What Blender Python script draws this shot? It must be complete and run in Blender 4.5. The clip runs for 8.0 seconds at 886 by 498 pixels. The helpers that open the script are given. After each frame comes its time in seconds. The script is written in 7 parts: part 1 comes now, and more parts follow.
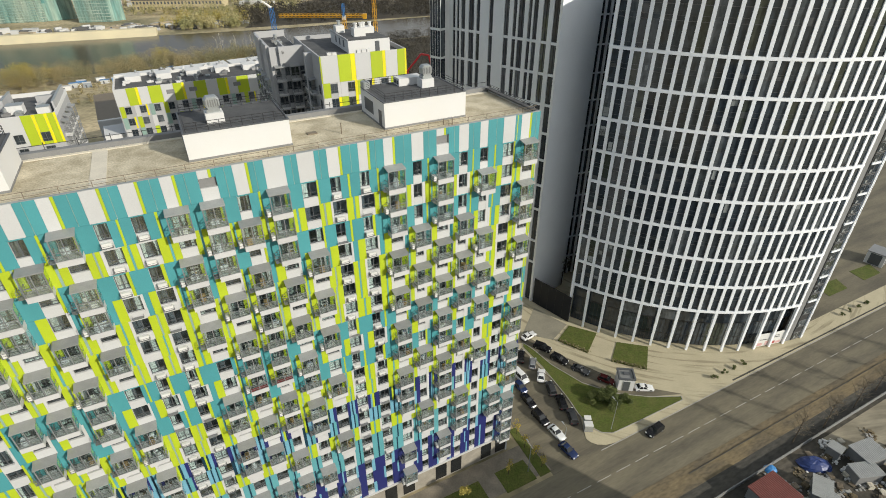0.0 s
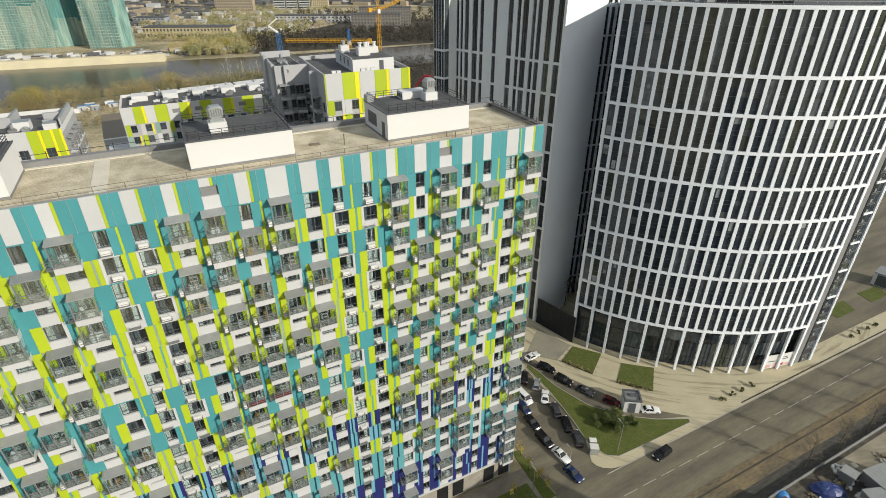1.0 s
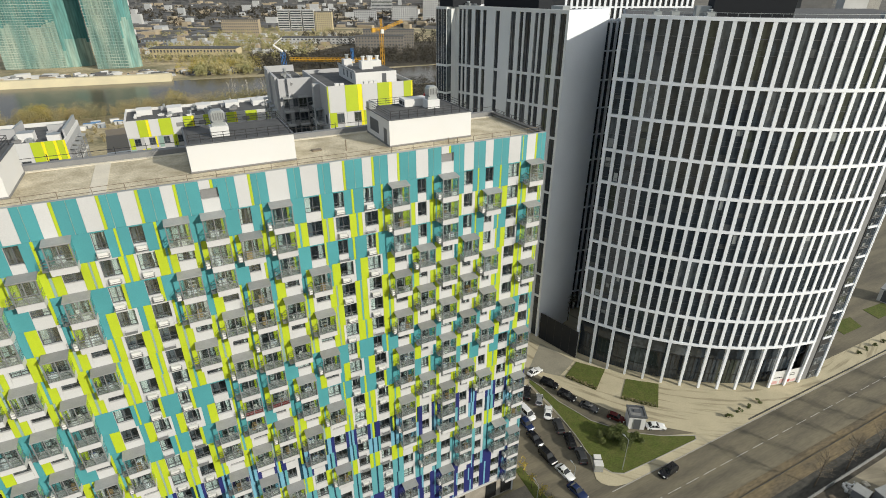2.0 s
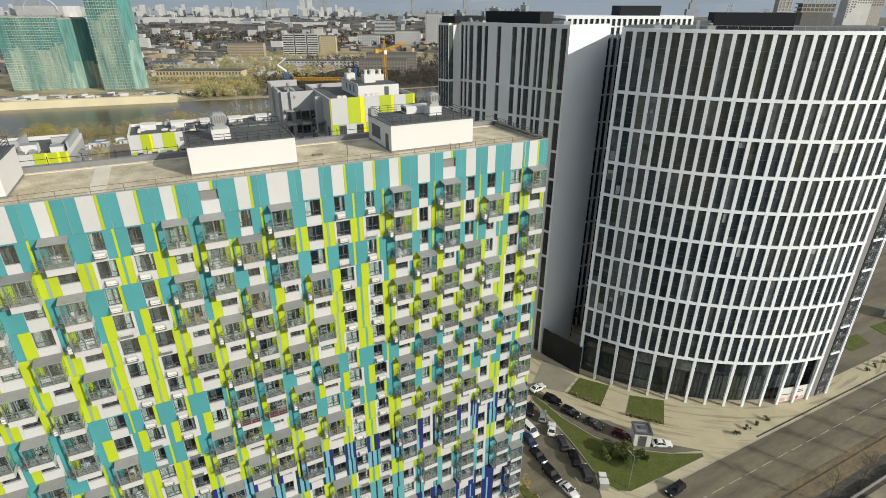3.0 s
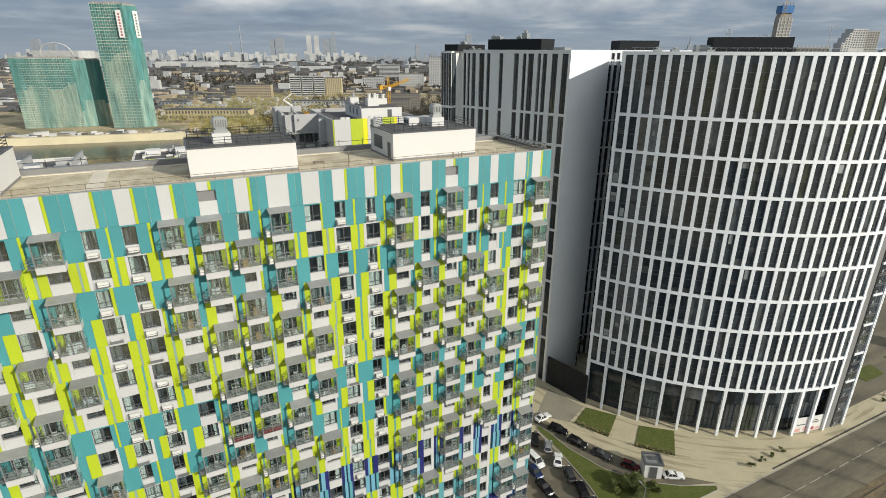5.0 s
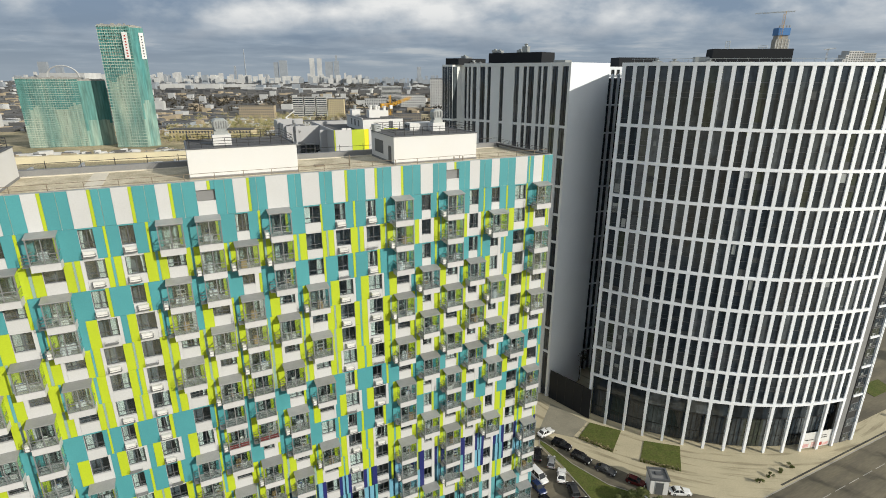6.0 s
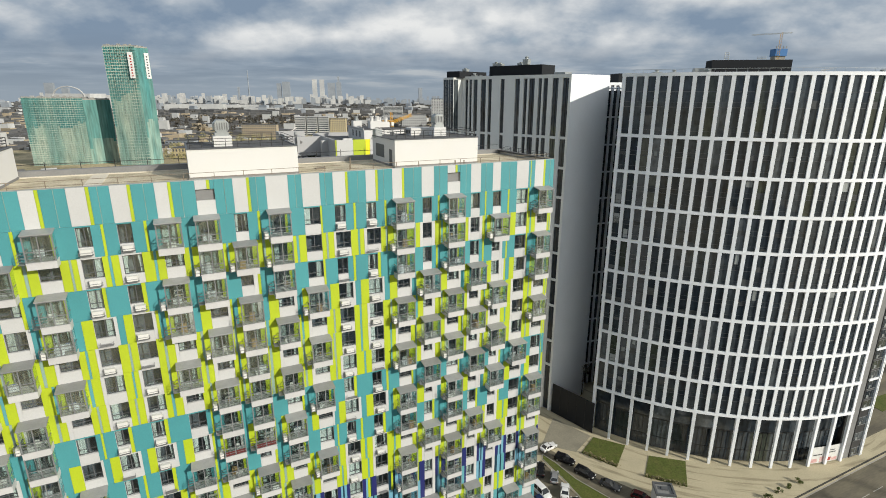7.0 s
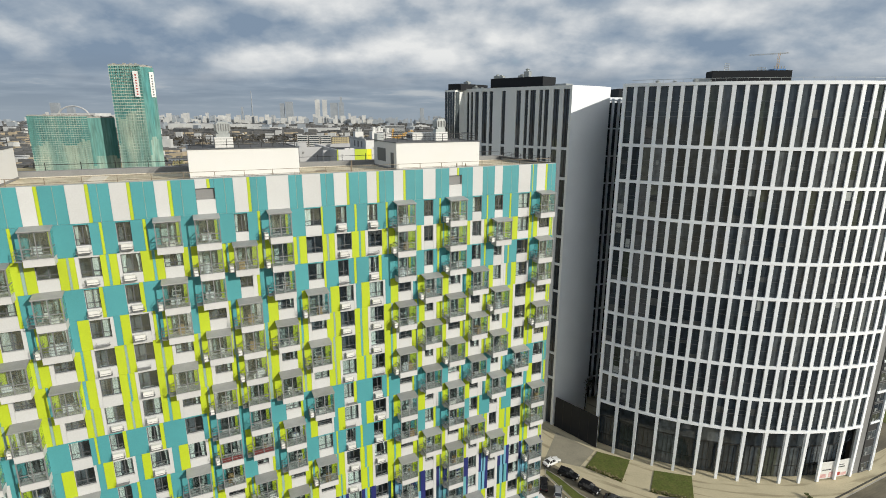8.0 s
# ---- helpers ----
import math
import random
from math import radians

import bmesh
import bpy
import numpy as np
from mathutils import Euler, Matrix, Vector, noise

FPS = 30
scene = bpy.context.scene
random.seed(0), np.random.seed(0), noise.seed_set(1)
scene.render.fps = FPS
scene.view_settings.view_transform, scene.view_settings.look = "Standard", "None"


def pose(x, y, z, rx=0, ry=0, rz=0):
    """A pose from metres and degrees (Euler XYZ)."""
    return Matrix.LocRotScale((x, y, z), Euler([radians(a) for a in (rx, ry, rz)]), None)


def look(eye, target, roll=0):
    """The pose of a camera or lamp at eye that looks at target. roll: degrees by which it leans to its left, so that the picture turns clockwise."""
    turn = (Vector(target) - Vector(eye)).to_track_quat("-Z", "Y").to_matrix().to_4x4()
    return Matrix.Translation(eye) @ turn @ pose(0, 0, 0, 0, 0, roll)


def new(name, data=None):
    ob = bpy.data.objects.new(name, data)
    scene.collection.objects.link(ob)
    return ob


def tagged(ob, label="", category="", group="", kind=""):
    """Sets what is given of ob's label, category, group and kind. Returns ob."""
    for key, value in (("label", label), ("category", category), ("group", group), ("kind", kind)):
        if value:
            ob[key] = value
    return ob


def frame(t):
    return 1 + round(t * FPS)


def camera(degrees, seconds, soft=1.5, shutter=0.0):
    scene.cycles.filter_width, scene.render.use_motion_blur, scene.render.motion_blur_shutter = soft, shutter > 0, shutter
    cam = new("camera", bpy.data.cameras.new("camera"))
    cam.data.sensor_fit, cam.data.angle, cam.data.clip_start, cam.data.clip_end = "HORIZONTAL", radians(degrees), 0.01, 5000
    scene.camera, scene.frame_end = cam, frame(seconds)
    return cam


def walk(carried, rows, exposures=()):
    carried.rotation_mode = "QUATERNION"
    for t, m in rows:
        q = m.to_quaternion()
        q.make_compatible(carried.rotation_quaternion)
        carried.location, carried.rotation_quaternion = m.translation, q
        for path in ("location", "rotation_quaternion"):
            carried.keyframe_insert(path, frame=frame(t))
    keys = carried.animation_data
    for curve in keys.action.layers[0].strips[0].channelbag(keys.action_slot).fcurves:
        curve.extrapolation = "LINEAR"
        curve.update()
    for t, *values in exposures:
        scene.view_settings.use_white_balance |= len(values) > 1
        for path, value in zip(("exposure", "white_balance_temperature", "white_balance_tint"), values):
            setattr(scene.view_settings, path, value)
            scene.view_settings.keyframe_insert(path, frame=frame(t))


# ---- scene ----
cam = camera(79.8, 8.0, soft=0.92)
METRES, EYE, TILT, LEAN, TURN = 16.5, 96.5, -32.0, 0.0, 0.0
ROWS = [
    (0.0, 0.0, 0.0, 0.0, 0.0, 0.0, -0.0),
    (0.5, -0.0004, 0.0262, -0.0437, 0.12, 1.3, -0.13),
    (1.0, 0.0002, 0.0529, -0.0974, 0.28, 2.67, -0.27),
    (1.5, 0.0017, 0.0764, -0.1464, 0.38, 3.72, -0.38),
    (3.0, 0.0055, 0.1654, -0.3211, 0.66, 7.18, -0.6),
    (3.5, 0.0073, 0.1968, -0.3737, 0.73, 8.19, -0.65),
    (4.0, 0.0084, 0.2337, -0.4317, 0.78, 9.35, -0.7),
    (4.5, 0.0084, 0.264, -0.4825, 0.83, 10.36, -0.77),
    (6.0, 0.0118, 0.3657, -0.6526, 1.01, 13.61, -0.86),
    (6.5, 0.0113, 0.3974, -0.7029, 1.05, 14.6, -0.89),
    (7.0, 0.0114, 0.4335, -0.7603, 1.1, 15.69, -0.92),
    (7.5, 0.0106, 0.4653, -0.8065, 1.13, 16.62, -0.98),
    (8.0, 0.0095, 0.5028, -0.863, 1.21, 17.71, -1.01),
]
walk(cam, [(t, pose(0, 0, EYE, TILT, LEAN, TURN) @ pose(METRES * x, METRES * y, METRES * z, 90 + pitch, roll, yaw)) for t, x, y, z, yaw, pitch, roll in ROWS])
scene.view_settings.exposure = 0.0

# ---- world and sun ----
SUN_X, SUN_Y, SUN_EL = 0.845, -0.535, 23.7
SKY_SEED = 5.3


def make_world():
    world = bpy.data.worlds.new("sky")
    scene.world = world
    world.use_nodes = True
    nt = world.node_tree
    nt.nodes.clear()
    N, L = nt.nodes.new, nt.links.new
    sky = N("ShaderNodeTexSky")
    sky.sky_type = 'NISHITA'
    sky.sun_disc = False
    sky.sun_elevation = radians(SUN_EL)
    sky.sun_rotation = math.atan2(SUN_X, SUN_Y)
    sky.air_density, sky.dust_density, sky.ozone_density = 1.0, 0.6, 2.0
    gain = N("ShaderNodeVectorMath")
    gain.operation = 'SCALE'
    gain.inputs["Scale"].default_value = 0.11
    L(sky.outputs[0], gain.inputs[0])
    # broken cumulus: bright tops, grey-blue bases, flatter towards the horizon
    co = N("ShaderNodeTexCoord")
    sep = N("ShaderNodeSeparateXYZ")
    L(co.outputs["Generated"], sep.inputs[0])
    up = N("ShaderNodeMath")
    up.operation = 'MAXIMUM'
    up.inputs[1].default_value = 0.0
    L(sep.outputs[2], up.inputs[0])

    def layer(offset, seed, scale, detail, rough):
        add = N("ShaderNodeMath")
        add.operation = 'ADD'
        add.inputs[1].default_value = offset
        L(up.outputs[0], add.inputs[0])
        comb = N("ShaderNodeCombineXYZ")
        comb.inputs[2].default_value = seed
        for i in (0, 1):
            div = N("ShaderNodeMath")
            div.operation = 'DIVIDE'
            L(sep.outputs[i], div.inputs[0])
            L(add.outputs[0], div.inputs[1])
            L(div.outputs[0], comb.inputs[i])
        tex = N("ShaderNodeTexNoise")
        tex.inputs["Scale"].default_value, tex.inputs["Detail"].default_value, tex.inputs["Roughness"].default_value = scale, detail, rough
        L(comb.outputs[0], tex.inputs["Vector"])
        return tex.outputs["Fac"]

    def ramp(source, stops):
        node = N("ShaderNodeValToRGB")
        el = node.color_ramp.elements
        while len(el) < len(stops):
            el.new(0.5)
        for e, (at, rgb) in zip(el, stops):
            e.position, e.color = at, (*rgb, 1)
        node.color_ramp.interpolation = 'LINEAR'
        L(source, node.inputs[0])
        return node.outputs["Color"]

    def blend(fac, a, b):
        node = N("ShaderNodeMix")
        node.data_type = 'RGBA'
        for socket, value in zip((node.inputs[0], node.inputs[6], node.inputs[7]), (fac, a, b)):
            if isinstance(value, tuple):
                socket.default_value = (*value, 1)
            else:
                L(value, socket)
        return node.outputs[2]

    here = layer(0.42, SKY_SEED, 2.8, 8.0, 0.52)
    above = layer(0.46, SKY_SEED, 2.8, 8.0, 0.52)
    lit = N("ShaderNodeMath")
    lit.operation = 'SUBTRACT'
    L(here, lit.inputs[0])
    L(above, lit.inputs[1])
    edge = N("ShaderNodeMath")
    edge.operation = 'MULTIPLY_ADD'
    edge.inputs[1].default_value, edge.inputs[2].default_value = 1.3, 0.5
    L(lit.outputs[0], edge.inputs[0])
    large = layer(0.5, SKY_SEED + 4.3, 1.3, 3.0, 0.45)
    both = N("ShaderNodeMath")
    both.operation = 'MULTIPLY_ADD'
    both.inputs[1].default_value = 0.6
    L(large, both.inputs[0])
    off = N("ShaderNodeMath")
    off.operation = 'SUBTRACT'
    off.inputs[1].default_value = 0.28
    L(edge.outputs[0], off.inputs[0])
    # the side towards the sun is the brighter one
    side = N("ShaderNodeMath")
    side.operation = 'MULTIPLY_ADD'
    side.inputs[1].default_value = 0.14
    L(sep.outputs[0], side.inputs[0])
    L(off.outputs[0], side.inputs[2])
    L(side.outputs[0], both.inputs[2])
    cloud = ramp(both.outputs[0], ((0.30, (0.215, 0.29, 0.39)), (0.44, (0.345, 0.41, 0.485)), (0.56, (0.53, 0.57, 0.61)), (0.74, (0.80, 0.81, 0.805))))
    cover = ramp(here, ((0.25, (0, 0, 0)), (0.40, (1, 1, 1))))
    mixed = blend(cover, gain.outputs[0], cloud)
    # long flat layers low in the distance, then pale grey air over the city
    streak = ramp(layer(0.09, 2.0, 0.9, 6.0, 0.55), ((0.40, (0.21, 0.27, 0.345)), (0.54, (0.285, 0.35, 0.425)), (0.68, (0.50, 0.535, 0.56))))
    low = N("ShaderNodeMapRange")
    low.interpolation_type = 'SMOOTHSTEP'
    low.inputs[1].default_value, low.inputs[2].default_value = 0.03, 0.105
    low.inputs[3].default_value, low.inputs[4].default_value = 1.0, 0.0
    L(up.outputs[0], low.inputs[0])
    mixed = blend(low.outputs[0], mixed, streak)
    air = N("ShaderNodeMapRange")
    air.inputs[1].default_value, air.inputs[2].default_value = 0.0, 0.05
    air.inputs[3].default_value, air.inputs[4].default_value = 0.85, 0.0
    L(up.outputs[0], air.inputs[0])
    mixed = blend(air.outputs[0], mixed, (0.30, 0.355, 0.41))
    bg = N("ShaderNodeBackground")
    L(mixed, bg.inputs["Color"])
    out = N("ShaderNodeOutputWorld")
    L(bg.outputs[0], out.inputs[0])


make_world()
lamp = bpy.data.lights.new("sun", 'SUN')
lamp.energy, lamp.angle, lamp.color = 4.0, radians(0.53), (1.0, 0.95, 0.845)
sun = new("sun", lamp)
_h = math.cos(radians(SUN_EL)) / math.hypot(SUN_X, SUN_Y)
sun.matrix_world = look((SUN_X * _h * 200, SUN_Y * _h * 200, 60 + 200 * math.sin(radians(SUN_EL))), (0, 0, 60))


# ---- materials ----
def material(name, rgb, rough=0.6, metal=0.0, vary=0.08, scale=0.6, fine=8.0, bump=0.0, tint=None, amount=0.35, each=0.0, ior=1.5, stretch=(1, 1, 1), turn=0.0):
    """A surface with large stains, fine grain and a difference from piece to piece."""
    mat = bpy.data.materials.new(name)
    mat.use_nodes = True
    nt = mat.node_tree
    N, L = nt.nodes.new, nt.links.new
    b = nt.nodes["Principled BSDF"]
    b.inputs["Roughness"].default_value, b.inputs["Metallic"].default_value, b.inputs["IOR"].default_value = rough, metal, ior
    geo = N("ShaderNodeNewGeometry")
    st = N("ShaderNodeVectorMath")
    st.operation = 'MULTIPLY'
    st.inputs[1].default_value = stretch
    rot = N("ShaderNodeVectorRotate")
    rot.rotation_type = 'Z_AXIS'
    rot.inputs["Angle"].default_value = radians(-turn)
    L(geo.outputs["Position"], rot.inputs["Vector"])
    L(rot.outputs[0], st.inputs[0])
    big, small = N("ShaderNodeTexNoise"), N("ShaderNodeTexNoise")
    for n, s, d in ((big, scale, 4.0), (small, fine, 3.0)):
        n.inputs["Scale"].default_value, n.inputs["Detail"].default_value = s, d
        L(st.outputs[0], n.inputs["Vector"])
    ramp = N("ShaderNodeMapRange")
    ramp.inputs[1].default_value, ramp.inputs[2].default_value = 0.38, 0.66
    L(big.outputs["Fac"], ramp.inputs[0])
    mix = N("ShaderNodeMix")
    mix.data_type = 'RGBA'
    mix.inputs[6].default_value = (*rgb, 1)
    mix.inputs[7].default_value = (*(tint or [c * 0.8 for c in rgb]), 1)
    scaled = N("ShaderNodeMath")
    scaled.operation = 'MULTIPLY'
    scaled.inputs[1].default_value = amount
    L(ramp.outputs[0], scaled.inputs[0])
    L(scaled.outputs[0], mix.inputs[0])
    info = N("ShaderNodeObjectInfo")
    val = N("ShaderNodeMapRange")
    val.inputs[3].default_value, val.inputs[4].default_value = 1 - each, 1 + each
    L(info.outputs["Random"], val.inputs[0])
    grain = N("ShaderNodeMapRange")
    grain.inputs[1].default_value, grain.inputs[2].default_value = 0.3, 0.7
    grain.inputs[3].default_value, grain.inputs[4].default_value = 1 - vary, 1 + vary
    L(small.outputs["Fac"], grain.inputs[0])
    prod = N("ShaderNodeMath")
    prod.operation = 'MULTIPLY'
    L(val.outputs[0], prod.inputs[0])
    L(grain.outputs[0], prod.inputs[1])
    hsv = N("ShaderNodeHueSaturation")
    L(prod.outputs[0], hsv.inputs["Value"])
    L(mix.outputs[2], hsv.inputs["Color"])
    L(hsv.outputs[0], b.inputs["Base Color"])
    if bump:
        bp = N("ShaderNodeBump")
        bp.inputs["Strength"].default_value, bp.inputs["Distance"].default_value = bump, 0.05
        L(small.outputs["Fac"], bp.inputs["Height"])
        L(bp.outputs[0], b.inputs["Normal"])
    return mat


def clear_glass(name, rgb=(0.91, 0.97, 0.965), clear=0.9, rough=0.03):
    mat = bpy.data.materials.new(name)
    mat.use_nodes = True
    nt = mat.node_tree
    N, L = nt.nodes.new, nt.links.new
    nt.nodes.remove(nt.nodes["Principled BSDF"])
    tr, gl, fr, mx, ad = N("ShaderNodeBsdfTransparent"), N("ShaderNodeBsdfGlossy"), N("ShaderNodeLayerWeight"), N("ShaderNodeMixShader"), N("ShaderNodeMath")
    tr.inputs[0].default_value = (*[c * clear for c in rgb], 1)
    gl.inputs["Roughness"].default_value = rough
    gl.inputs["Color"].default_value = (0.9, 0.95, 0.95, 1)
    fr.inputs["Blend"].default_value = 0.5
    pw = N("ShaderNodeMath")
    pw.operation = 'POWER'
    pw.inputs[1].default_value = 4.0
    L(fr.outputs["Facing"], pw.inputs[0])
    ad.operation = 'MULTIPLY_ADD'
    ad.inputs[1].default_value, ad.inputs[2].default_value = 0.7, 0.16
    L(pw.outputs[0], ad.inputs[0])
    L(ad.outputs[0], mx.inputs[0])
    L(tr.outputs[0], mx.inputs[1])
    L(gl.outputs[0], mx.inputs[2])
    L(mx.outputs[0], nt.nodes["Material Output"].inputs[0])
    return mat


def coated_glass(name, colors, ior=1.85):
    """Dark coated glass whose depth differs from pane to pane."""
    mat = bpy.data.materials.new(name)
    mat.use_nodes = True
    nt = mat.node_tree
    N, L = nt.nodes.new, nt.links.new
    b = nt.nodes["Principled BSDF"]
    b.inputs["Roughness"].default_value, b.inputs["IOR"].default_value = 0.06, ior
    info, ramp = N("ShaderNodeObjectInfo"), N("ShaderNodeValToRGB")
    ramp.color_ramp.interpolation = 'CONSTANT'
    el = ramp.color_ramp.elements
    while len(el) < len(colors):
        el.new(0.5)
    for i, c in enumerate(colors):
        el[i].position, el[i].color = i / len(colors), (*c, 1)
    L(info.outputs["Random"], ramp.inputs[0])
    geo, noise_tex = N("ShaderNodeNewGeometry"), N("ShaderNodeTexNoise")
    st = N("ShaderNodeVectorMath")
    st.operation = 'MULTIPLY'
    st.inputs[1].default_value = (0.9, 0.9, 0.5)
    L(geo.outputs["Position"], st.inputs[0])
    L(st.outputs[0], noise_tex.inputs["Vector"])
    noise_tex.inputs["Scale"].default_value, noise_tex.inputs["Detail"].default_value = 1.3, 5.0
    gain = N("ShaderNodeMapRange")
    gain.inputs[1].default_value, gain.inputs[2].default_value = 0.3, 0.7
    gain.inputs[3].default_value, gain.inputs[4].default_value = 0.65, 1.4
    L(noise_tex.outputs["Fac"], gain.inputs[0])
    hsv = N("ShaderNodeHueSaturation")
    L(gain.outputs[0], hsv.inputs["Value"])
    L(ramp.outputs[0], hsv.inputs["Color"])
    L(hsv.outputs[0], b.inputs["Base Color"])
    bp = N("ShaderNodeBump")
    bp.inputs["Strength"].default_value, bp.inputs["Distance"].default_value = 0.02, 0.05
    L(noise_tex.outputs["Fac"], bp.inputs["Height"])
    L(bp.outputs[0], b.inputs["Normal"])
    return mat


def leaf_material(name, a, b_rgb, grain=0.05):
    mat = bpy.data.materials.new(name)
    mat.use_nodes = True
    nt = mat.node_tree
    N, L = nt.nodes.new, nt.links.new
    b = nt.nodes["Principled BSDF"]
    b.inputs["Roughness"].default_value = 0.75
    geo, mix = N("ShaderNodeNewGeometry"), N("ShaderNodeMix")
    mix.data_type = 'RGBA'
    mix.inputs[6].default_value, mix.inputs[7].default_value = (*a, 1), (*b_rgb, 1)
    tex, sum_ = N("ShaderNodeTexNoise"), N("ShaderNodeMath")
    tex.inputs["Scale"].default_value, tex.inputs["Detail"].default_value = grain, 2.0
    L(geo.outputs["Position"], tex.inputs["Vector"])
    span = N("ShaderNodeMapRange")
    span.inputs[1].default_value, span.inputs[2].default_value = 0.35, 0.65
    span.inputs[3].default_value, span.inputs[4].default_value = 0.0, 0.65
    L(tex.outputs["Fac"], span.inputs[0])
    sum_.operation = 'MULTIPLY_ADD'
    sum_.inputs[1].default_value = 0.35
    L(geo.outputs["Random Per Island"], sum_.inputs[0])
    L(span.outputs[0], sum_.inputs[2])
    L(sum_.outputs[0], mix.inputs[0])
    L(mix.outputs[2], b.inputs["Base Color"])
    return mat


def plaza_material():
    """Pale paving with dust and tyre streaks that sweep round the tower."""
    mat = material("plaza_paving", (0.50, 0.44, 0.295), 0.9, vary=0.07, amount=0.35, tint=(0.39, 0.34, 0.225), scale=0.3, fine=3)
    nt = mat.node_tree
    N, L = nt.nodes.new, nt.links.new
    geo, sub, sep = N("ShaderNodeNewGeometry"), N("ShaderNodeVectorMath"), N("ShaderNodeSeparateXYZ")
    sub.operation = 'SUBTRACT'
    sub.inputs[1].default_value = (71.95, 164.64, 0)
    L(geo.outputs["Position"], sub.inputs[0])
    L(sub.outputs[0], sep.inputs[0])
    far, ang, comb, tex = N("ShaderNodeVectorMath"), N("ShaderNodeMath"), N("ShaderNodeCombineXYZ"), N("ShaderNodeTexNoise")
    far.operation, ang.operation = 'LENGTH', 'ARCTAN2'
    L(sub.outputs[0], far.inputs[0])
    L(sep.outputs[1], ang.inputs[0])
    L(sep.outputs[0], ang.inputs[1])
    wide = N("ShaderNodeMath")
    wide.operation = 'MULTIPLY'
    wide.inputs[1].default_value = 5.0
    L(ang.outputs[0], wide.inputs[0])
    L(far.outputs["Value"], comb.inputs[0])
    L(wide.outputs[0], comb.inputs[1])
    L(comb.outputs[0], tex.inputs["Vector"])
    tex.inputs["Scale"].default_value, tex.inputs["Detail"].default_value = 0.9, 4.0
    span, mix = N("ShaderNodeMapRange"), N("ShaderNodeMix")
    span.inputs[1].default_value, span.inputs[2].default_value, span.inputs[4].default_value = 0.54, 0.66, 0.75
    L(tex.outputs["Fac"], span.inputs[0])
    mix.data_type, mix.blend_type = 'RGBA', 'MULTIPLY'
    mix.inputs[7].default_value = (0.5, 0.48, 0.45, 1)
    L(span.outputs[0], mix.inputs[0])
    b = nt.nodes["Principled BSDF"]
    L(b.inputs["Base Color"].links[0].from_socket, mix.inputs[6])
    L(mix.outputs[2], b.inputs["Base Color"])
    return mat


WHITE = material("white_panel", (0.565, 0.565, 0.555), 0.55, vary=0.04, amount=0.25, each=0.04, tint=(0.48, 0.475, 0.455), scale=0.25)
TEAL = material("teal_panel", (0.07, 0.295, 0.315), 0.5, vary=0.05, amount=0.3, each=0.06, scale=0.3)
LIME = material("lime_panel", (0.425, 0.52, 0.02), 0.5, vary=0.05, amount=0.25, each=0.06, scale=0.3)
YELLOW = material("yellow_panel", (0.80, 0.72, 0.01), 0.5, vary=0.05, amount=0.2, each=0.05, scale=0.3)
NAVY = material("navy_panel", (0.022, 0.028, 0.15), 0.5, vary=0.06, amount=0.3, each=0.1)
SKYBLUE = material("light_blue_panel", (0.17, 0.40, 0.52), 0.5, vary=0.05, amount=0.3, each=0.08)
SEA = material("pale_teal_panel", (0.11, 0.34, 0.37), 0.5, vary=0.05, amount=0.3, each=0.08)
SAGE = material("grey_green_panel", (0.26, 0.38, 0.33), 0.5, vary=0.05, amount=0.3, each=0.06)
INK = material("dark_blue_panel", (0.01, 0.045, 0.075), 0.45, vary=0.06, amount=0.3, each=0.1)
GREYWALL = material("grey_panel", (0.42, 0.42, 0.42), 0.55, vary=0.04, amount=0.25, each=0.03, scale=0.2)
RENDER = material("white_render", (0.665, 0.66, 0.64), 0.8, vary=0.03, amount=0.35, tint=(0.66, 0.64, 0.59), scale=0.35, fine=14, bump=0.05)
CONCRETE = material("concrete", (0.34, 0.33, 0.30), 0.85, vary=0.1, amount=0.6, tint=(0.22, 0.21, 0.19), scale=0.4, fine=6, bump=0.1)
# dark blue-grey that puts the dimness of rooms into the core's colour
CORE = material("dim_inside_wall", (0.155, 0.185, 0.215), 0.9, vary=0.1, amount=0.8, tint=(0.06, 0.075, 0.092), scale=0.5)
FRAME = material("grey_frame", (0.10, 0.105, 0.11), 0.45, vary=0.06, amount=0.3)
METAL = material("grey_painted_metal", (0.20, 0.205, 0.205), 0.5, metal=0.0, vary=0.06, amount=0.3, each=0.12)
CANOPY = material("grey_sheet_metal", (0.29, 0.295, 0.285), 0.5, metal=0.0, vary=0.06, amount=0.5, each=0.15, scale=1.2)
SLAB = material("white_slab", (0.55, 0.545, 0.53), 0.7, vary=0.04, amount=0.3, each=0.06)
APPLIANCE = material("white_enamel", (0.72, 0.71, 0.67), 0.4, vary=0.04, amount=0.4, each=0.06)
GRILLE = material("dark_grille", (0.06, 0.06, 0.06), 0.6, vary=0.1)
GLASS = clear_glass("window_glass")
CURTAIN = material("curtain", (0.66, 0.71, 0.68), 0.9, vary=0.15, amount=0.6, tint=(0.30, 0.38, 0.36), scale=2.5, each=0.25, stretch=(3, 3, 0.3))
GRAVEL = material("roof_gravel", (0.60, 0.53, 0.385), 0.95, vary=0.25, amount=0.85, tint=(0.36, 0.305, 0.20), scale=0.42, fine=5, bump=0.3)
STONE = material("ground_floor_stone", (0.33, 0.30, 0.245), 0.8, vary=0.1, amount=0.6, tint=(0.22, 0.195, 0.155), scale=0.5)
PAVER = material("pale_paving", (0.68, 0.62, 0.50), 0.9, vary=0.08, amount=0.4, scale=0.8)
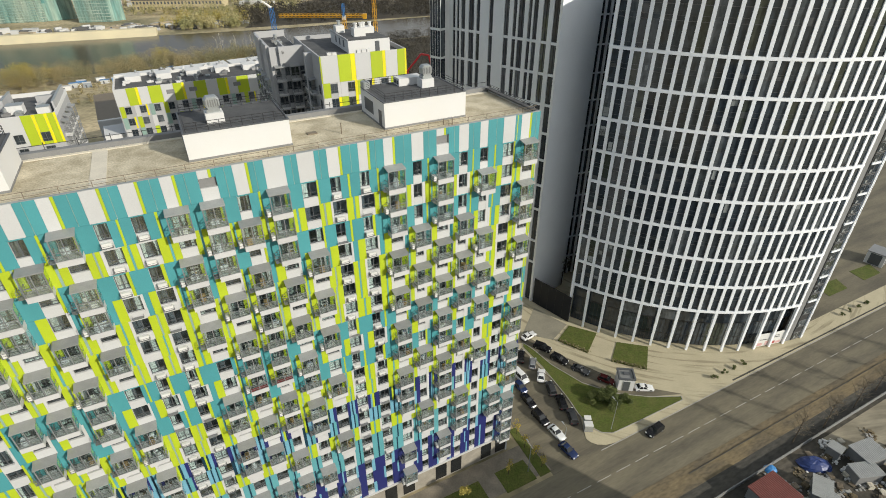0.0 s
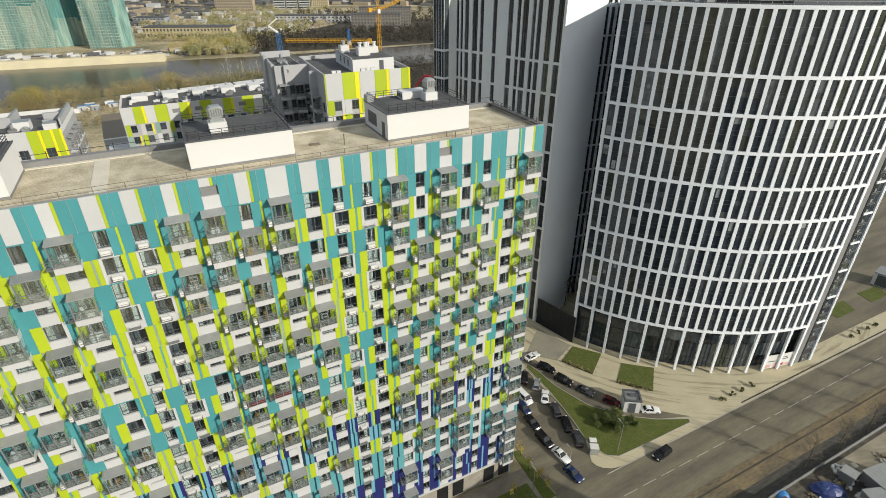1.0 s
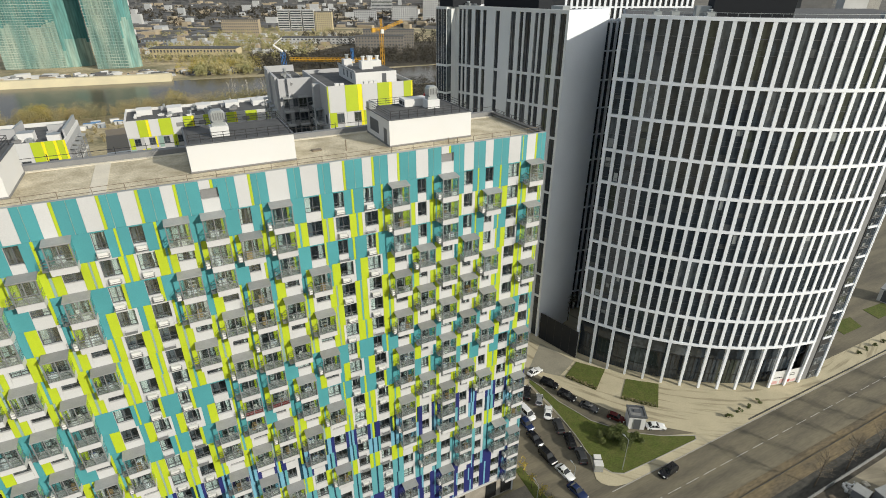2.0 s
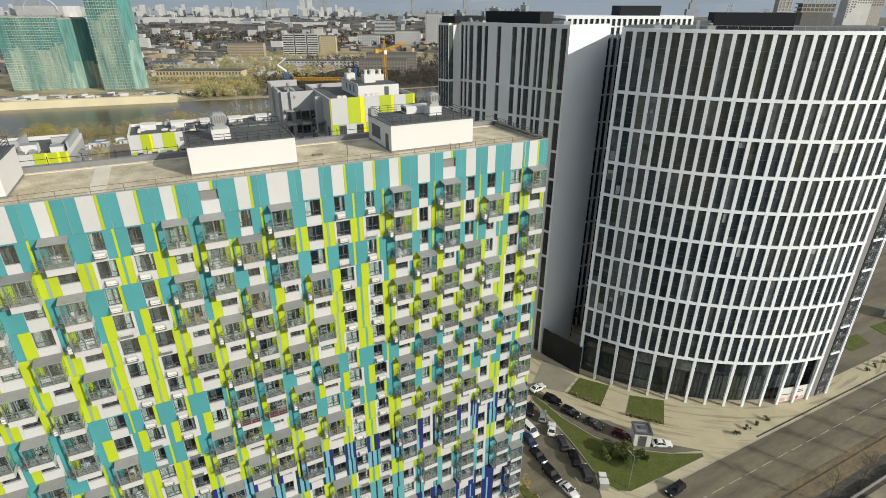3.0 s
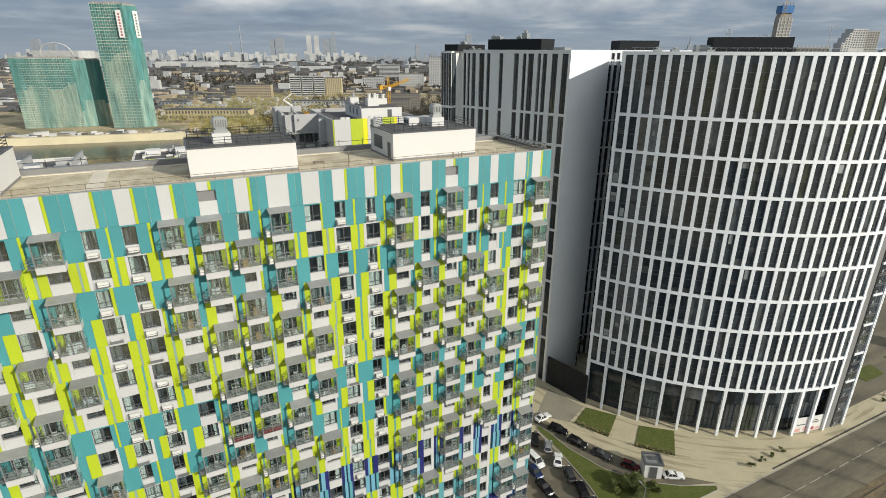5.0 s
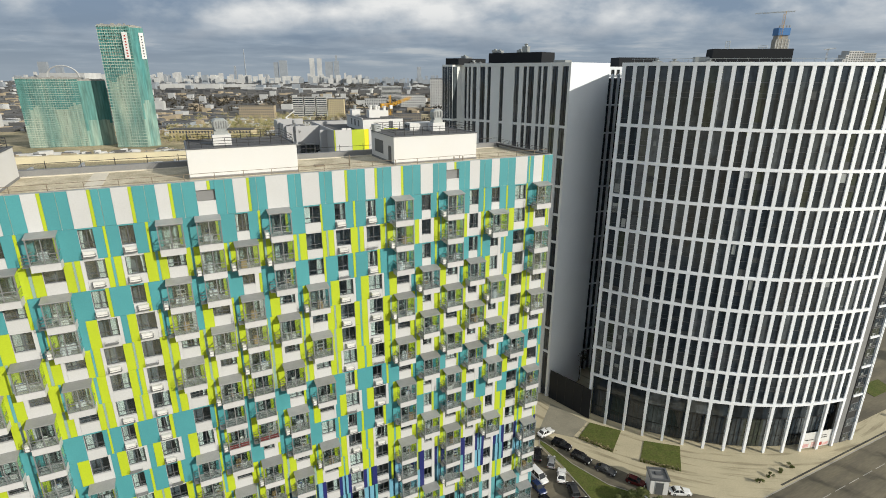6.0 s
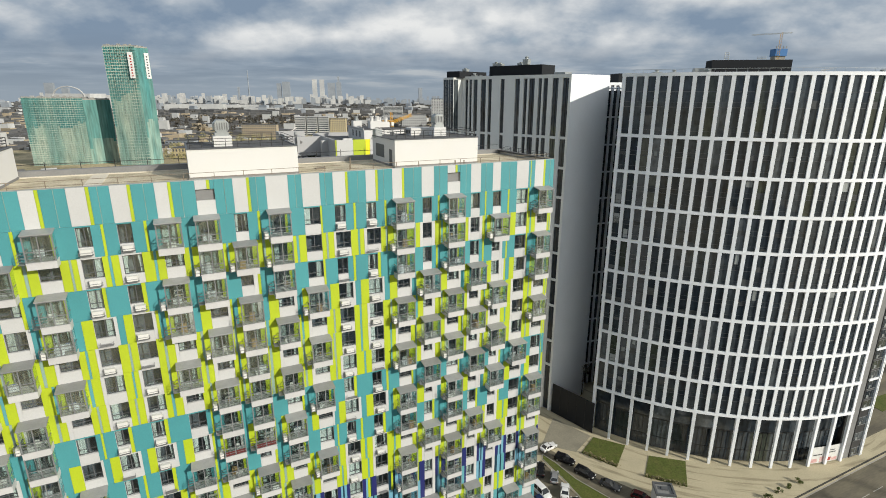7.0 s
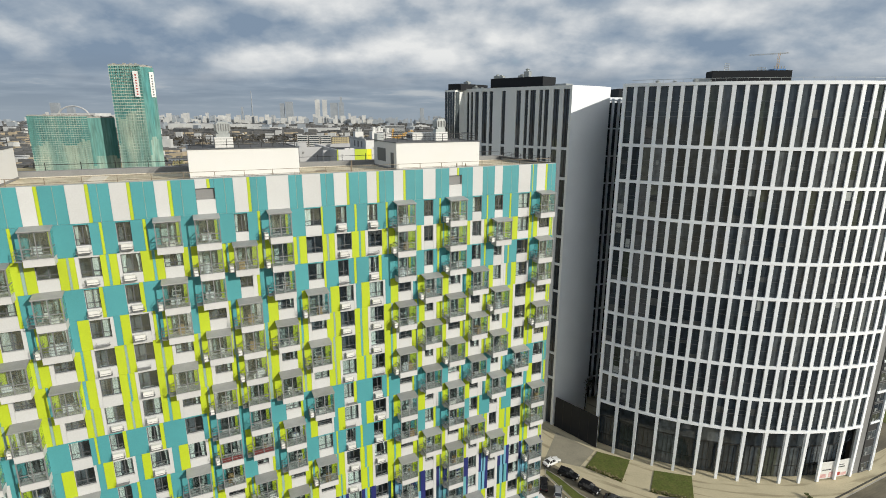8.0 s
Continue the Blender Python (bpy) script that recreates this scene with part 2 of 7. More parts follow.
FELT = material("roof_felt", (0.075, 0.075, 0.075), 0.85, vary=0.15, amount=0.6, tint=(0.12, 0.12, 0.115), scale=0.5, fine=5)
PARAPET = material("grey_parapet", (0.22, 0.22, 0.215), 0.7, vary=0.08, amount=0.4)
GALV = material("galvanised", (0.42, 0.44, 0.43), 0.42, metal=0.5, vary=0.08, amount=0.4)
RAIL = material("brown_rail", (0.20, 0.16, 0.11), 0.6, vary=0.1)
BLACK = material("black_steel", (0.022, 0.022, 0.023), 0.5, vary=0.15)
FIN = material("white_aluminium", (0.91, 0.937, 0.955), 0.38, vary=0.03, amount=0.2, each=0.03, scale=0.15)
PLANTBLACK = material("matt_black_panel", (0.010, 0.012, 0.015), 0.9, vary=0.1, each=0.1)
BARMETAL = material("grey_glazing_bar", (0.10, 0.105, 0.11), 0.35, metal=0.4, vary=0.06)
DARKPANEL = material("dark_cladding", (0.045, 0.045, 0.045), 0.45, vary=0.12, amount=0.4, each=0.15)
TOWERGLASS = coated_glass("coated_glass", [(0.025, 0.033, 0.041), (0.039, 0.048, 0.056), (0.053, 0.064, 0.072), (0.028, 0.036, 0.044), (0.093, 0.106, 0.113), (0.023, 0.031, 0.039), (0.045, 0.055, 0.063), (0.032, 0.041, 0.049), (0.029, 0.039, 0.048), (0.064, 0.076, 0.082), (0.036, 0.045, 0.053), (0.046, 0.054, 0.042)], 1.6)
ASPHALT = material("asphalt", (0.19, 0.166, 0.112), 0.92, vary=0.12, amount=0.95, tint=(0.105, 0.093, 0.068), scale=0.22, fine=4, bump=0.1, stretch=(0.16, 1, 1), turn=27.43)
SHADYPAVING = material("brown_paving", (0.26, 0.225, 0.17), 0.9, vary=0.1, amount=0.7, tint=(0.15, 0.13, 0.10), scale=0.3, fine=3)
PLAZA = plaza_material()
KERB = material("kerb_stone", (0.36, 0.34, 0.30), 0.9, vary=0.1, amount=0.4)
PAINT = material("road_paint", (0.44, 0.42, 0.37), 0.8, vary=0.2, amount=0.6)
GRASS = material("lawn", (0.075, 0.098, 0.013), 0.95, vary=0.3, amount=0.6, tint=(0.12, 0.118, 0.03), scale=0.5, fine=3, bump=0.4)
DIRT = material("dirt", (0.19, 0.145, 0.08), 0.95, vary=0.25, amount=0.8, tint=(0.10, 0.085, 0.06), scale=0.4, fine=2.5, bump=0.4, stretch=(0.3, 1, 1), turn=27.43)
# trackway soil and yard earth, both darkened for shade lying over them
MUD = material("dark_soil", (0.055, 0.052, 0.044), 0.95, vary=0.3, amount=0.7, tint=(0.085, 0.078, 0.062), scale=0.3, fine=2, bump=0.3, stretch=(0.3, 1, 1), turn=27.43)
YARD = material("shaded_yard_earth", (0.095, 0.082, 0.062), 0.95, vary=0.3, amount=0.95, tint=(0.04, 0.037, 0.03), scale=0.22, fine=1.5, bump=0.4, stretch=(0.4, 1, 1), turn=27.43)
WASTE = material("waste_ground", (0.47, 0.385, 0.235), 0.95, vary=0.3, amount=0.95, tint=(0.15, 0.14, 0.07), scale=0.02, fine=0.3)
WORKS = material("dark_works_ground", (0.085, 0.08, 0.07), 0.95, vary=0.3, amount=0.9, tint=(0.19, 0.17, 0.13), scale=0.012, fine=0.1)
TWIG = material("pale_twigs", (0.20, 0.165, 0.115), 0.9, vary=0.2, scale=3)
BARK = material("bark", (0.10, 0.075, 0.05), 0.9, vary=0.25, scale=3)
LEAF_DARK = leaf_material("shrub_leaves", (0.055, 0.08, 0.017), (0.13, 0.145, 0.034), 0.4)
LEAF_GOLD = leaf_material("autumn_leaves", (0.46, 0.34, 0.05), (0.25, 0.23, 0.055))
LEAF_WOOD = leaf_material("bare_wood_leaves", (0.35, 0.275, 0.13), (0.17, 0.165, 0.075))
LEAF_OLIVE = leaf_material("olive_leaves", (0.44, 0.37, 0.18), (0.24, 0.245, 0.10))
# bare-wood brown, taken very dark to carry the cloud shade
LEAF_GREY = leaf_material("dark_shaded_leaves", (0.034, 0.030, 0.021), (0.07, 0.06, 0.04))
TYRE = material("rubber", (0.02, 0.02, 0.02), 0.85, vary=0.1)
CARGLASS = material("car_glass", (0.015, 0.017, 0.018), 0.05, ior=1.7, vary=0.0)
CHROME = material("alloy", (0.5, 0.5, 0.5), 0.3, metal=0.8)
LENS = material("lamp_lens", (0.75, 0.75, 0.72), 0.15)


# ---- mesh helpers ----
class Geo:
    """Vertices and faces of one mesh."""

    def __init__(self):
        self.v, self.f = [], []

    def add(self, verts, faces):
        n = len(self.v)
        self.v += [tuple(p) for p in verts]
        self.f += [tuple(i + n for i in f) for f in faces]
        return self

    def box(self, x0, x1, y0, y1, z0, z1):
        return self.add([(x0, y0, z0), (x1, y0, z0), (x1, y1, z0), (x0, y1, z0), (x0, y0, z1), (x1, y0, z1), (x1, y1, z1), (x0, y1, z1)],
                        [(0, 3, 2, 1), (4, 5, 6, 7), (0, 1, 5, 4), (1, 2, 6, 5), (2, 3, 7, 6), (3, 0, 4, 7)])

    def prism(self, pts, z0, z1):
        n = len(pts)
        if sum(pts[i][0] * pts[(i + 1) % n][1] - pts[(i + 1) % n][0] * pts[i][1] for i in range(n)) < 0:
            pts = pts[::-1]
        return self.add([(*p[:2], z0) for p in pts] + [(*p[:2], z1) for p in pts],
                        [tuple(range(n))[::-1], tuple(range(n, 2 * n))] + [(i, (i + 1) % n, n + (i + 1) % n, n + i) for i in range(n)])

    def tube(self, a, b, r0, r1=None, n=6):
        a, b = Vector(a), Vector(b)
        r1 = r0 if r1 is None else r1
        q = (b - a).to_track_quat('Z', 'Y').to_matrix()
        ring = [q @ Vector((math.cos(6.28318 * i / n), math.sin(6.28318 * i / n), 0)) for i in range(n)]
        return self.add([a + p * r0 for p in ring] + [b + p * r1 for p in ring],
                        [tuple(range(n))[::-1], tuple(range(n, 2 * n))] + [(i, (i + 1) % n, n + (i + 1) % n, n + i) for i in range(n)])

    def loft(self, rings):
        n = len(rings[0])
        f = [tuple(range(n))[::-1], tuple(range((len(rings) - 1) * n, len(rings) * n))]
        for k in range(len(rings) - 1):
            f += [(k * n + i, k * n + (i + 1) % n, (k + 1) * n + (i + 1) % n, (k + 1) * n + i) for i in range(n)]
        return self.add([p for r in rings for p in r], f)

    def mesh(self, name, mat):
        me = bpy.data.meshes.new(name)
        me.from_pydata(self.v, [], self.f)
        me.materials.append(mat)
        me.update()
        return me


def put(name, me, parent=None, m=None, label=""):
    """An object on a mesh, which it may share, under its thing."""
    ob = new(name, me)
    if parent is not None:
        ob.parent = parent
    if m is not None:
        ob.matrix_basis = m
    if label:
        ob["label"] = label
    if me.materials and me.materials[0] == GLASS:
        ob.visible_shadow = False
    return ob


def part(name, geo, mat, parent=None, label="", m=None):
    return put(name, geo.mesh(name, mat), parent, m, label)


def thing(name, m, label, category, group="", kind=""):
    ob = new(name)
    ob.empty_display_size = 0.5
    ob.matrix_basis = m
    return tagged(ob, label, category, group, kind)


def box(x0, x1, y0, y1, z0, z1):
    return Geo().box(x0, x1, y0, y1, z0, z1)


SITE = pose(13.7, 73.2, 0, 0, 0, 27.43)  # x along the long street front, y away from the street


def site(u, w, z=0.0, turn=0.0):
    return SITE @ pose(u, w, z, 0, 0, turn)


def flat(name, pts, z, mat, label, category, kind="structure", thick=0.1, on_site=True):
    g = Geo().prism(pts, z - thick, z)
    ob = part(name, g, mat, None, label, SITE if on_site else None)
    return tagged(ob, label, category, "", kind)


# ---- ground, streets, water ----
def ground():
    flat("ground", [(-4900, -4900), (4900, -4900), (4900, 4900), (-4900, 4900)], -0.12, WASTE, "brown waste ground with faded autumn grass", "ground", thick=1.0, on_site=False)
    flat("works_ground", [(-4800, 1180), (4800, 1180), (4800, 4800), (-4800, 4800)], -0.06, WORKS, "dark ground of distant works and rail yards", "ground", thick=0.05, on_site=False)
    flat("pavement", [(17, -5.4), (17.3, -6.6), (18.2, -7.7), (19.8, -8.6), (22.0, -9.1), (25.5, -9.3), (260, -9.2), (260, 120), (-8, 120), (-8, 21), (12, 24), (21, 25), (21.2, 10), (19.9, 0)], 0.0, PLAZA, "pale beige concrete paving round the office towers", "pavement")
    flat("road", [(-300, -9.3), (300, -9.3), (300, -20.2), (-300, -20.2)], -0.085, ASPHALT, "worn grey asphalt road with faded lanes", "road", thick=0.05)
    flat("side_street", [(5.2, -9.28), (26, -9.28), (24, -7), (18.5, -5), (19.9, 0), (21.2, 10), (21, 25), (12, 40), (4, 40), (4.6, 4)], -0.08, ASPHALT, "grey asphalt side street with parked cars", "road", thick=0.04)
    flat("parking_lane", [(20.5, 27), (24.5, 29), (27.5, 20), (33.5, 8), (36, 1.6), (41.5, -2), (46, -6), (38.3, -3), (31.9, 1.4), (27, 7.8), (24.1, 16.5), (22.4, 26.5)], 0.012, ASPHALT, "strip of grey asphalt for parked cars", "road", thick=0.01)
    flat("car_park", [(98, -3.5), (260, -3.5), (260, 70), (104, 70), (97, 20)], 0.015, ASPHALT, "worn grey asphalt car park beyond the round tower", "road", thick=0.01)
    for x in (101, 116, 134):
        flat("grass_bed", [(x, 1), (x + 9, 1), (x + 11, 5.5), (x + 1, 6)], 0.10, GRASS, "dark grass bed at the edge of the car park", "lawn", thick=0.1)
    lawn = [(22.4, 26.5), (23.4, 22.8), (24.1, 16.5), (27, 7.8), (31.9, 1.4), (38.3, -3.1), (45.1, -6.4), (44.4, -7.3), (30.7, -7.2), (23.2, -7), (21.1, -5.8), (20, -3.3), (19.9, 0.4), (20.8, 5.6), (21.2, 10.4), (21.6, 16.7), (21.4, 25)]
    flat("lawn", lawn, 0.06, GRASS, "dark green mown lawn inside a stone kerb", "lawn", thick=0.2)
    kerb = Geo()
    for (x0, y0), (x1, y1) in zip(lawn, lawn[1:] + lawn[:1]):
        a, b = Vector((x0, y0, 0)), Vector((x1, y1, 0))
        s = (b - a).normalized().cross(Vector((0, 0, 1))) * 0.08
        kerb.prism([(a + s)[:2], (b + s)[:2], (b - s)[:2], (a - s)[:2]], -0.05, 0.13)
    tagged(part("kerb", kerb, KERB, None, "", SITE), "grey stone kerb round the lawn", "kerb", kind="structure")
    tagged(part("road_kerb", box(17.9, 260, -9.32, -9.14, -0.13, 0.03), KERB, None, "", SITE), "grey stone kerb along the road", "kerb", kind="structure")
    for bed in ([(37.8, 26.3), (42.6, 20.4), (35.1, 15.3), (31.2, 22.9)], [(44.8, 15.1), (51, 9.9), (44.4, 3.8), (38.5, 10.2)]):
        flat("grass_bed", bed, 0.12, GRASS, "square bed of green grass set in the paving", "lawn", thick=0.25)
    flat("front_yard", [(-90, 0), (5, 0), (5, 4.5), (5.6, -8), (-90, -8)], -0.06, SHADYPAVING, "brownish paved strip along the apartment house", "pavement", thick=0.03)
    for x in (-1.3, -13.2, -25, -37, -49):
        flat("grass_bed", [(x, -3.4), (x + 4, -3.4), (x + 4, -8.4), (x - 6, -8.4), (x - 6, -3.4)] if x < -2 else [(x - 4, -3.4), (x + 3, -3.4), (x + 3, -8.4), (x - 4, -8.4)], 0.02, GRASS, "shaded grass bed before the house", "lawn", thick=0.1)
    flat("grass_bed", [(3.2, 4.2), (4.9, 4.2), (5.2, -8.4), (2.6, -8.4)], 0.03, GRASS, "narrow grass strip with young trees", "lawn", thick=0.1)
    flat("verge", [(-300, -20.2), (300, -20.2), (300, -24.6), (-300, -24.6)], -0.05, DIRT, "churned yellow-brown dirt verge", "ground", thick=0.06)
    flat("trench", [(-300, -24.6), (300, -24.6), (300, -28.2), (-300, -28.2)], -0.10, MUD, "dark wet trackway behind the verge, darkened further for shade", "ground", thick=0.03)
    flat("yard", [(-300, -28.2), (300, -28.2), (300, -90), (-300, -90)], -0.04, YARD, "trodden earth of a building yard, darkened for shade", "ground", thick=0.06)
    flat("yard_track", [(63, -29.2), (300, -29.2), (300, -52), (74, -52)], -0.02, TRACK, "pale trampled earth with wheel tracks in the yard", "ground", thick=0.02)
    dash = Geo()
    for i in range(70):
        x = -118 + 5.2 * i
        dash.box(x, x + 3.7, -14.72, -14.58, -0.085, -0.078)
    tagged(part("lane_marking", dash, PAINT, None, "", SITE), "broken white lane line, half worn away", "road marking", kind="structure")
    # dark edging that draws the thin shadow line along the verge
    rail = Geo()
    rail.box(30, 260, -21.9, -21.75, -0.1, 0.06)
    tagged(part("kerb_strip", rail, MUD, None, "", SITE), "low edging along the verge, dark for a shadow line", "kerb", kind="structure")
    flat("river", [(-2500, -960), (-303, 366), (-144, 464), (60, 590), (2300, 1400), (2300, 1540), (60, 700), (-176, 579), (-400, 504), (-2600, -850)], -0.10, WATER, "calm brown-grey river", "water", thick=0.015, on_site=False)
    # dark sheets paint cloud shade onto the ground under the woods
    flat("wood_floor", [(-205, 586), (60, 700), (420, 835), (420, 1010), (-150, 900), (-215, 700)], -0.03, SHADYFLOOR, "ground under bare trees, darkened for cloud shade", "ground", thick=0.05, on_site=False)
    flat("wood_floor", [(-148, 460), (60, 587), (160, 640), (160, 480), (-90, 300)], -0.03, SHADYFLOOR, "ground under bare trees, darkened for cloud shade", "ground", thick=0.05, on_site=False)
    flat("paving_patch", [(33.9, 37.4), (37.6, 27.0), (30.2, 23.7), (24.6, 29.7)], 0.02, FORECOURT, "grey-brown asphalt forecourt beside the paving", "pavement", thick=0.02)
    # narrow dark strip laid beside the road kerb
    flat("gutter_strip", [(60.5, -8.75), (260, -8.75), (260, -8.35), (60.5, -8.35)], 0.012, MUD, "dark strip along the road kerb", "pavement", thick=0.012)
    quay = Geo().loft([[(x, y, -0.3), (x - 3.4, y + 9, 5.6), (x - 6, y + 16, 5.6), (x - 6, y + 16, -0.3)] for x, y in ((-560, 440), (-420, 490), (-318, 527), (-276, 542))])
    tagged(part("quay_wall", quay, QUAY, None), "long pale concrete quay on the far bank", "embankment", kind="structure")


FORECOURT = material("forecourt_asphalt", (0.30, 0.275, 0.205), 0.9, vary=0.12, amount=0.8, tint=(0.21, 0.195, 0.15), scale=0.25, fine=3)
# ground colour with the cloud shade already in it
SHADYFLOOR = material("cloud_shaded_ground", (0.085, 0.07, 0.045), 0.95, vary=0.3, amount=0.9, tint=(0.045, 0.04, 0.03), scale=0.05, fine=0.5)
TRACK = material("trampled_earth", (0.30, 0.265, 0.19), 0.95, vary=0.2, amount=0.8, tint=(0.16, 0.14, 0.10), scale=0.5, fine=2, bump=0.3, stretch=(0.2, 1, 1), turn=10)
QUAY = material("sunlit_concrete", (0.66, 0.57, 0.36), 0.85, vary=0.08, amount=0.5, tint=(0.50, 0.44, 0.30), scale=0.05)
WATER = material("river_water", (0.095, 0.078, 0.048), 0.2, vary=0.05, ior=1.33, fine=0.5, bump=0.10, scale=0.01)
ground()

# ---- apartment house ----
TOP, STOREY, ROW0 = 73.6, 3.2, 69.6
# where each bay's window opening begins
LEFTS = [-77.6, -74.0, -70.5, -66.9, -63.2, -59.5, -56.0, -52.55, -48.8, -45.2, -41.75, -38.0, -34.4, -30.9, -27.15, -23.43, -19.85, -16.4, -13.0, -9.65, -5.95, -2.42]
# bays whose windows have one width on every storey
FIXED = {10: 1.3, 12: 1.8, 16: 1.25, 18: 1.35, 19: 1.25, 20: 1.8}
# one letter a bay: w window, a window with a cooler below it, b balcony; from the top storey down
PLAN = ["wwwwwbaabbwbwaabwbwwwb", "wbbwbwaawbbbwaabwbwbww", "bwwbwbaabbwbwaabwbwwwb", "wwwbwbaabwbwbaawbwbwwb", "bbbwbwaawbbbwaabwbwbww",
        "wwbbwbwabwbwbaawbwbwwb", "bbwwbwaawbbbwaabwbwbww", "wwbbbwaawbbwbaawbwbwbw", "bbwwbwaawbbbwaabwbwbww", "wwbbwbaabbwbwaabwbwwwb",
        "bbwwbbaabwbwbaawbwbwwb", "wwbbwwaawbbbwawbwbwbww", "bbwwbbaabwwbwaabwbwwwb", "wwbbwbaabbwwwaabwbwwwb", "bbwwbwaawwbwbaawbwbwwb",
        "wwbbwwaawwwwwaawbwbwbw", "bbwwbbaabbbbwaawwwbwbb", "wwbbwwwawwwwwwwbwbwwwb", "bbwwwwwwbbwwbwwwwbwwwb", "wwbbbbwwwwbbwwwbwwwwwb"]
# the colours of the piers from the top storey down: S teal with a lime line, T lime and teal, L lime, H teal and lime, B navy and lime, D light blue, C pale teal, N navy
TONES = "SLTHLLLTHTLLBDLCCNNN"

# white fields of the tall band above the top storey, bay by bay
TOPS = {5: (-59.73, -58.54), 6: (-56.15, -54.61), 7: (-52.65, -51.19), 8: (-48.86, -47.67), 10: (-41.59, -40.22), 11: (-38.26, -35.94), 12: (-34.47, -32.46), 13: (-30.97, -29.52), 14: (-27.08, -25.9),
        15: (-23.78, -22.55), 16: (-19.96, -18.28), 18: (-13.04, -11.57), 19: (-9.78, -8.56), 20: (-6.07, -4.15), 21: (-3.13, -1.71)}


def strips(tone, rng, tied):
    """The upright panels that make up a pier: shares of its width and their colours. tied: the lime line follows the opening."""
    thin = SEA if rng.random() < 0.5 else SAGE
    kinds = {"S": [((0.13, LIME), (0.87, TEAL))] if tied else [((0.38, TEAL), (0.11, LIME), (0.51, TEAL)), ((0.42, TEAL), (0.11, LIME), (0.47, TEAL))],
            "T": [((0.15, LIME), (0.85, TEAL)), ((0.15, LIME), (0.85, TEAL)), ((0.26, TEAL), (0.12, LIME), (0.62, TEAL))],
            "L": [((0.44, LIME), (0.11, thin), (0.27, LIME), (0.18, WHITE)), ((0.34, LIME), (0.12, thin), (0.38, LIME), (0.16, WHITE)), ((0.50, LIME), (0.12, thin), (0.38, LIME)), ((0.30, LIME), (0.14, thin), (0.40, LIME), (0.16, WHITE))],
            "H": [((0.18, WHITE), (0.34, TEAL), (0.48, LIME)), ((0.14, WHITE), (0.34, TEAL), (0.52, LIME)), ((0.16, WHITE), (0.14, LIME), (0.30, TEAL), (0.40, LIME))],
            "B": [((0.24, NAVY), (0.14, SKYBLUE), (0.18, LIME), (0.10, INK), (0.34, NAVY)), ((0.26, NAVY), (0.16, SKYBLUE), (0.12, INK), (0.20, SKYBLUE), (0.26, NAVY)), ((0.20, INK), (0.16, LIME), (0.14, INK), (0.26, SKYBLUE), (0.24, NAVY))],
            "D": [((0.30, SKYBLUE), (0.11, INK), (0.29, SKYBLUE), (0.11, INK), (0.19, SEA)), ((0.22, INK), (0.26, SKYBLUE), (0.12, INK), (0.26, SEA), (0.14, NAVY)), ((0.28, SKYBLUE), (0.12, INK), (0.28, SKYBLUE), (0.32, NAVY))],
            "C": [((0.46, SEA), (0.13, INK), (0.41, SEA)), ((0.34, SEA), (0.12, INK), (0.54, SEA)), ((0.18, WHITE), (0.40, SEA), (0.12, INK), (0.30, SEA))],
            "N": [((0.62, NAVY), (0.14, SKYBLUE), (0.24, NAVY)), ((0.24, SKYBLUE), (0.76, NAVY)), ((0.84, NAVY), (0.16, SKYBLUE)), ((0.4, NAVY), (0.14, SKYBLUE), (0.46, NAVY))]}
    kinds = kinds[tone]
    return kinds[rng.randrange(len(kinds))]


def window_meshes(w, h):
    f = Geo()
    t = 0.07
    f.box(-w / 2, -w / 2 + t, 0, 0.09, 0, h).box(w / 2 - t, w / 2, 0, 0.09, 0, h)
    f.box(-w / 2 + t, w / 2 - t, 0, 0.09, 0, t).box(-w / 2 + t, w / 2 - t, 0, 0.09, h - t, h)
    f.box(-0.04 + w * 0.05, 0.04 + w * 0.05, 0.005, 0.085, t, h - t)
    f.box(-w / 2 + t, w / 2 - t, 0.01, 0.08, h * 0.27, h * 0.27 + 0.07)
    return f.mesh("window_frame", FRAME), box(-w / 2 + t, w / 2 - t, 0.04, 0.055, t, h - t).mesh("pane", GLASS)


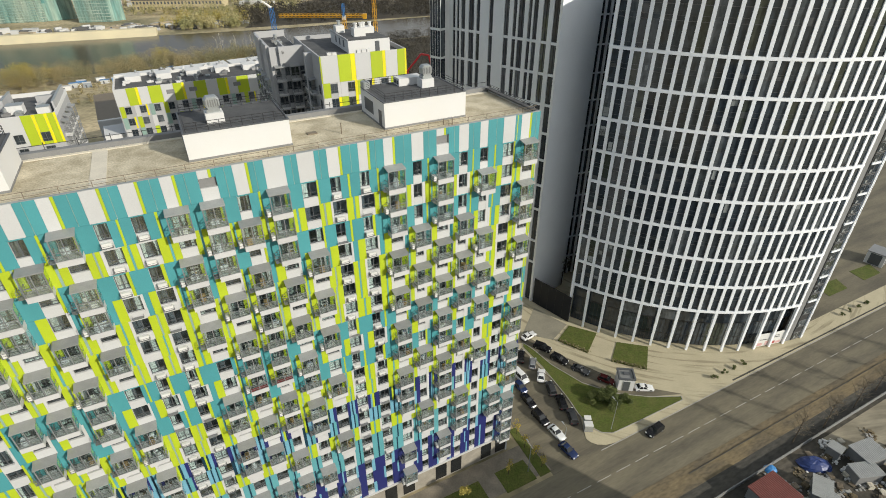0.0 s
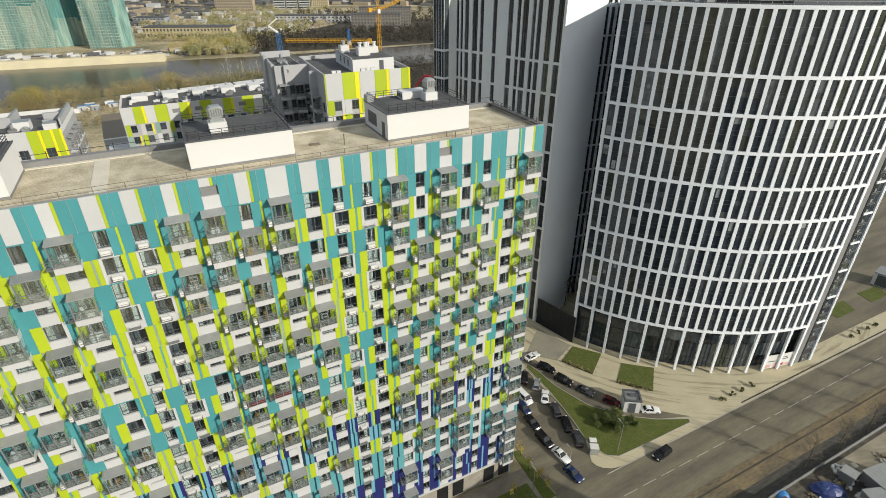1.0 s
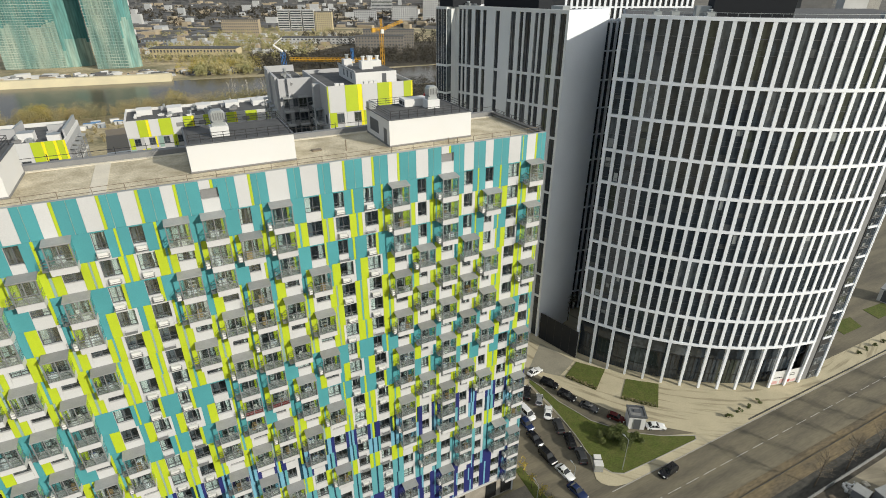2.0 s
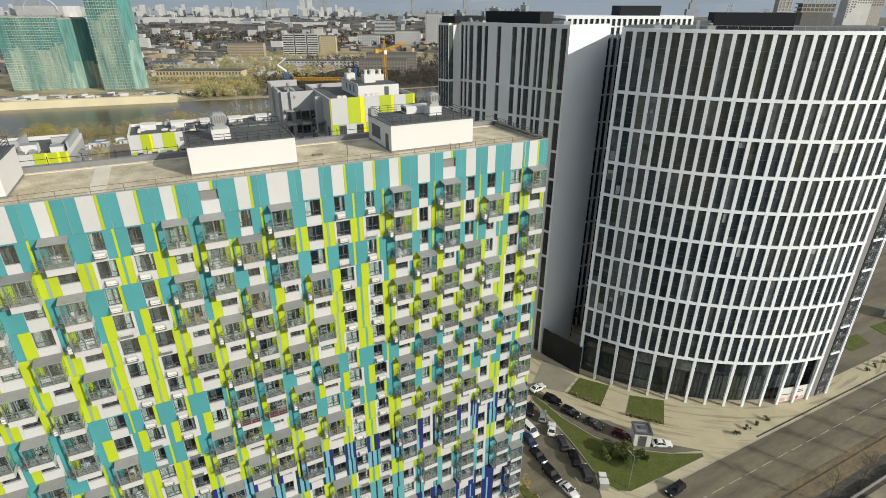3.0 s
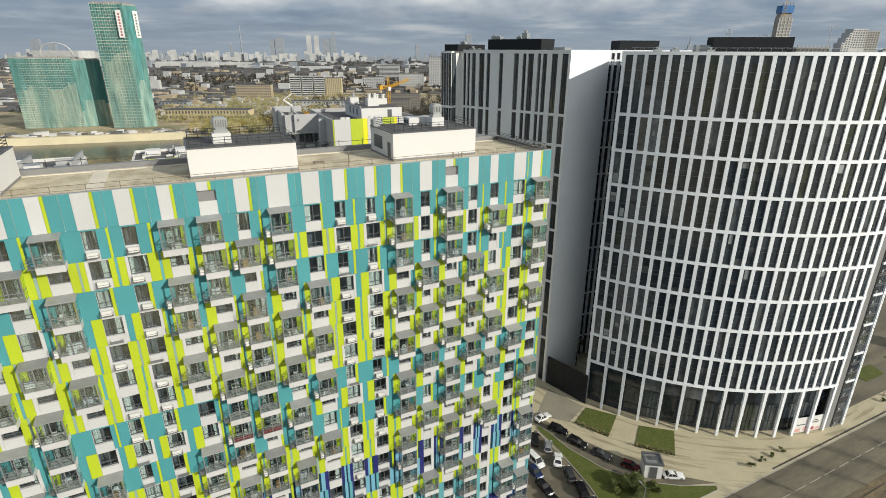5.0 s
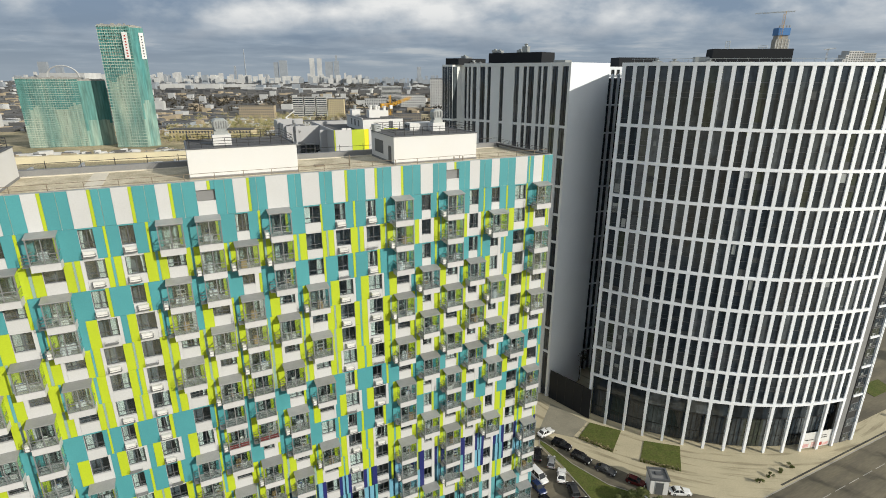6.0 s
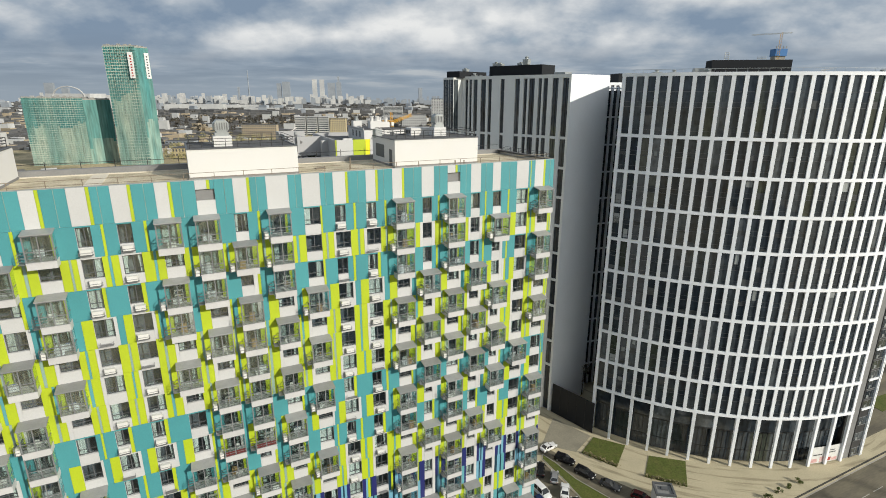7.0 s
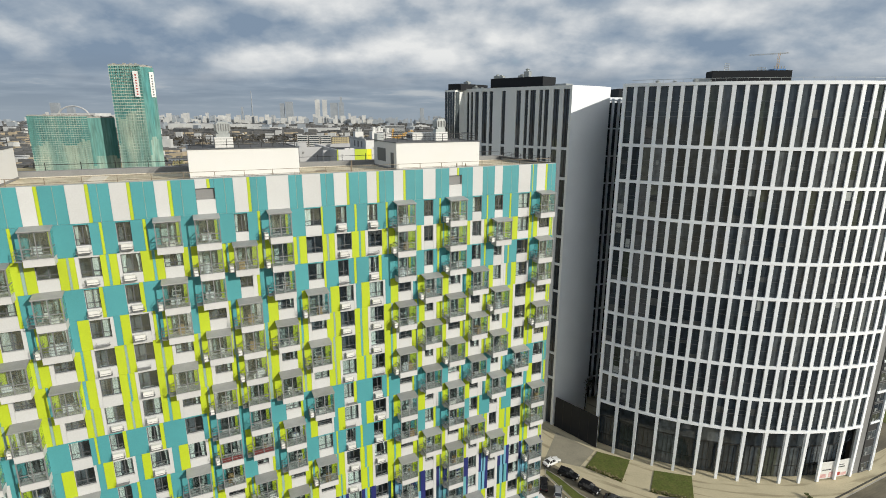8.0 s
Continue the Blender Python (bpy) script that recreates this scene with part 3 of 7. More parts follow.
def balcony_meshes(w, d):
    """Meshes of a glazed balcony: slab, canopy, posts, panes, bars, side cage. The origin is on the wall, at the slab's underside."""
    out = {}
    lo, hi = 0.65, 3.26
    out["slab"] = Geo().box(-w / 2, w / 2, -d, 0, 0, lo).box(-w / 2 - 0.03, w / 2 + 0.03, -d - 0.03, 0, lo, lo + 0.05).mesh("slab", SLAB)
    h = 3.46
    c = Geo().add([(-w / 2 - 0.08, -d - 0.12, h - 0.22), (w / 2 + 0.08, -d - 0.12, h - 0.22), (w / 2 + 0.08, 0, h), (-w / 2 - 0.08, 0, h),
                   (-w / 2 - 0.08, -d - 0.12, h - 0.12), (w / 2 + 0.08, -d - 0.12, h - 0.12), (w / 2 + 0.08, 0, h + 0.1), (-w / 2 - 0.08, 0, h + 0.1)],
                  [(0, 3, 2, 1), (4, 5, 6, 7), (0, 1, 5, 4), (1, 2, 6, 5), (2, 3, 7, 6), (3, 0, 4, 7)])
    out["canopy"] = c.mesh("canopy", CANOPY)
    out["post"] = box(-0.055, 0.055, -0.055, 0.055, lo + 0.05, hi).mesh("post", METAL)
    bars = Geo()
    for z in (lo + 0.1, lo + 0.42, lo + 0.72, lo + 1.05):
        r = 0.04 if z > lo + 1 else 0.018
        e = w / 2 - 0.045
        bars.prism([(-e - r, -0.02), (-e - r, -d + 0.01), (e + r, -d + 0.01), (e + r, -0.02), (e - r, -0.02), (e - r, -d + 0.01 + 2 * r), (-e + r, -d + 0.01 + 2 * r), (-e + r, -0.02)], z - r, z + r)
    bars.box(-0.045, 0.045, -d + 0.012, -d + 0.08, lo + 0.05, hi - 0.02)
    bars.box(-w / 2 + 0.045, w / 2 - 0.045, -d + 0.012, -d + 0.08, hi - 0.12, hi - 0.03)
    out["railing"] = bars.mesh("railing", METAL)
    out["front_pane"] = box(-w / 4 + 0.035, w / 4 - 0.035, 0.03, 0.04, lo + 0.08, hi - 0.14).mesh("pane", GLASS)
    out["side_pane"] = box(-0.005, 0.005, -d + 0.07, -0.03, lo + 0.08, hi - 0.14).mesh("pane", GLASS)
    cage = Geo()
    x0, x1, y0, y1 = -w / 2 - 0.62, -w / 2 - 0.05, -d * 0.9, -d * 0.15
    for z in (lo + 0.2, lo + 0.52, lo + 0.85):
        cage.prism([(x1, y0), (x0, y0), (x0, y1), (x1, y1), (x1, y1 - 0.035), (x0 + 0.035, y1 - 0.035), (x0 + 0.035, y0 + 0.035), (x1, y0 + 0.035)], z, z + 0.035)
    for y in (y0, y1 - 0.035):
        cage.box(x0, x0 + 0.035, y, y + 0.035, lo - 0.1, lo + 0.88)
    cage.box(x0, x1, y0, y1, lo - 0.13, lo - 0.09)
    out["cage"] = cage.mesh("side_cage", METAL)
    out["unit"] = Geo().box(x0 + 0.1, x1 - 0.08, y0 + 0.08, y1 - 0.06, lo - 0.09, lo + 0.52).box(x0 + 0.08, x1 - 0.06, y0 + 0.06, y1 - 0.04, lo + 0.52, lo + 0.56).mesh("cooler_casing", APPLIANCE)
    return out


def add_balcony(house, kit, w, d, u, z, rng, cage=True, roofed=True):
    b = thing_part("balcony", house, pose(u, -0.05, z))
    put("slab", kit["slab"], b)
    if roofed:
        put("canopy", kit["canopy"], b)
    for x in (-w / 2 + 0.045, w / 2 - 0.045):
        put("post", kit["post"], b, pose(x, -d + 0.045, 0))
    put("railing", kit["railing"], b)
    for x in (-w / 4, w / 4):
        put("pane", kit["front_pane"], b, pose(x, -d, 0))
    for x in (-w / 2 + 0.02, w / 2 - 0.02):
        put("pane", kit["side_pane"], b, pose(x, 0, 0))
    if cage:
        put("side_cage", kit["cage"], b)
        if rng.random() < 0.4:
            put("cooler_casing", kit["unit"], b, None, "white air conditioner in the side cage")
    return b


def thing_part(name, parent, m):
    ob = new(name)
    ob.empty_display_size = 0.2
    ob.parent = parent
    ob.matrix_basis = m
    return ob


def apartment_house():
    rng = random.Random(7)
    house = thing("apartment_house", SITE, "tall apartment house clad in white, teal and lime panels", "building")
    left, deep = -78.5, 13.6
    # inner body, set back behind the windows; its dark colour stands for dim rooms
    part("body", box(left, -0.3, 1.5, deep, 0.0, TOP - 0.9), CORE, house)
    part("end_wall", box(-0.3, 0.0, 0.36, deep, 0.0, TOP - 0.2), WHITE, house, "white panelled end wall")
    part("back_wall", box(left, 0.0, deep, deep + 0.9, 0.0, TOP + 0.1), PARAPET, house, "grey rear parapet wall")
    # front wall with its window openings
    wall = Geo()
    floors = Geo()
    pieces = {}
    joined = {}

    def panel(mat, x0, x1, z0, z1, row):
        if x1 - x0 < 0.06 or z1 - z0 < 0.05:
            return
        x0, x1, z0, z1 = x0 + 0.008, x1 - 0.008, z0 + 0.008, z1 - 0.008
        if row in (-1, 0, 1, 2) and x0 > -61:
            key = (mat.name, round(x1 - x0, 2), round(z1 - z0, 2))
            if key not in pieces:
                pieces[key] = box(0, key[1], -0.045, 0, 0, key[2]).mesh("panel", mat)
            PANELS.append((pieces[key], x0, z0))
        else:
            joined.setdefault(mat.name, (mat, Geo()))[1].box(x0, x1, -0.045, 0, z0, z1)

    bounds = []
    for x in LEFTS:
        bounds.append((x, x + 1.8))
    PANELS.clear()
    # parapet zone above the top windows
    fields = [TOPS.get(i, (a, b) if i in (9, 17) else (a + 0.15, b - 0.2)) for i, (a, b) in enumerate(bounds)]
    for i, (a, b) in enumerate(bounds):
        nxt = bounds[i + 1][0] if i + 1 < len(bounds) else 0.0
        vent = i in (9, 17)
        fa, fb = fields[i]
        if vent:
            panel(WHITE, a, b - 0.7, 72.6, TOP - 0.05, -1)
            panel(LIME, b - 0.7, b - 0.4, 72.6, TOP - 0.05, -1)
            panel(TEAL, b - 0.4, b, 72.6, TOP - 0.05, -1)
            panel(WHITE, a, b, 69.87, 71.45, -1)
        else:
            panel(WHITE, fa, fb, 69.87, TOP - 0.05, -1)
        x = fb
        if i in (5, 6, 7, 8, 10, 13, 14, 15, 21):
            panel(LIME, x, x + 0.3, 69.87, TOP - 0.05, -1)
            x += 0.3
        end = fields[i + 1][0] if i + 1 < len(bounds) else 0.0
        mid = x + (end - x) * (0.55 if i % 2 else 0.42)
        panel(TEAL, x, mid - 0.045, 69.87, TOP - 0.05, -1)
        line = (LIME if i == 20 else SAGE)
        joined.setdefault(line.name, (line, Geo()))[1].box(mid - (0.12 if i == 20 else 0.04), mid, -0.05, 0, 70.0, TOP - 0.06)
        panel(TEAL, mid, end, 69.87, TOP - 0.05, -1)
        wall.box(a, nxt, 0.0, 0.35, 69.87, 71.45 if vent else TOP - 0.1)
        if vent:
            wall.box(a, nxt, 0.0, 0.35, 72.6, TOP - 0.1)
            wall.box(b, nxt, 0.0, 0.35, 71.45, 72.6)
            part("vent_louvre", box(a + 0.03, b - 0.03, 0.22, 0.3, 71.47, 72.58), PARAPET, house, "grey roof-vent louvre")
    wall.box(left, bounds[0][0], 0, 0.35, 5.0, TOP - 0.1)
    sizes = {}
    for r, plan in enumerate(PLAN):
        zc, tone = ROW0 - STOREY * r, TONES[r]
        top = zc + 0.27
        base = top - STOREY
        wall.box(left, LEFTS[0], 0, 0.35, base, top)
        for i, x0 in enumerate(LEFTS):
            kind = plan[i]
            nxt = LEFTS[i + 1] if i + 1 < len(LEFTS) else 0.0
            under = kind != "b" and r and PLAN[r - 1][i] == "b"
            h, z0 = (2.5, zc - 2.4) if kind == "b" else (1.4, zc - 1.68) if under else (2.0, zc - 1.88)
            snug = tone in "STN" and not under
            ww = 1.45 if kind == "b" else FIXED.get(i, 1.25 if snug and (i in (6, 7, 13, 14) or not r) else 1.75)
            x1 = x0 + ww
            # wall around the opening
            wall.box(x1, nxt, 0, 0.35, base, top)
            wall.box(x0, x1, 0, 0.35, base, z0).box(x0, x1, 0, 0.35, z0 + h, top)
            panel(WHITE, x0, x1, base, z0, r)
            panel(TEAL if snug and kind != "b" and tone != "N" else WHITE, x0, x1, z0 + h, top, r)
            # the coloured pier, after a white edge beside the narrow windows
            x = x1
            if ww < 1.4 and not snug:
                panel(WHITE, x, x + 0.45, base, top, r)
                x += 0.45
            gap = nxt - x
            for share, mat in strips(tone, rng, kind == "b" or i in (12, 20)):
                panel(mat, x, x + share * gap, base, top, r)
                x += share * gap
            key = (round(ww, 2), h)
            if key not in sizes:
                sizes[key] = window_meshes(ww, h)
            if r < 16 or i > 7:
                WINDOWS.append((sizes[key], (x0 + x1) / 2, z0, ww, h))
        floors.box(left, -0.3, 0.36, 1.5, base - 0.1, base + 0.1)
    part("wall", wall, WHITE, house)
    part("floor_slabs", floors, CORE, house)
    # ground floor behind a white canopy strip
    zb = ROW0 + 0.27 - STOREY * len(PLAN)
    part("wall", box(left, 0, 0.5, 1.5, 0, zb), STONE, house, "brownish stone ground-floor wall")
    part("canopy_strip", box(left, 0.0, -0.25, 0.9, zb - 0.12, zb + 0.22), SLAB, house, "white strip over the ground floor")
    for i, u in enumerate(LEFTS):
        if i % 3 != 1:
            put("shop_window", box(u - 0.4, u + 2.0, 0.42, 0.5, 0.5, 4.4).mesh("shop_window", CARGLASS), house)
    for mat, g in joined.values():
        ob = part("panel", g, mat, house)
        ob["kind"] = "stuff"
    kit, bw = balcony_meshes(2.35, 1.35), 2.35
    for r, plan in enumerate(PLAN):
        zc = ROW0 - STOREY * r
        for i, x in enumerate(LEFTS):
            if (r > 14 and i < 7) or i < 2 or (r < 4 and i < 3):
                continue
            u = x + (0.42 if i == 21 else 0.74)
            if plan[i] == "b":
                add_balcony(house, kit, bw, 1.35, u, zc - 3.2, rng, rng.random() < 0.8, not r or PLAN[r - 1][i] != "b")
                BALCONIES.append((u, zc - 2.5, bw, r))
            elif plan[i] == "a":
                COOLERS.append((x + 0.7 + rng.choice((-0.1, 0.0, 0.2)), zc - 2.6, True))
    return house


PANELS, WINDOWS, COOLERS, BALCONIES = [], [], [], []
HOUSE = apartment_house()


def cooler_mesh():
    g = Geo().box(-0.47, 0.47, -0.44, -0.1, 0.08, 0.58).box(-0.5, 0.5, -0.47, -0.08, 0.58, 0.62)
    fr = Geo()
    for z in (0.0, 0.28):
        fr.box(-0.6, 0.6, -0.55, -0.52, z, z + 0.03).box(-0.6, -0.57, -0.52, -0.05, z, z + 0.03).box(0.57, 0.6, -0.52, -0.05, z, z + 0.03)
    for x in (-0.6, 0.57):
        fr.box(x, x + 0.03, -0.552, -0.522, 0.03, 0.3)
    fr.box(-0.57, 0.57, -0.52, -0.05, 0.0, 0.02)
    gr = Geo()
    gr.box(-0.36, 0.12, -0.43, -0.422, 0.14, 0.18).box(-0.36, 0.12, -0.43, -0.422, 0.3, 0.33).box(-0.36, 0.12, -0.43, -0.422, 0.45, 0.48)
    return g.mesh("casing", APPLIANCE), fr.mesh("basket", METAL), gr.mesh("fan_grille", GRILLE)


def coolers():
    casing, basket, grille = cooler_mesh()
    rng = random.Random(3)
    for u, z, _ in COOLERS:
        t = thing("air_conditioner", site(u, -0.05, z), "white air conditioner in a grey metal basket under a window", "air conditioner", "air conditioners on the facade")
        if rng.random() < 0.8:
            put("casing", casing, t)
            put("fan_grille", grille, t)
        else:
            t["label"] = "empty grey metal basket under a window"
        put("basket", basket, t)


coolers()


def windows():
    rng = random.Random(5)
    cache = {}
    for (frame_me, pane_me), u, z, w, h in WINDOWS:
        win = thing_part("window", HOUSE, pose(u, 0.2, z))
        put("window_frame", frame_me, win)
        put("pane", pane_me, win)
        pick = rng.random()
        if pick < (0.9 if h > 2.2 else 0.58):
            spans = rng.choice((((0.05, 0.95),), ((0.05, 0.95),), ((0.04, 0.36), (0.64, 0.96)), ((0.04, 0.28), (0.74, 0.96)), ((0.05, 0.4),), ((0.6, 0.95),), ((0.74, 0.98),)))
            key = (w, h, spans)
            if key not in cache:
                g = Geo()
                for x0, x1 in spans:
                    n = max(2, round((x1 - x0) * w / 0.12))
                    xs = [-w / 2 + w * (x0 + (x1 - x0) * k / n) for k in range(n + 1)]
                    top = [(x, 0.16 + (0.03 if k % 2 else 0), h) for k, x in enumerate(xs)]
                    # pairs are tied back a little below the middle
                    mid = [(x + (0.14 * w * (1 if x > 0 else -1) * (abs(x) < 0.46 * w)) * (len(spans) > 1) * 0.5, y, h * 0.42) for x, y, _ in top]
                    low = [(x, y, 0.0) for x, y, _ in mid]
                    m = n + 1
                    g.add(low + mid + top, [(k + m * j, k + 1 + m * j, k + 1 + m * (j + 1), k + m * (j + 1)) for k in range(n) for j in (0, 1)])
                cache[key] = g.mesh("curtain", CURTAIN)
            put("curtain", cache[key], win)


windows()


def balcony_things():
    """What people keep on their balconies."""
    rng = random.Random(41)
    board = material("cardboard", (0.42, 0.28, 0.13), 0.85, vary=0.1)
    linen = material("linen", (0.70, 0.72, 0.74), 0.9, vary=0.06, amount=0.3)
    bluecloth = material("blue_plastic", (0.05, 0.12, 0.42), 0.5)
    redcloth = material("dark_red_cloth", (0.28, 0.05, 0.05), 0.8)
    chest = Geo().box(-0.4, 0.4, -0.25, 0.25, 0, 0.45).box(-0.42, 0.42, -0.27, 0.27, 0.45, 0.5).mesh("body", APPLIANCE)
    carton = Geo().box(-0.3, 0.3, -0.25, 0.25, 0, 0.5).box(-0.26, 0.3, -0.22, 0.2, 0.5, 0.92).mesh("box", board)
    shelf = Geo()
    for z in (0.05, 0.55, 1.05, 1.55):
        shelf.box(-0.4, 0.4, -0.16, 0.16, z, z + 0.03)
    for x in (-0.4, 0.37):
        for y in (-0.16, 0.13):
            shelf.box(x, x + 0.03, y, y + 0.03, 0, 1.7)
    shelf = shelf.mesh("frame", APPLIANCE)
    rack = Geo()
    for x in (-0.5, 0.5):
        rack.tube((x, -0.2, 0), (x, 0.2, 1.0), 0.015, n=4).tube((x, 0.2, 0), (x, -0.2, 1.0), 0.015, n=4)
    for k in range(5):
        rack.tube((-0.5, -0.2 + 0.1 * k, 1.0), (0.5, -0.2 + 0.1 * k, 1.0), 0.01, n=4)
    rack = rack.mesh("frame", GALV)
    cloth = box(-0.42, 0.42, -0.11, -0.09, 0.3, 1.0).mesh("cloth", linen)
    cloth2 = box(-0.2, 0.2, 0.09, 0.11, 0.45, 1.0).mesh("cloth", bluecloth)
    # a wrapped bundle with slumped, uneven sides
    rings = []
    for z, f in ((0, 1.0), (0.3, 1.04), (0.62, 0.97), (0.95, 0.84), (1.12, 0.5)):
        rings.append([(0.4 * f * math.cos(2 * math.pi * k / 9) * (1 + 0.1 * math.sin(3.7 * k + 4 * z)), 0.3 * f * math.sin(2 * math.pi * k / 9) * (1 + 0.12 * math.sin(2.3 * k + 5 * z)), z) for k in range(9)])
    bundle = Geo().loft(rings).mesh("cover", linen)
    seat = box(-0.23, 0.23, -0.22, 0.22, 0.41, 0.45).mesh("seat", APPLIANCE)
    back = Geo().loft([[(-0.22, 0.2, 0.45), (0.22, 0.2, 0.45), (0.22, 0.23, 0.45), (-0.22, 0.23, 0.45)], [(-0.2, 0.29, 0.86), (0.2, 0.29, 0.86), (0.2, 0.32, 0.86), (-0.2, 0.32, 0.86)]]).mesh("backrest", APPLIANCE)
    leg = box(-0.02, 0.02, -0.02, 0.02, 0, 0.41).mesh("leg", APPLIANCE)
    stool = Geo().box(-0.22, 0.22, -0.22, 0.22, 0.42, 0.47)
    for x in (-0.18, 0.15):
        for y in (-0.18, 0.15):
            stool.box(x, x + 0.03, y, y + 0.03, 0, 0.42)
    stool = stool.mesh("seat", RAIL)
    for u, z, bw, _ in BALCONIES:
        for _ in range(rng.choice((0, 1, 1, 1, 2, 2))):
            m = site(u + rng.uniform(-0.45, 0.45) * (bw - 0.9), -rng.choice((0.4, 0.75, 0.95)), z)
            q = rng.random()
            if q < 0.16:
                put("box", carton, thing("carton_stack", m, "brown cardboard cartons stacked on a balcony", "boxes", "balcony clutter"))
            elif q < 0.36:
                put("body", chest, thing("storage_chest", m, "white plastic storage chest on a balcony", "chest", "balcony clutter"))
            elif q < 0.44:
                t = thing("wrapped_furniture", m, "furniture wrapped in white plastic sheet on a balcony", "furniture", "balcony clutter")
                put("cover", bundle, t)
            elif q < 0.52:
                t = thing("plastic_chair", m, "white plastic garden chair on a balcony", "chair", "balcony clutter")
                put("seat", seat, t)
                put("backrest", back, t)
                for x in (-0.2, 0.2):
                    for y in (-0.2, 0.2):
                        put("leg", leg, t, pose(x, y, 0))
            elif q < 0.70:
                t = thing("storage_shelf", m, "white shelf rack with a carton on a balcony", "shelf", "balcony clutter")
                put("frame", shelf, t)
                put("box", carton, t, pose(0, 0, 0.6) @ Matrix.Scale(0.45, 4))
            elif q < 0.92:
                t = thing("drying_rack", m, "folding drying rack with pale laundry on a balcony", "drying rack", "balcony clutter")
                put("frame", rack, t)
                put("cloth", cloth, t)
                put("cloth", cloth2, t)
            else:
                put("seat", stool, thing("stool", m, "small brown stool on a balcony", "stool", "balcony clutter"))
    # two balconies with red cloth behind the railing
    for u in (-44.46, -41.0):
        t = thing("railing_cloth", site(u, -1.33, ROW0 - STOREY * 8 - 2.48), "dark red cloth hung behind a balcony railing", "cloth", "balcony clutter")
        for x in (-1.1, 0.06):
            part("cloth", box(x, x + 1.04, 0, 0.02, 0, 0.55), redcloth, t)


balcony_things()


# ---- the roof of the apartment house ----
def roof_things():
    z = 73.0
    part("roof", box(-78.5, -0.3, 0.36, 13.6, TOP - 0.9, z), GRAVEL, HOUSE, "flat roof spread with sandy gravel")
    part("coping", box(-78.5, 0.0, 0.0, 0.35, TOP - 0.1, TOP), GALV, HOUSE, "grey metal coping along the roof edge")
    part("coping", box(-0.75, 0.0, 0.352, 13.598, TOP - 0.2, TOP + 0.02), FELT, HOUSE, "dark coping on the end wall")
    part("walkway", box(-78, -0.4, 0.5, 1.6, z, z + 0.06), PAVER, HOUSE, "pale slab walkway along the roof edge")
    part("walkway", box(-55.4, -53.8, 1.6, 13.0, z, z + 0.05), PAVER, HOUSE, "pale slab walkway across the roof")
    part("gutter", box(-78, -0.8, 13.0, 13.58, z, z + 0.08), PAVER, HOUSE)

    def penthouse(x0, x1, y0, y1, h):
        p = thing_part("penthouse", HOUSE, pose(x0, y0, z))
        w, d = x1 - x0, y1 - y0
        part("wall", box(0, w, 0, d, 0, h), RENDER, p)
        part("plinth", box(-0.04, w + 0.04, -0.04, d + 0.04, 0, 0.25), PARAPET, p)
        part("roof", box(0.15, w - 0.15, 0.15, d - 0.15, h, h + 0.03), FELT, p, "black felt roof")
        cop = Geo().box(-0.06, w + 0.06, -0.06, 0.15, h, h + 0.12).box(-0.06, w + 0.06, d - 0.15, d + 0.06, h, h + 0.12).box(-0.06, 0.15, 0.15, d - 0.15, h, h + 0.12).box(w - 0.15, w + 0.06, 0.15, d - 0.15, h, h + 0.12)
        part("coping", cop, FRAME, p)
        r = Geo()
        n = 9
        for k in range(n + 1):
            for y in (0.35, d - 0.35):
                x = 0.35 + (w - 0.7) * k / n
                r.box(x - 0.03, x + 0.03, y - 0.03, y + 0.03, h + 0.03, h + 1.1)
        for zz in (0.45, 0.75, 1.07):
            for y in (0.35, d - 0.35):
                r.box(0.35, w - 0.35, y - 0.025, y + 0.025, h + zz, h + zz + 0.05)
            for x in (0.35, w - 0.35):
                r.box(x - 0.025, x + 0.025, 0.35, d - 0.35, h + zz, h + zz + 0.05)
        part("railing", r, BLACK, p, "black steel railing")
        return p

    a = penthouse(-45.5, -33.8, 4.4, 13.0, 3.2)
    b = penthouse(-21.7, -9.7, 4.3, 13.0, 3.45)
    penthouse(-74.0, -62.3, 4.4, 13.0, 3.4)
    part("door", box(-0.05, 0.0, 1.0, 2.0, 0.1, 2.2), FRAME, b, "dark steel door")
    part("window", box(-0.05, 0.0, 4.0, 7.2, 0.9, 2.6), FRAME, b, "dark louvred opening")
    part("vent", box(-0.02, 0.9, 7.2, 8.5, 3.23, 4.4), GALV, b)
    for px, py, pz, s in ((-41.6, 7.8, 76.23, 1.0), (-13.4, 9.2, 76.48, 0.92), (-72.0, 9.0, 76.43, 1.0)):
        t = thing("roof_fan", site(px, py, pz), "grey roof extractor fan on a white block", "roof fan", "roof fans")
        part("base", box(-1.0 * s, 1.0 * s, -0.9 * s, 0.9 * s, 0, 1.15), RENDER, t)
        fan = Geo()
        fan.box(-0.75 * s, 0.75 * s, -0.6 * s, 0.6 * s, 1.15, 1.55)
        part("fan_base", fan, GALV, t)
        cowl = []
        for y in (-0.62, -0.5, 0.5, 0.62):
            k = 0.86 if abs(y) > 0.55 else 1.0
            cowl.append([(x * s * k, y * s, 1.55 + (zz - 1.55) * (0.94 if k < 1 else 1.0)) for x, zz in ((-0.55, 1.55), (-0.85, 1.9), (-0.85, 2.6), (-0.5, 2.95), (0.5, 2.95), (0.85, 2.6), (0.85, 1.9), (0.55, 1.55))])
        part("housing", Geo().loft(cowl), GALV, t)
        rib = Geo()
        for k in range(6):
            rib.box((-0.7 + 0.26 * k) * s, (-0.62 + 0.26 * k) * s, -0.7 * s, -0.62 * s, 1.85, 2.65)
        part("louvre", rib, PARAPET, t)
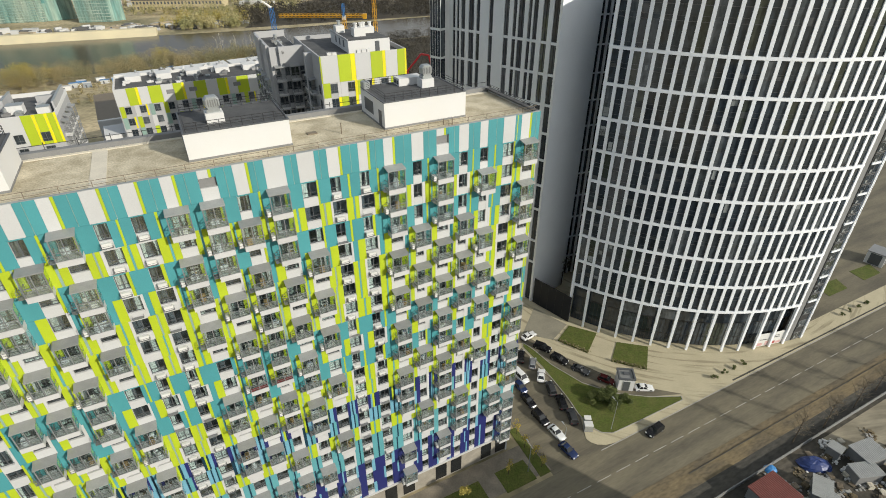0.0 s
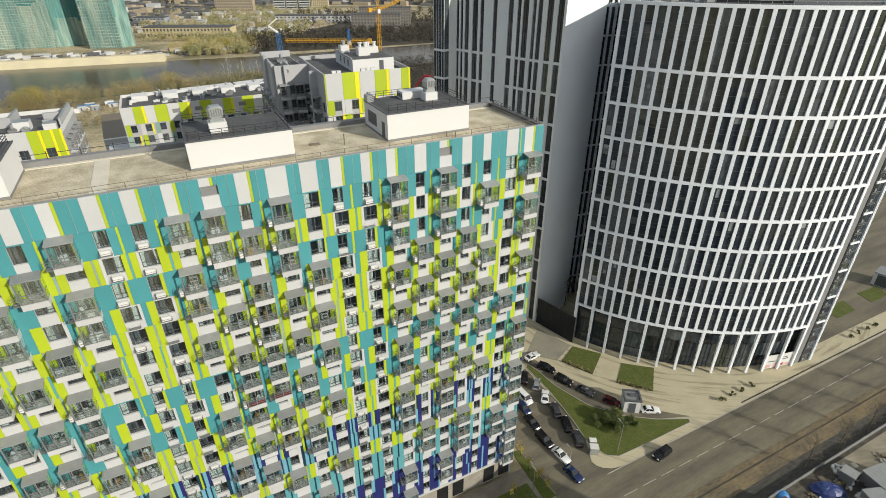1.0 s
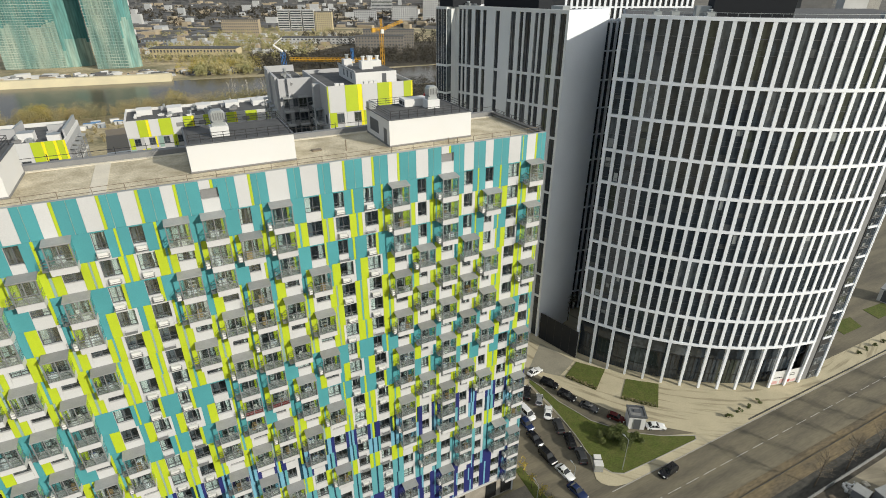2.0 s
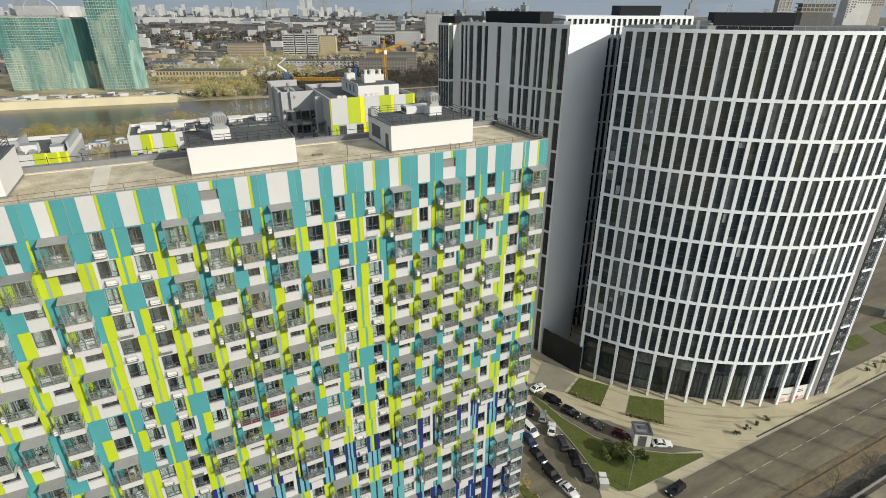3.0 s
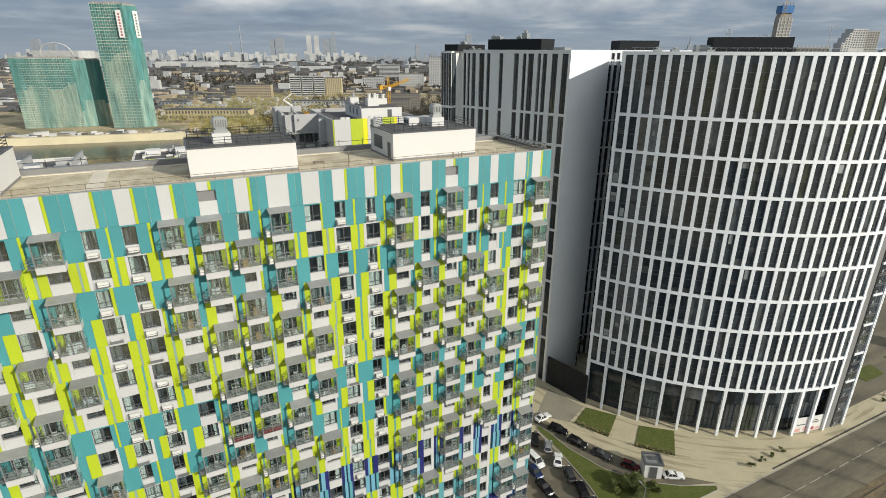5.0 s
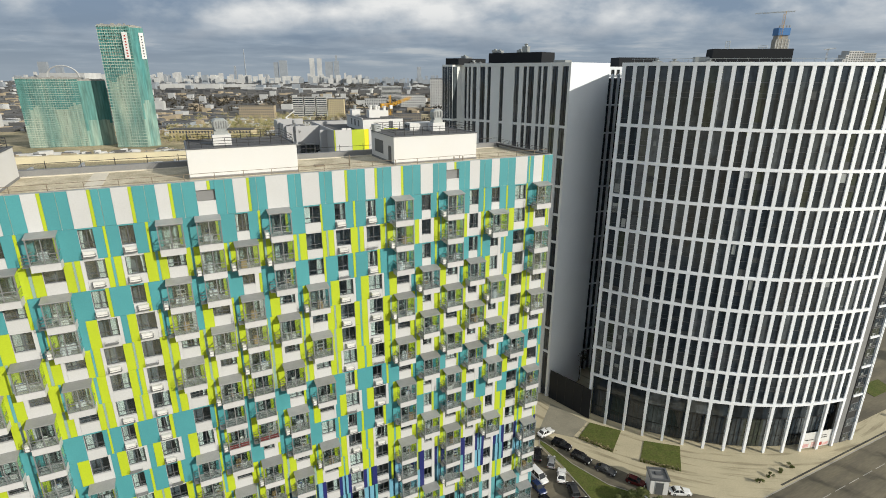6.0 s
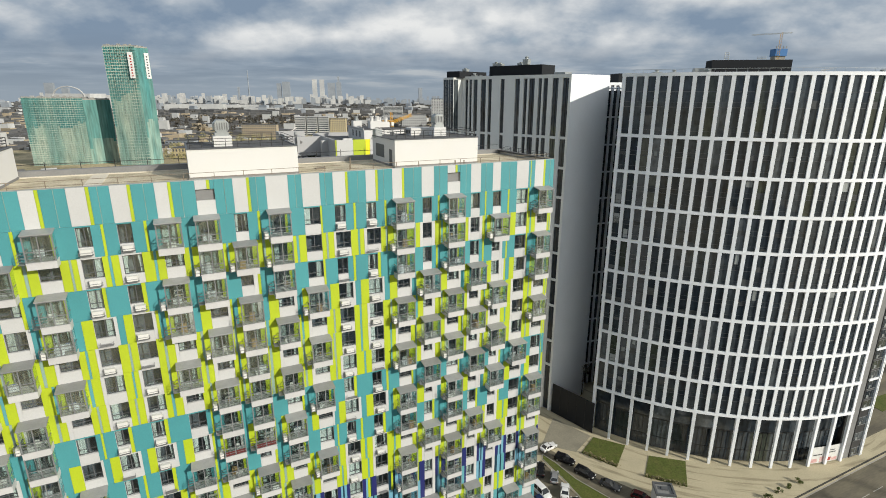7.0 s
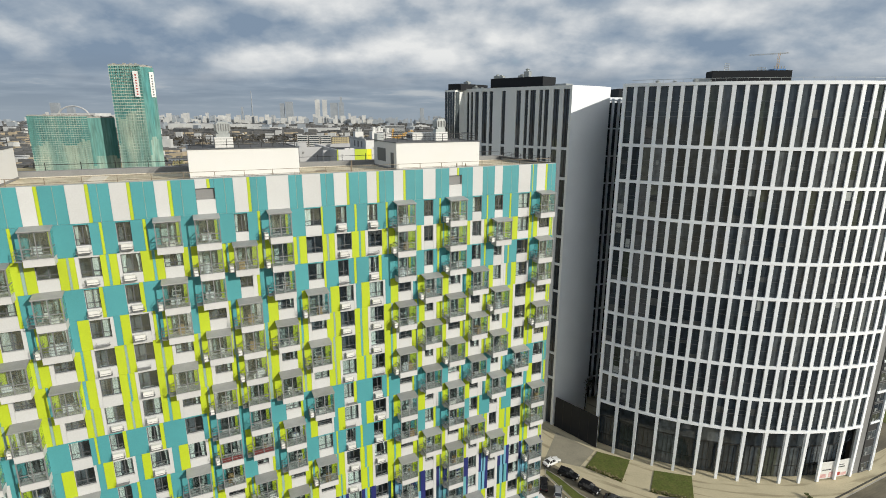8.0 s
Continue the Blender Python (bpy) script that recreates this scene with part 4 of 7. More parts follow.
        part("motor", Geo().tube((0.2 * s, 0.62 * s, 2.2), (0.2 * s, 0.95 * s, 2.2), 0.3 * s, n=10), GALV, t)
    part("long_block", box(4.9, 8.6, 6.4, 8.4, 3.48, 4.5), RENDER, b, "white ventilation block with small dark openings")
    for y in (6.65, 7.3, 7.85):
        part("opening", box(4.86, 4.9, y, y + 0.4, 3.7, 4.2), GRILLE, b)
    part("pipe", Geo().tube((1.6, 1.0, 0), (1.6, 1.0, 0.9), 0.08), RAIL, a)
    for x, y, h in ((-27.2, 5.6, 1.3), (-14, 2.6, 0.7), (-12.9, 2.2, 0.7)):
        t = thing("vent_pipe", site(x, y, z), "thin dark vent pipe standing on the roof gravel", "vent pipe", "vent pipes")
        part("pipe", Geo().tube((0, 0, 0), (0, 0, h), 0.07, n=8), RAIL, t)
        part("cap", Geo().tube((0, 0, h), (0, 0, h + 0.12), 0.12, 0.05, n=8), RAIL, t)
    t = thing("roof_hatch", site(-30.6, 7.3, z), "low rusty hatch lying on the roof gravel", "roof hatch")
    part("cover", box(-0.6, 0.6, -0.4, 0.4, 0, 0.15), RAIL, t)
    # railing along the street edge and behind
    rail = thing("roof_railing", SITE @ pose(0, 0, z), "thin brown steel railing along the roof edge", "railing")
    post = box(-0.03, 0.03, -0.03, 0.03, 0, 1.15).mesh("post", RAIL)
    x = -78.0
    while x < -0.3:
        put("post", post, rail, pose(x, 0.72, 0.06))
        x += 2.9
    for zz in (0.7, 1.17):
        part("rail", box(-78.2, -0.3, 0.7, 0.74, zz, zz + 0.045), RAIL, rail)
    post = box(-0.035, 0.035, -0.035, 0.035, 0, 0.9).mesh("post", BLACK)
    back = thing("roof_railing", SITE @ pose(0, 14.2, TOP + 0.1), "black steel railing on the rear parapet", "railing")
    x = -77.0
    while x < -0.3:
        put("post", post, back, pose(x, 0, 0))
        x += 3.4
    part("rail", box(-78, -0.3, -0.02, 0.02, 0.6, 0.66), BLACK, back)
    grate = thing("end_railing", SITE @ pose(-0.5, 0.5, z), "black steel railing at the end of the roof", "railing")
    for k in range(6):
        part("post", box(-0.03, 0.03, 0.6 + 2.3 * k, 0.66 + 2.3 * k, 0.6, 1.3), BLACK, grate)
    for zz in (0.85, 1.05, 1.28):
        part("rail", box(-0.025, 0.025, 0.2, 13.0, zz, zz + 0.04), BLACK, grate)


roof_things()

def fan_unit(x, y, z, sx, sy, h):
    """A roof fan: casing on a curb, a round throat and a wider cowl."""
    g = Geo().box(x + 0.12, x + sx - 0.12, y + 0.12, y + sy - 0.12, z, z + 0.16).box(x, x + sx, y, y + sy, z + 0.16, z + h * 0.62)
    g.box(x - 0.04, x + sx + 0.04, y - 0.04, y + sy + 0.04, z + h * 0.62, z + h * 0.66)
    c, r = Vector((x + sx / 2, y + sy / 2, z)), min(sx, sy)
    up = Vector((0, 0, h))
    return g.tube(c + up * 0.66, c + up * 0.82, r * 0.3, n=10).tube(c + up * 0.82, c + up * 0.9, r * 0.3, r * 0.44, n=10).tube(c + up * 0.9, c + up, r * 0.44, r * 0.2, n=10)


# ---- round office tower ----
CX, CY, RAD = 71.95, 164.64, 60.9
STEP, FIRST, CELLS = 2.1235, -127.27, 26
BANDS = [13.0 + 7.6 * k for k in range(9)] + [86.0]


def arc(a0, a1, r, n):
    return [(r * math.cos(radians(a0 + (a1 - a0) * k / n)), r * math.sin(radians(a0 + (a1 - a0) * k / n))) for k in range(n + 1)]


def ring(g, a0, a1, r0, r1, z0, z1, n):
    out, inn = arc(a0, a1, r1, n), arc(a0, a1, r0, n)
    return g.loft([[(*out[k], z0), (*out[k], z1), (*inn[k], z1), (*inn[k], z0)] for k in range(n + 1)])


def round_tower():
    t = thing("office_tower", pose(CX, CY, 0), "curved office tower with a white fin grid over dark glass", "building")
    last = FIRST + STEP * CELLS
    body = arc(FIRST, -72.5, RAD - 0.7, 60) + arc(-72.0, -65.2, RAD - 1.4, 8) + [(40, -10), (-22, -10), (-27.5, -16)]
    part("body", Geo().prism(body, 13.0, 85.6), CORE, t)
    part("roof", Geo().prism(arc(FIRST, -65.4, RAD - 1.4, 60) + [(39, -11), (-21, -11), (-27, -17)], 85.6, 85.72), FELT, t, "dark flat roof")
    low = arc(FIRST + 0.5, -65.4, RAD - 2.6, 60) + [(39, -12), (-20, -12), (-27, -18)]
    part("body", Geo().prism(low, 0, 13.0), DARKPANEL, t, "dark recessed ground storeys")
    # shared fin and pane meshes, turned about the tower's middle
    half = 0.365
    fin = box(RAD - 0.55, RAD + 0.12, -half, half, 13.0, 86.1).mesh("fin", FIN)
    for k in range(CELLS + 1):
        put("fin", fin, t, pose(0, 0, 0, 0, 0, FIRST + STEP * k))
    for z in BANDS:
        part("band", ring(Geo(), FIRST - 0.4, last + 0.4, RAD - 0.5, RAD + 0.16, z - 0.32, z + 0.32, CELLS * 2), FIN, t)
    w = RAD * math.tan(radians(STEP / 2)) - half
    rng = random.Random(29)
    for a, b in zip(BANDS, BANDS[1:]):
        pane = box(RAD - 0.20, RAD - 0.16, -w, w, a + 0.38, b - 0.38).mesh("pane", TOWERGLASS)
        bar = Geo().box(RAD - 0.18, RAD - 0.10, -w, w, (a + b) / 2 - 0.25, (a + b) / 2 - 0.13)
        bar.box(RAD - 0.18, RAD - 0.12, -w, -w + 0.09, a + 0.38, b - 0.38).box(RAD - 0.18, RAD - 0.12, w - 0.09, w, a + 0.38, b - 0.38)
        if b - a > 8:
            bar.box(RAD - 0.18, RAD - 0.10, -w, w, b - 3.4, b - 3.26)
        bar.box(RAD - 0.17, RAD - 0.13, -w, w, a + 1.25, a + 1.31).box(RAD - 0.17, RAD - 0.13, -w, w, (a + b) / 2 + 0.75, (a + b) / 2 + 0.81)
        bar = bar.mesh("glazing_bar", BARMETAL)
        for k in range(CELLS):
            m = pose(0, 0, 0, 0, 0, FIRST + STEP * (k + 0.5))
            p = put("pane", pane, t, m)
            put("glazing_bar", bar, p)
            if rng.random() < 0.04:
                h = rng.uniform(0.8, 2.2)
                z = rng.choice((a + 0.6, (a + b) / 2 - 0.1, b - 0.5 - h))
                wide = rng.uniform(0.35, 0.8) * w
                put("blind", box(RAD - 0.158, RAD - 0.15, -wide, wide, z, z + h).mesh("blind", BLIND), p, None, "pale blind behind the glass")
            if rng.random() < 0.3:
                z = rng.choice((a + 0.5, (a + b) / 2 - 0.1))
                put("blind", box(RAD - 0.158, RAD - 0.15, -w + 0.1, w - 0.1, z, z + rng.uniform(0.5, 1.6)).mesh("blind", SCREEN), p, None, "grey roller blind")
    # ground storeys: leaning white columns, glass and a dark lintel
    col = Geo().loft([[(RAD - 0.4, -0.28, 0), (RAD + 0.1, -0.28, 0), (RAD + 0.1, 0.28, 0), (RAD - 0.4, 0.28, 0)], [(RAD - 0.5, -half, 12.7), (RAD + 0.14, -half, 12.7), (RAD + 0.14, half, 12.7), (RAD - 0.5, half, 12.7)]]).mesh("column", FIN)
    gl = box(RAD - 2.2, RAD - 2.15, -2.25, 2.25, 0.2, 8.3).mesh("pane", TOWERGLASS)
    up = box(RAD - 1.5, RAD - 1.45, -2.25, 2.25, 8.4, 12.6).mesh("pane", TOWERGLASS)
    bars = Geo()
    for y in (-1.5, -0.5, 0.5, 1.5):
        bars.box(RAD - 2.17, RAD - 2.08, y - 0.05, y + 0.05, 0.2, 8.3)
    bars.box(RAD - 2.17, RAD - 2.08, -2.25, 2.25, 3.0, 3.15).box(RAD - 2.4, RAD - 1.4, -2.3, 2.3, 8.2, 8.45)
    bars = bars.mesh("glazing_bar", BLACK)
    for k in range(0, CELLS + 1, 2):
        put("column", col, t, pose(0, 0, 0, 0, 0, FIRST + STEP * k))
        if k < CELLS:
            m = pose(0, 0, 0, 0, 0, FIRST + STEP * (k + 1))
            put("pane", up, t, m)
            p = put("pane", gl, t, m)
            put("glazing_bar", bars, p)
    # plain grey return, then the narrow glazed corner of the next wing
    part("return_wall", ring(Geo(), last + 0.36, -69.2, RAD - 1.3, RAD - 0.45, 0.0, 86.0, 5), PARAPET, t, "plain grey wall panel")
    part("corner_wall", ring(Geo(), -69.18, -66.1, RAD - 1.38, RAD - 0.3, 0.0, 86.0, 3), DARKPANEL, t, "dark glazed corner of the next wing")
    levels = [0.3, 4.4, 8.6] + [z0 + (z1 - z0) * k / 3 for z0, z1 in zip(BANDS, BANDS[1:]) for k in range(3)]
    cell = Geo().box(RAD - 0.3, RAD - 0.22, -1.4, 1.4, 0.0, 0.12).box(RAD - 0.3, RAD - 0.22, -1.4, 1.4, 2.1, 2.18).box(RAD - 0.3, RAD - 0.24, -0.05, 0.05, 0.12, 2.1).mesh("window_frame", METAL)
    light = box(RAD - 0.29, RAD - 0.27, -1.35, 1.35, 0.15, 2.08).mesh("pane", TOWERGLASS)
    ledge = box(RAD - 0.268, RAD - 0.2, -1.0, -0.4, 0.3, 1.0).mesh("ledge", GALV)
    for z in levels:
        m = pose(0, 0, z, 0, 0, -67.65)
        p = put("pane", light, t, m)
        put("window_frame", cell, p)
        put("ledge", ledge, p)
    for z in BANDS:
        part("band", ring(Geo(), -69.1, -65.8, RAD - 0.3, RAD - 0.05, z - 0.25, z + 0.25, 3), FIN, t)
    edge = box(RAD - 1.2, RAD + 0.1, -0.14, 0.14, 0.0, 86.1).mesh("fin", FIN)
    for a in (-66.0, -65.5):
        put("fin", edge, t, pose(0, 0, 0, 0, 0, a))
    sign = Geo()
    ring(sign, -80.2, -72.4, RAD - 0.5, RAD - 0.42, 0.3, 4.6, 6)
    part("sign_board", sign, LENS, t, "white shop-front board with pink and red shapes")
    for a0, a1, z0, z1, mat in ((-79.9, -78.2, 0.5, 1.5, PINK), (-77.6, -76.2, 0.5, 1.9, PINK), (-75.8, -74.6, 0.6, 1.5, REDPAINT), (-74.4, -72.9, 0.5, 1.3, PINK), (-79.4, -77.2, 2.4, 2.65, GRILLE), (-75.6, -73.6, 2.7, 2.95, GRILLE), (-75.4, -73.9, 3.3, 3.5, GRILLE)):
        part("sign_shape", ring(Geo(), a0, a1, RAD - 0.42, RAD - 0.4, z0, z1, 3), mat, t)
    # plant room and roof edge rail
    plant = thing_part("plant_room", t, pose(-9.75, -46.6, 85.7, 0, 0, -8.3))
    part("wall", box(-8.2, 7.3, 0, 4.5, 0, 3.45), PLANTBLACK, plant, "black plant room")
    part("duct", box(-11.2, -8.3, 1, 3, 0, 1.9), GALV, plant)
    for x in (-5.6, 0.9, 1.7):
        frame_geo = Geo()
        for dx in (0, 0.8):
            frame_geo.tube((x + dx, 1.0, 3.45), (x + dx, 1.0, 5.0 if x < 0 else 4.1), 0.06, n=5)
        for z in (3.75, 4.05) if x > 0 else (3.8, 4.2, 4.6, 4.95):
            frame_geo.tube((x, 1.0, z), (x + 0.8, 1.0, z), 0.05, n=5)
        part("ladder_frame", frame_geo, GALV, plant)
    g = Geo()
    for k in range(34):
        a = radians(FIRST + 1.5 + 1.8 * k)
        p = Vector((math.cos(a), math.sin(a), 0)) * (RAD - 1.0)
        g.tube(p + Vector((0, 0, 85.7)), p + Vector((0, 0, 87.0)), 0.03, n=4)
    ring(g, FIRST + 1, -66, RAD - 1.03, RAD - 0.97, 86.95, 87.02, 60)
    part("edge_rail", g, GALV, t)
    for x, y in ((-30, -46), (-26, -45), (14, -50), (20, -48), (-20, -48)):
        part("roof_unit", fan_unit(x, y, 85.72, 1.6, 1.2, 1.5), GALV, t)


BLIND = material("pale_blind", (0.30, 0.32, 0.31), 0.7, vary=0.1, each=0.3)
SCREEN = material("grey_blind", (0.055, 0.06, 0.06), 0.5, vary=0.1, each=0.4)
PINK = material("pink_print", (0.58, 0.32, 0.31), 0.5, vary=0.25, amount=0.6, tint=(0.75, 0.6, 0.56), scale=1.5)
REDPAINT = material("red_print", (0.40, 0.06, 0.05), 0.5)
round_tower()


# ---- slab office tower behind ----
SLABPANEL = material("grey_white_panel", (0.73, 0.745, 0.72), 0.4, vary=0.03, amount=0.25, each=0.03, scale=0.15)


def slab_tower():
    # x runs along the shaded front from its near corner, y goes into the block
    m = pose(26.0, 125.3, 0, 0, 0, math.degrees(math.atan2(0.663, -0.749)))
    t = thing("office_slab", m, "grey-panelled office slab with tall dark window strips", "building")
    ln, top = 32.6, 86.5
    # the near end is gently bowed
    ex, ey = Vector((-0.749, 0.663, 0)), Vector((-0.663, -0.749, 0))
    wide = Vector((0.775, 0.63, 0))
    def loc(p):
        return (p.dot(ex), p.dot(ey))
    end = []
    for k in range(13):
        s = k / 12
        p = wide * 14.3 * s + Vector((0.63, -0.775, 0)) * (0.55 * math.sin(math.pi * s))
        end.append(loc(p))
    part("end_wall", Geo().prism(end + [(end[-1][0] + 1.2, end[-1][1]), (1.2, -1.0)], 0, top), FIN, t, "smooth grey bowed end wall")
    part("body", Geo().prism([(ln, -0.6), (1.0, -0.6), (end[-1][0] + 1.0, end[-1][1]), (ln, end[-1][1])], 0, top - 0.6), CORE, t)
    part("roof", Geo().prism([(ln, -0.6), (1.0, -0.6), (end[-1][0] + 1.0, end[-1][1]), (ln, end[-1][1])], top - 0.6, top - 0.5), FELT, t)
    levels = [0, 13.5, 20.4, 30.2, 37.2, 44.2, 51.2, 58.2, 65.3, 72.3, 86.0]
    spans = []
    x = 0.0
    for x1, x2 in ((0.6, 2.15), (3.3, 4.85), (6.1, 7.3), (7.75, 8.7), (9.75, 11.35), (11.85, 12.85), (14.0, 15.4), (18.65, 19.85), (22.65, 23.75), (24.5, 26.2), (27.3, 28.65), (29.25, 30.05), (30.55, 31.4)):
        spans.append((x, x1, x2))
        x = x2
    panel_cache = {}
    for x0, x1, x2 in spans:
        part("panel", box(x0, x1, -0.6, 0.0, 0, top), SLABPANEL, t, "grey metal pier")
        for a, b in zip(levels, levels[1:]):
            key = (round(x2 - x1, 2), round(b - a, 2))
            if key not in panel_cache:
                panel_cache[key] = box(0, key[0], -0.34, -0.3, 0.3, key[1] - 0.3).mesh("pane", TOWERGLASS)
            put("pane", panel_cache[key], t, pose(x1, 0, a))
        bars = Geo()
        for z in levels[1:]:
            bars.box(x1, x2, -0.6, -0.02, z - 0.3, z + 0.3)
        part("band", bars, SLABPANEL, t)
        mid = Geo().box((x1 + x2) / 2 - 0.05, (x1 + x2) / 2 + 0.05, -0.31, -0.2, 0, top)
        part("glazing_bar", mid, BLACK, t)
    part("panel", box(x, ln + 0.2, -0.6, 0.0, 0, top), SLABPANEL, t, "grey metal pier")
    part("cornice", box(0.0, ln, -0.62, 0.03, top - 0.75, top + 0.02), SLABPANEL, t, "grey metal cornice strip")
    # forward wing at the far end
    w2 = Geo().box(ln, ln + 3.6, -16, 3.4, 0, top - 0.3)
    part("wing", w2, SLABPANEL, t, "forward wing with a bright side wall")
    wing_pane = {}
    for k in range(4):
        for a, b in zip(levels, levels[1:]):
            key = round(b - a, 2)
            if key not in wing_pane:
                wing_pane[key] = box(0, 0.72, 0, 0.05, 0.3, key - 0.3).mesh("pane", TOWERGLASS)
            put("pane", wing_pane[key], t, pose(ln + 0.1 + 0.88 * k, 3.4, a))
    for a, b in zip(levels, levels[1:]):
        key = (2.0, round(b - a, 2))
        if key not in panel_cache:
            panel_cache[key] = box(-0.05, 0, 0, 1.6, 0.3, key[1] - 0.3).mesh("pane", TOWERGLASS)
        put("pane", panel_cache[key], t, pose(ln, 1.65, a))
    # plant rooms
    p = thing_part("plant_room", t, pose(0, 0, top - 0.5))
    part("wall", box(10.0, 26.0, -9, -3.2, 0, 3.0), PLANTBLACK, p, "black plant room")
    part("wall", box(ln - 1.0, ln + 3.5, -9, 2.2, 0.2, 1.8), PLANTBLACK, p, "black plant room")
    for x, y, z, h in ((14.6, -5, 3.0, 2.1), (17.0, -6, 3.0, 0.9), (22.6, -5, 3.0, 0.9), (24.0, -5, 3.0, 1.1), (29.6, -3, 0.1, 1.3), (27.4, -3, 0.1, 0.8), (31.8, -2, 1.8, 0.9)):
        part("roof_unit", fan_unit(x, y, z, 1.5, 1.2, h), GALV, p)
    part("duct", box(3.5, 6.5, -6, -3, 0, 1.1), GALV, p)
    # lower block seen in the gap
    q = thing("office_block", pose(57, 219, 0, 0, 0, 6), "white office block with dark windows behind the towers", "building")
    part("body", box(-14, 36, 0.5, 18, 0, 85.6), DARKPANEL, q)
    part("cornice", box(-14.2, 36.2, 0, 18.2, 85.6, 86.7), FIN, q)
    for k in range(24):
        part("fin", box(-14 + 2.15 * k, -13.2 + 2.15 * k, 0, 0.5, 0, 85.6), FIN, q)
    for z in levels[1:]:
        part("band", box(-14, 36, 0.05, 0.49, z - 3.4, z - 2.8), FIN, q)
    part("plant_room", box(8, 24, 3, 12, 86.7, 90.2), PLANTBLACK, q, "black plant room")
    # narrow glazed link in the gap
    q = thing("office_link", pose(42.5, 141, 0, 0, 0, 20), "narrow dark glazed link with white fin lines", "building")
    part("body", box(-5, 9, 0.5, 10, 0, 83.0), DARKPANEL, q)
    for k in range(8):
        put("pane", box(0, 1.3, 0.42, 0.48, 0.2, 82.8).mesh("pane", TOWERGLASS), q, pose(-4.8 + 1.75 * k, 0, 0))
        part("fin", box(-5 + 1.75 * k, -4.5 + 1.75 * k, 0, 0.5, 0, 84.0), FIN, q)
    for k in range(12):
        part("band", box(-5, 9, 0.02, 0.4, 83.4 - 7 * k, 83.75 - 7 * k), FIN, q)
    # smoked glass screen between the towers
    g = thing("glass_screen", pose(35.2, 115.6, 0, 0, 0, 133), "dark smoked-glass screen wall between the towers", "glass wall")
    smoked = material("smoked_glass", (0.020, 0.022, 0.025), 0.25, ior=1.25, vary=0.05)
    for k in range(5):
        part("pane", box(2.55 * k, 2.55 * k + 2.5, 0, 0.06, 0.1, 8.6), smoked, g)
        part("post", box(2.55 * k - 0.05, 2.55 * k, -0.02, 0.1, 0, 8.7), BLACK, g)


slab_tower()


# ---- cars, shrubs, trees and street things ----
def car_paint(name, rgb, metal=0.2):
    return material(name, rgb, 0.22, metal=metal, vary=0.02, amount=0.1)


PAINTS = {"black": car_paint("black_paint", (0.012, 0.012, 0.014)), "white": car_paint("white_paint", (0.75, 0.75, 0.73), 0.0), "silver": car_paint("silver_paint", (0.42, 0.43, 0.44), 0.5),
          "grey": car_paint("dark_grey_paint", (0.06, 0.062, 0.065)), "blue": car_paint("navy_paint", (0.02, 0.035, 0.10)), "red": car_paint("maroon_paint", (0.11, 0.014, 0.014))}


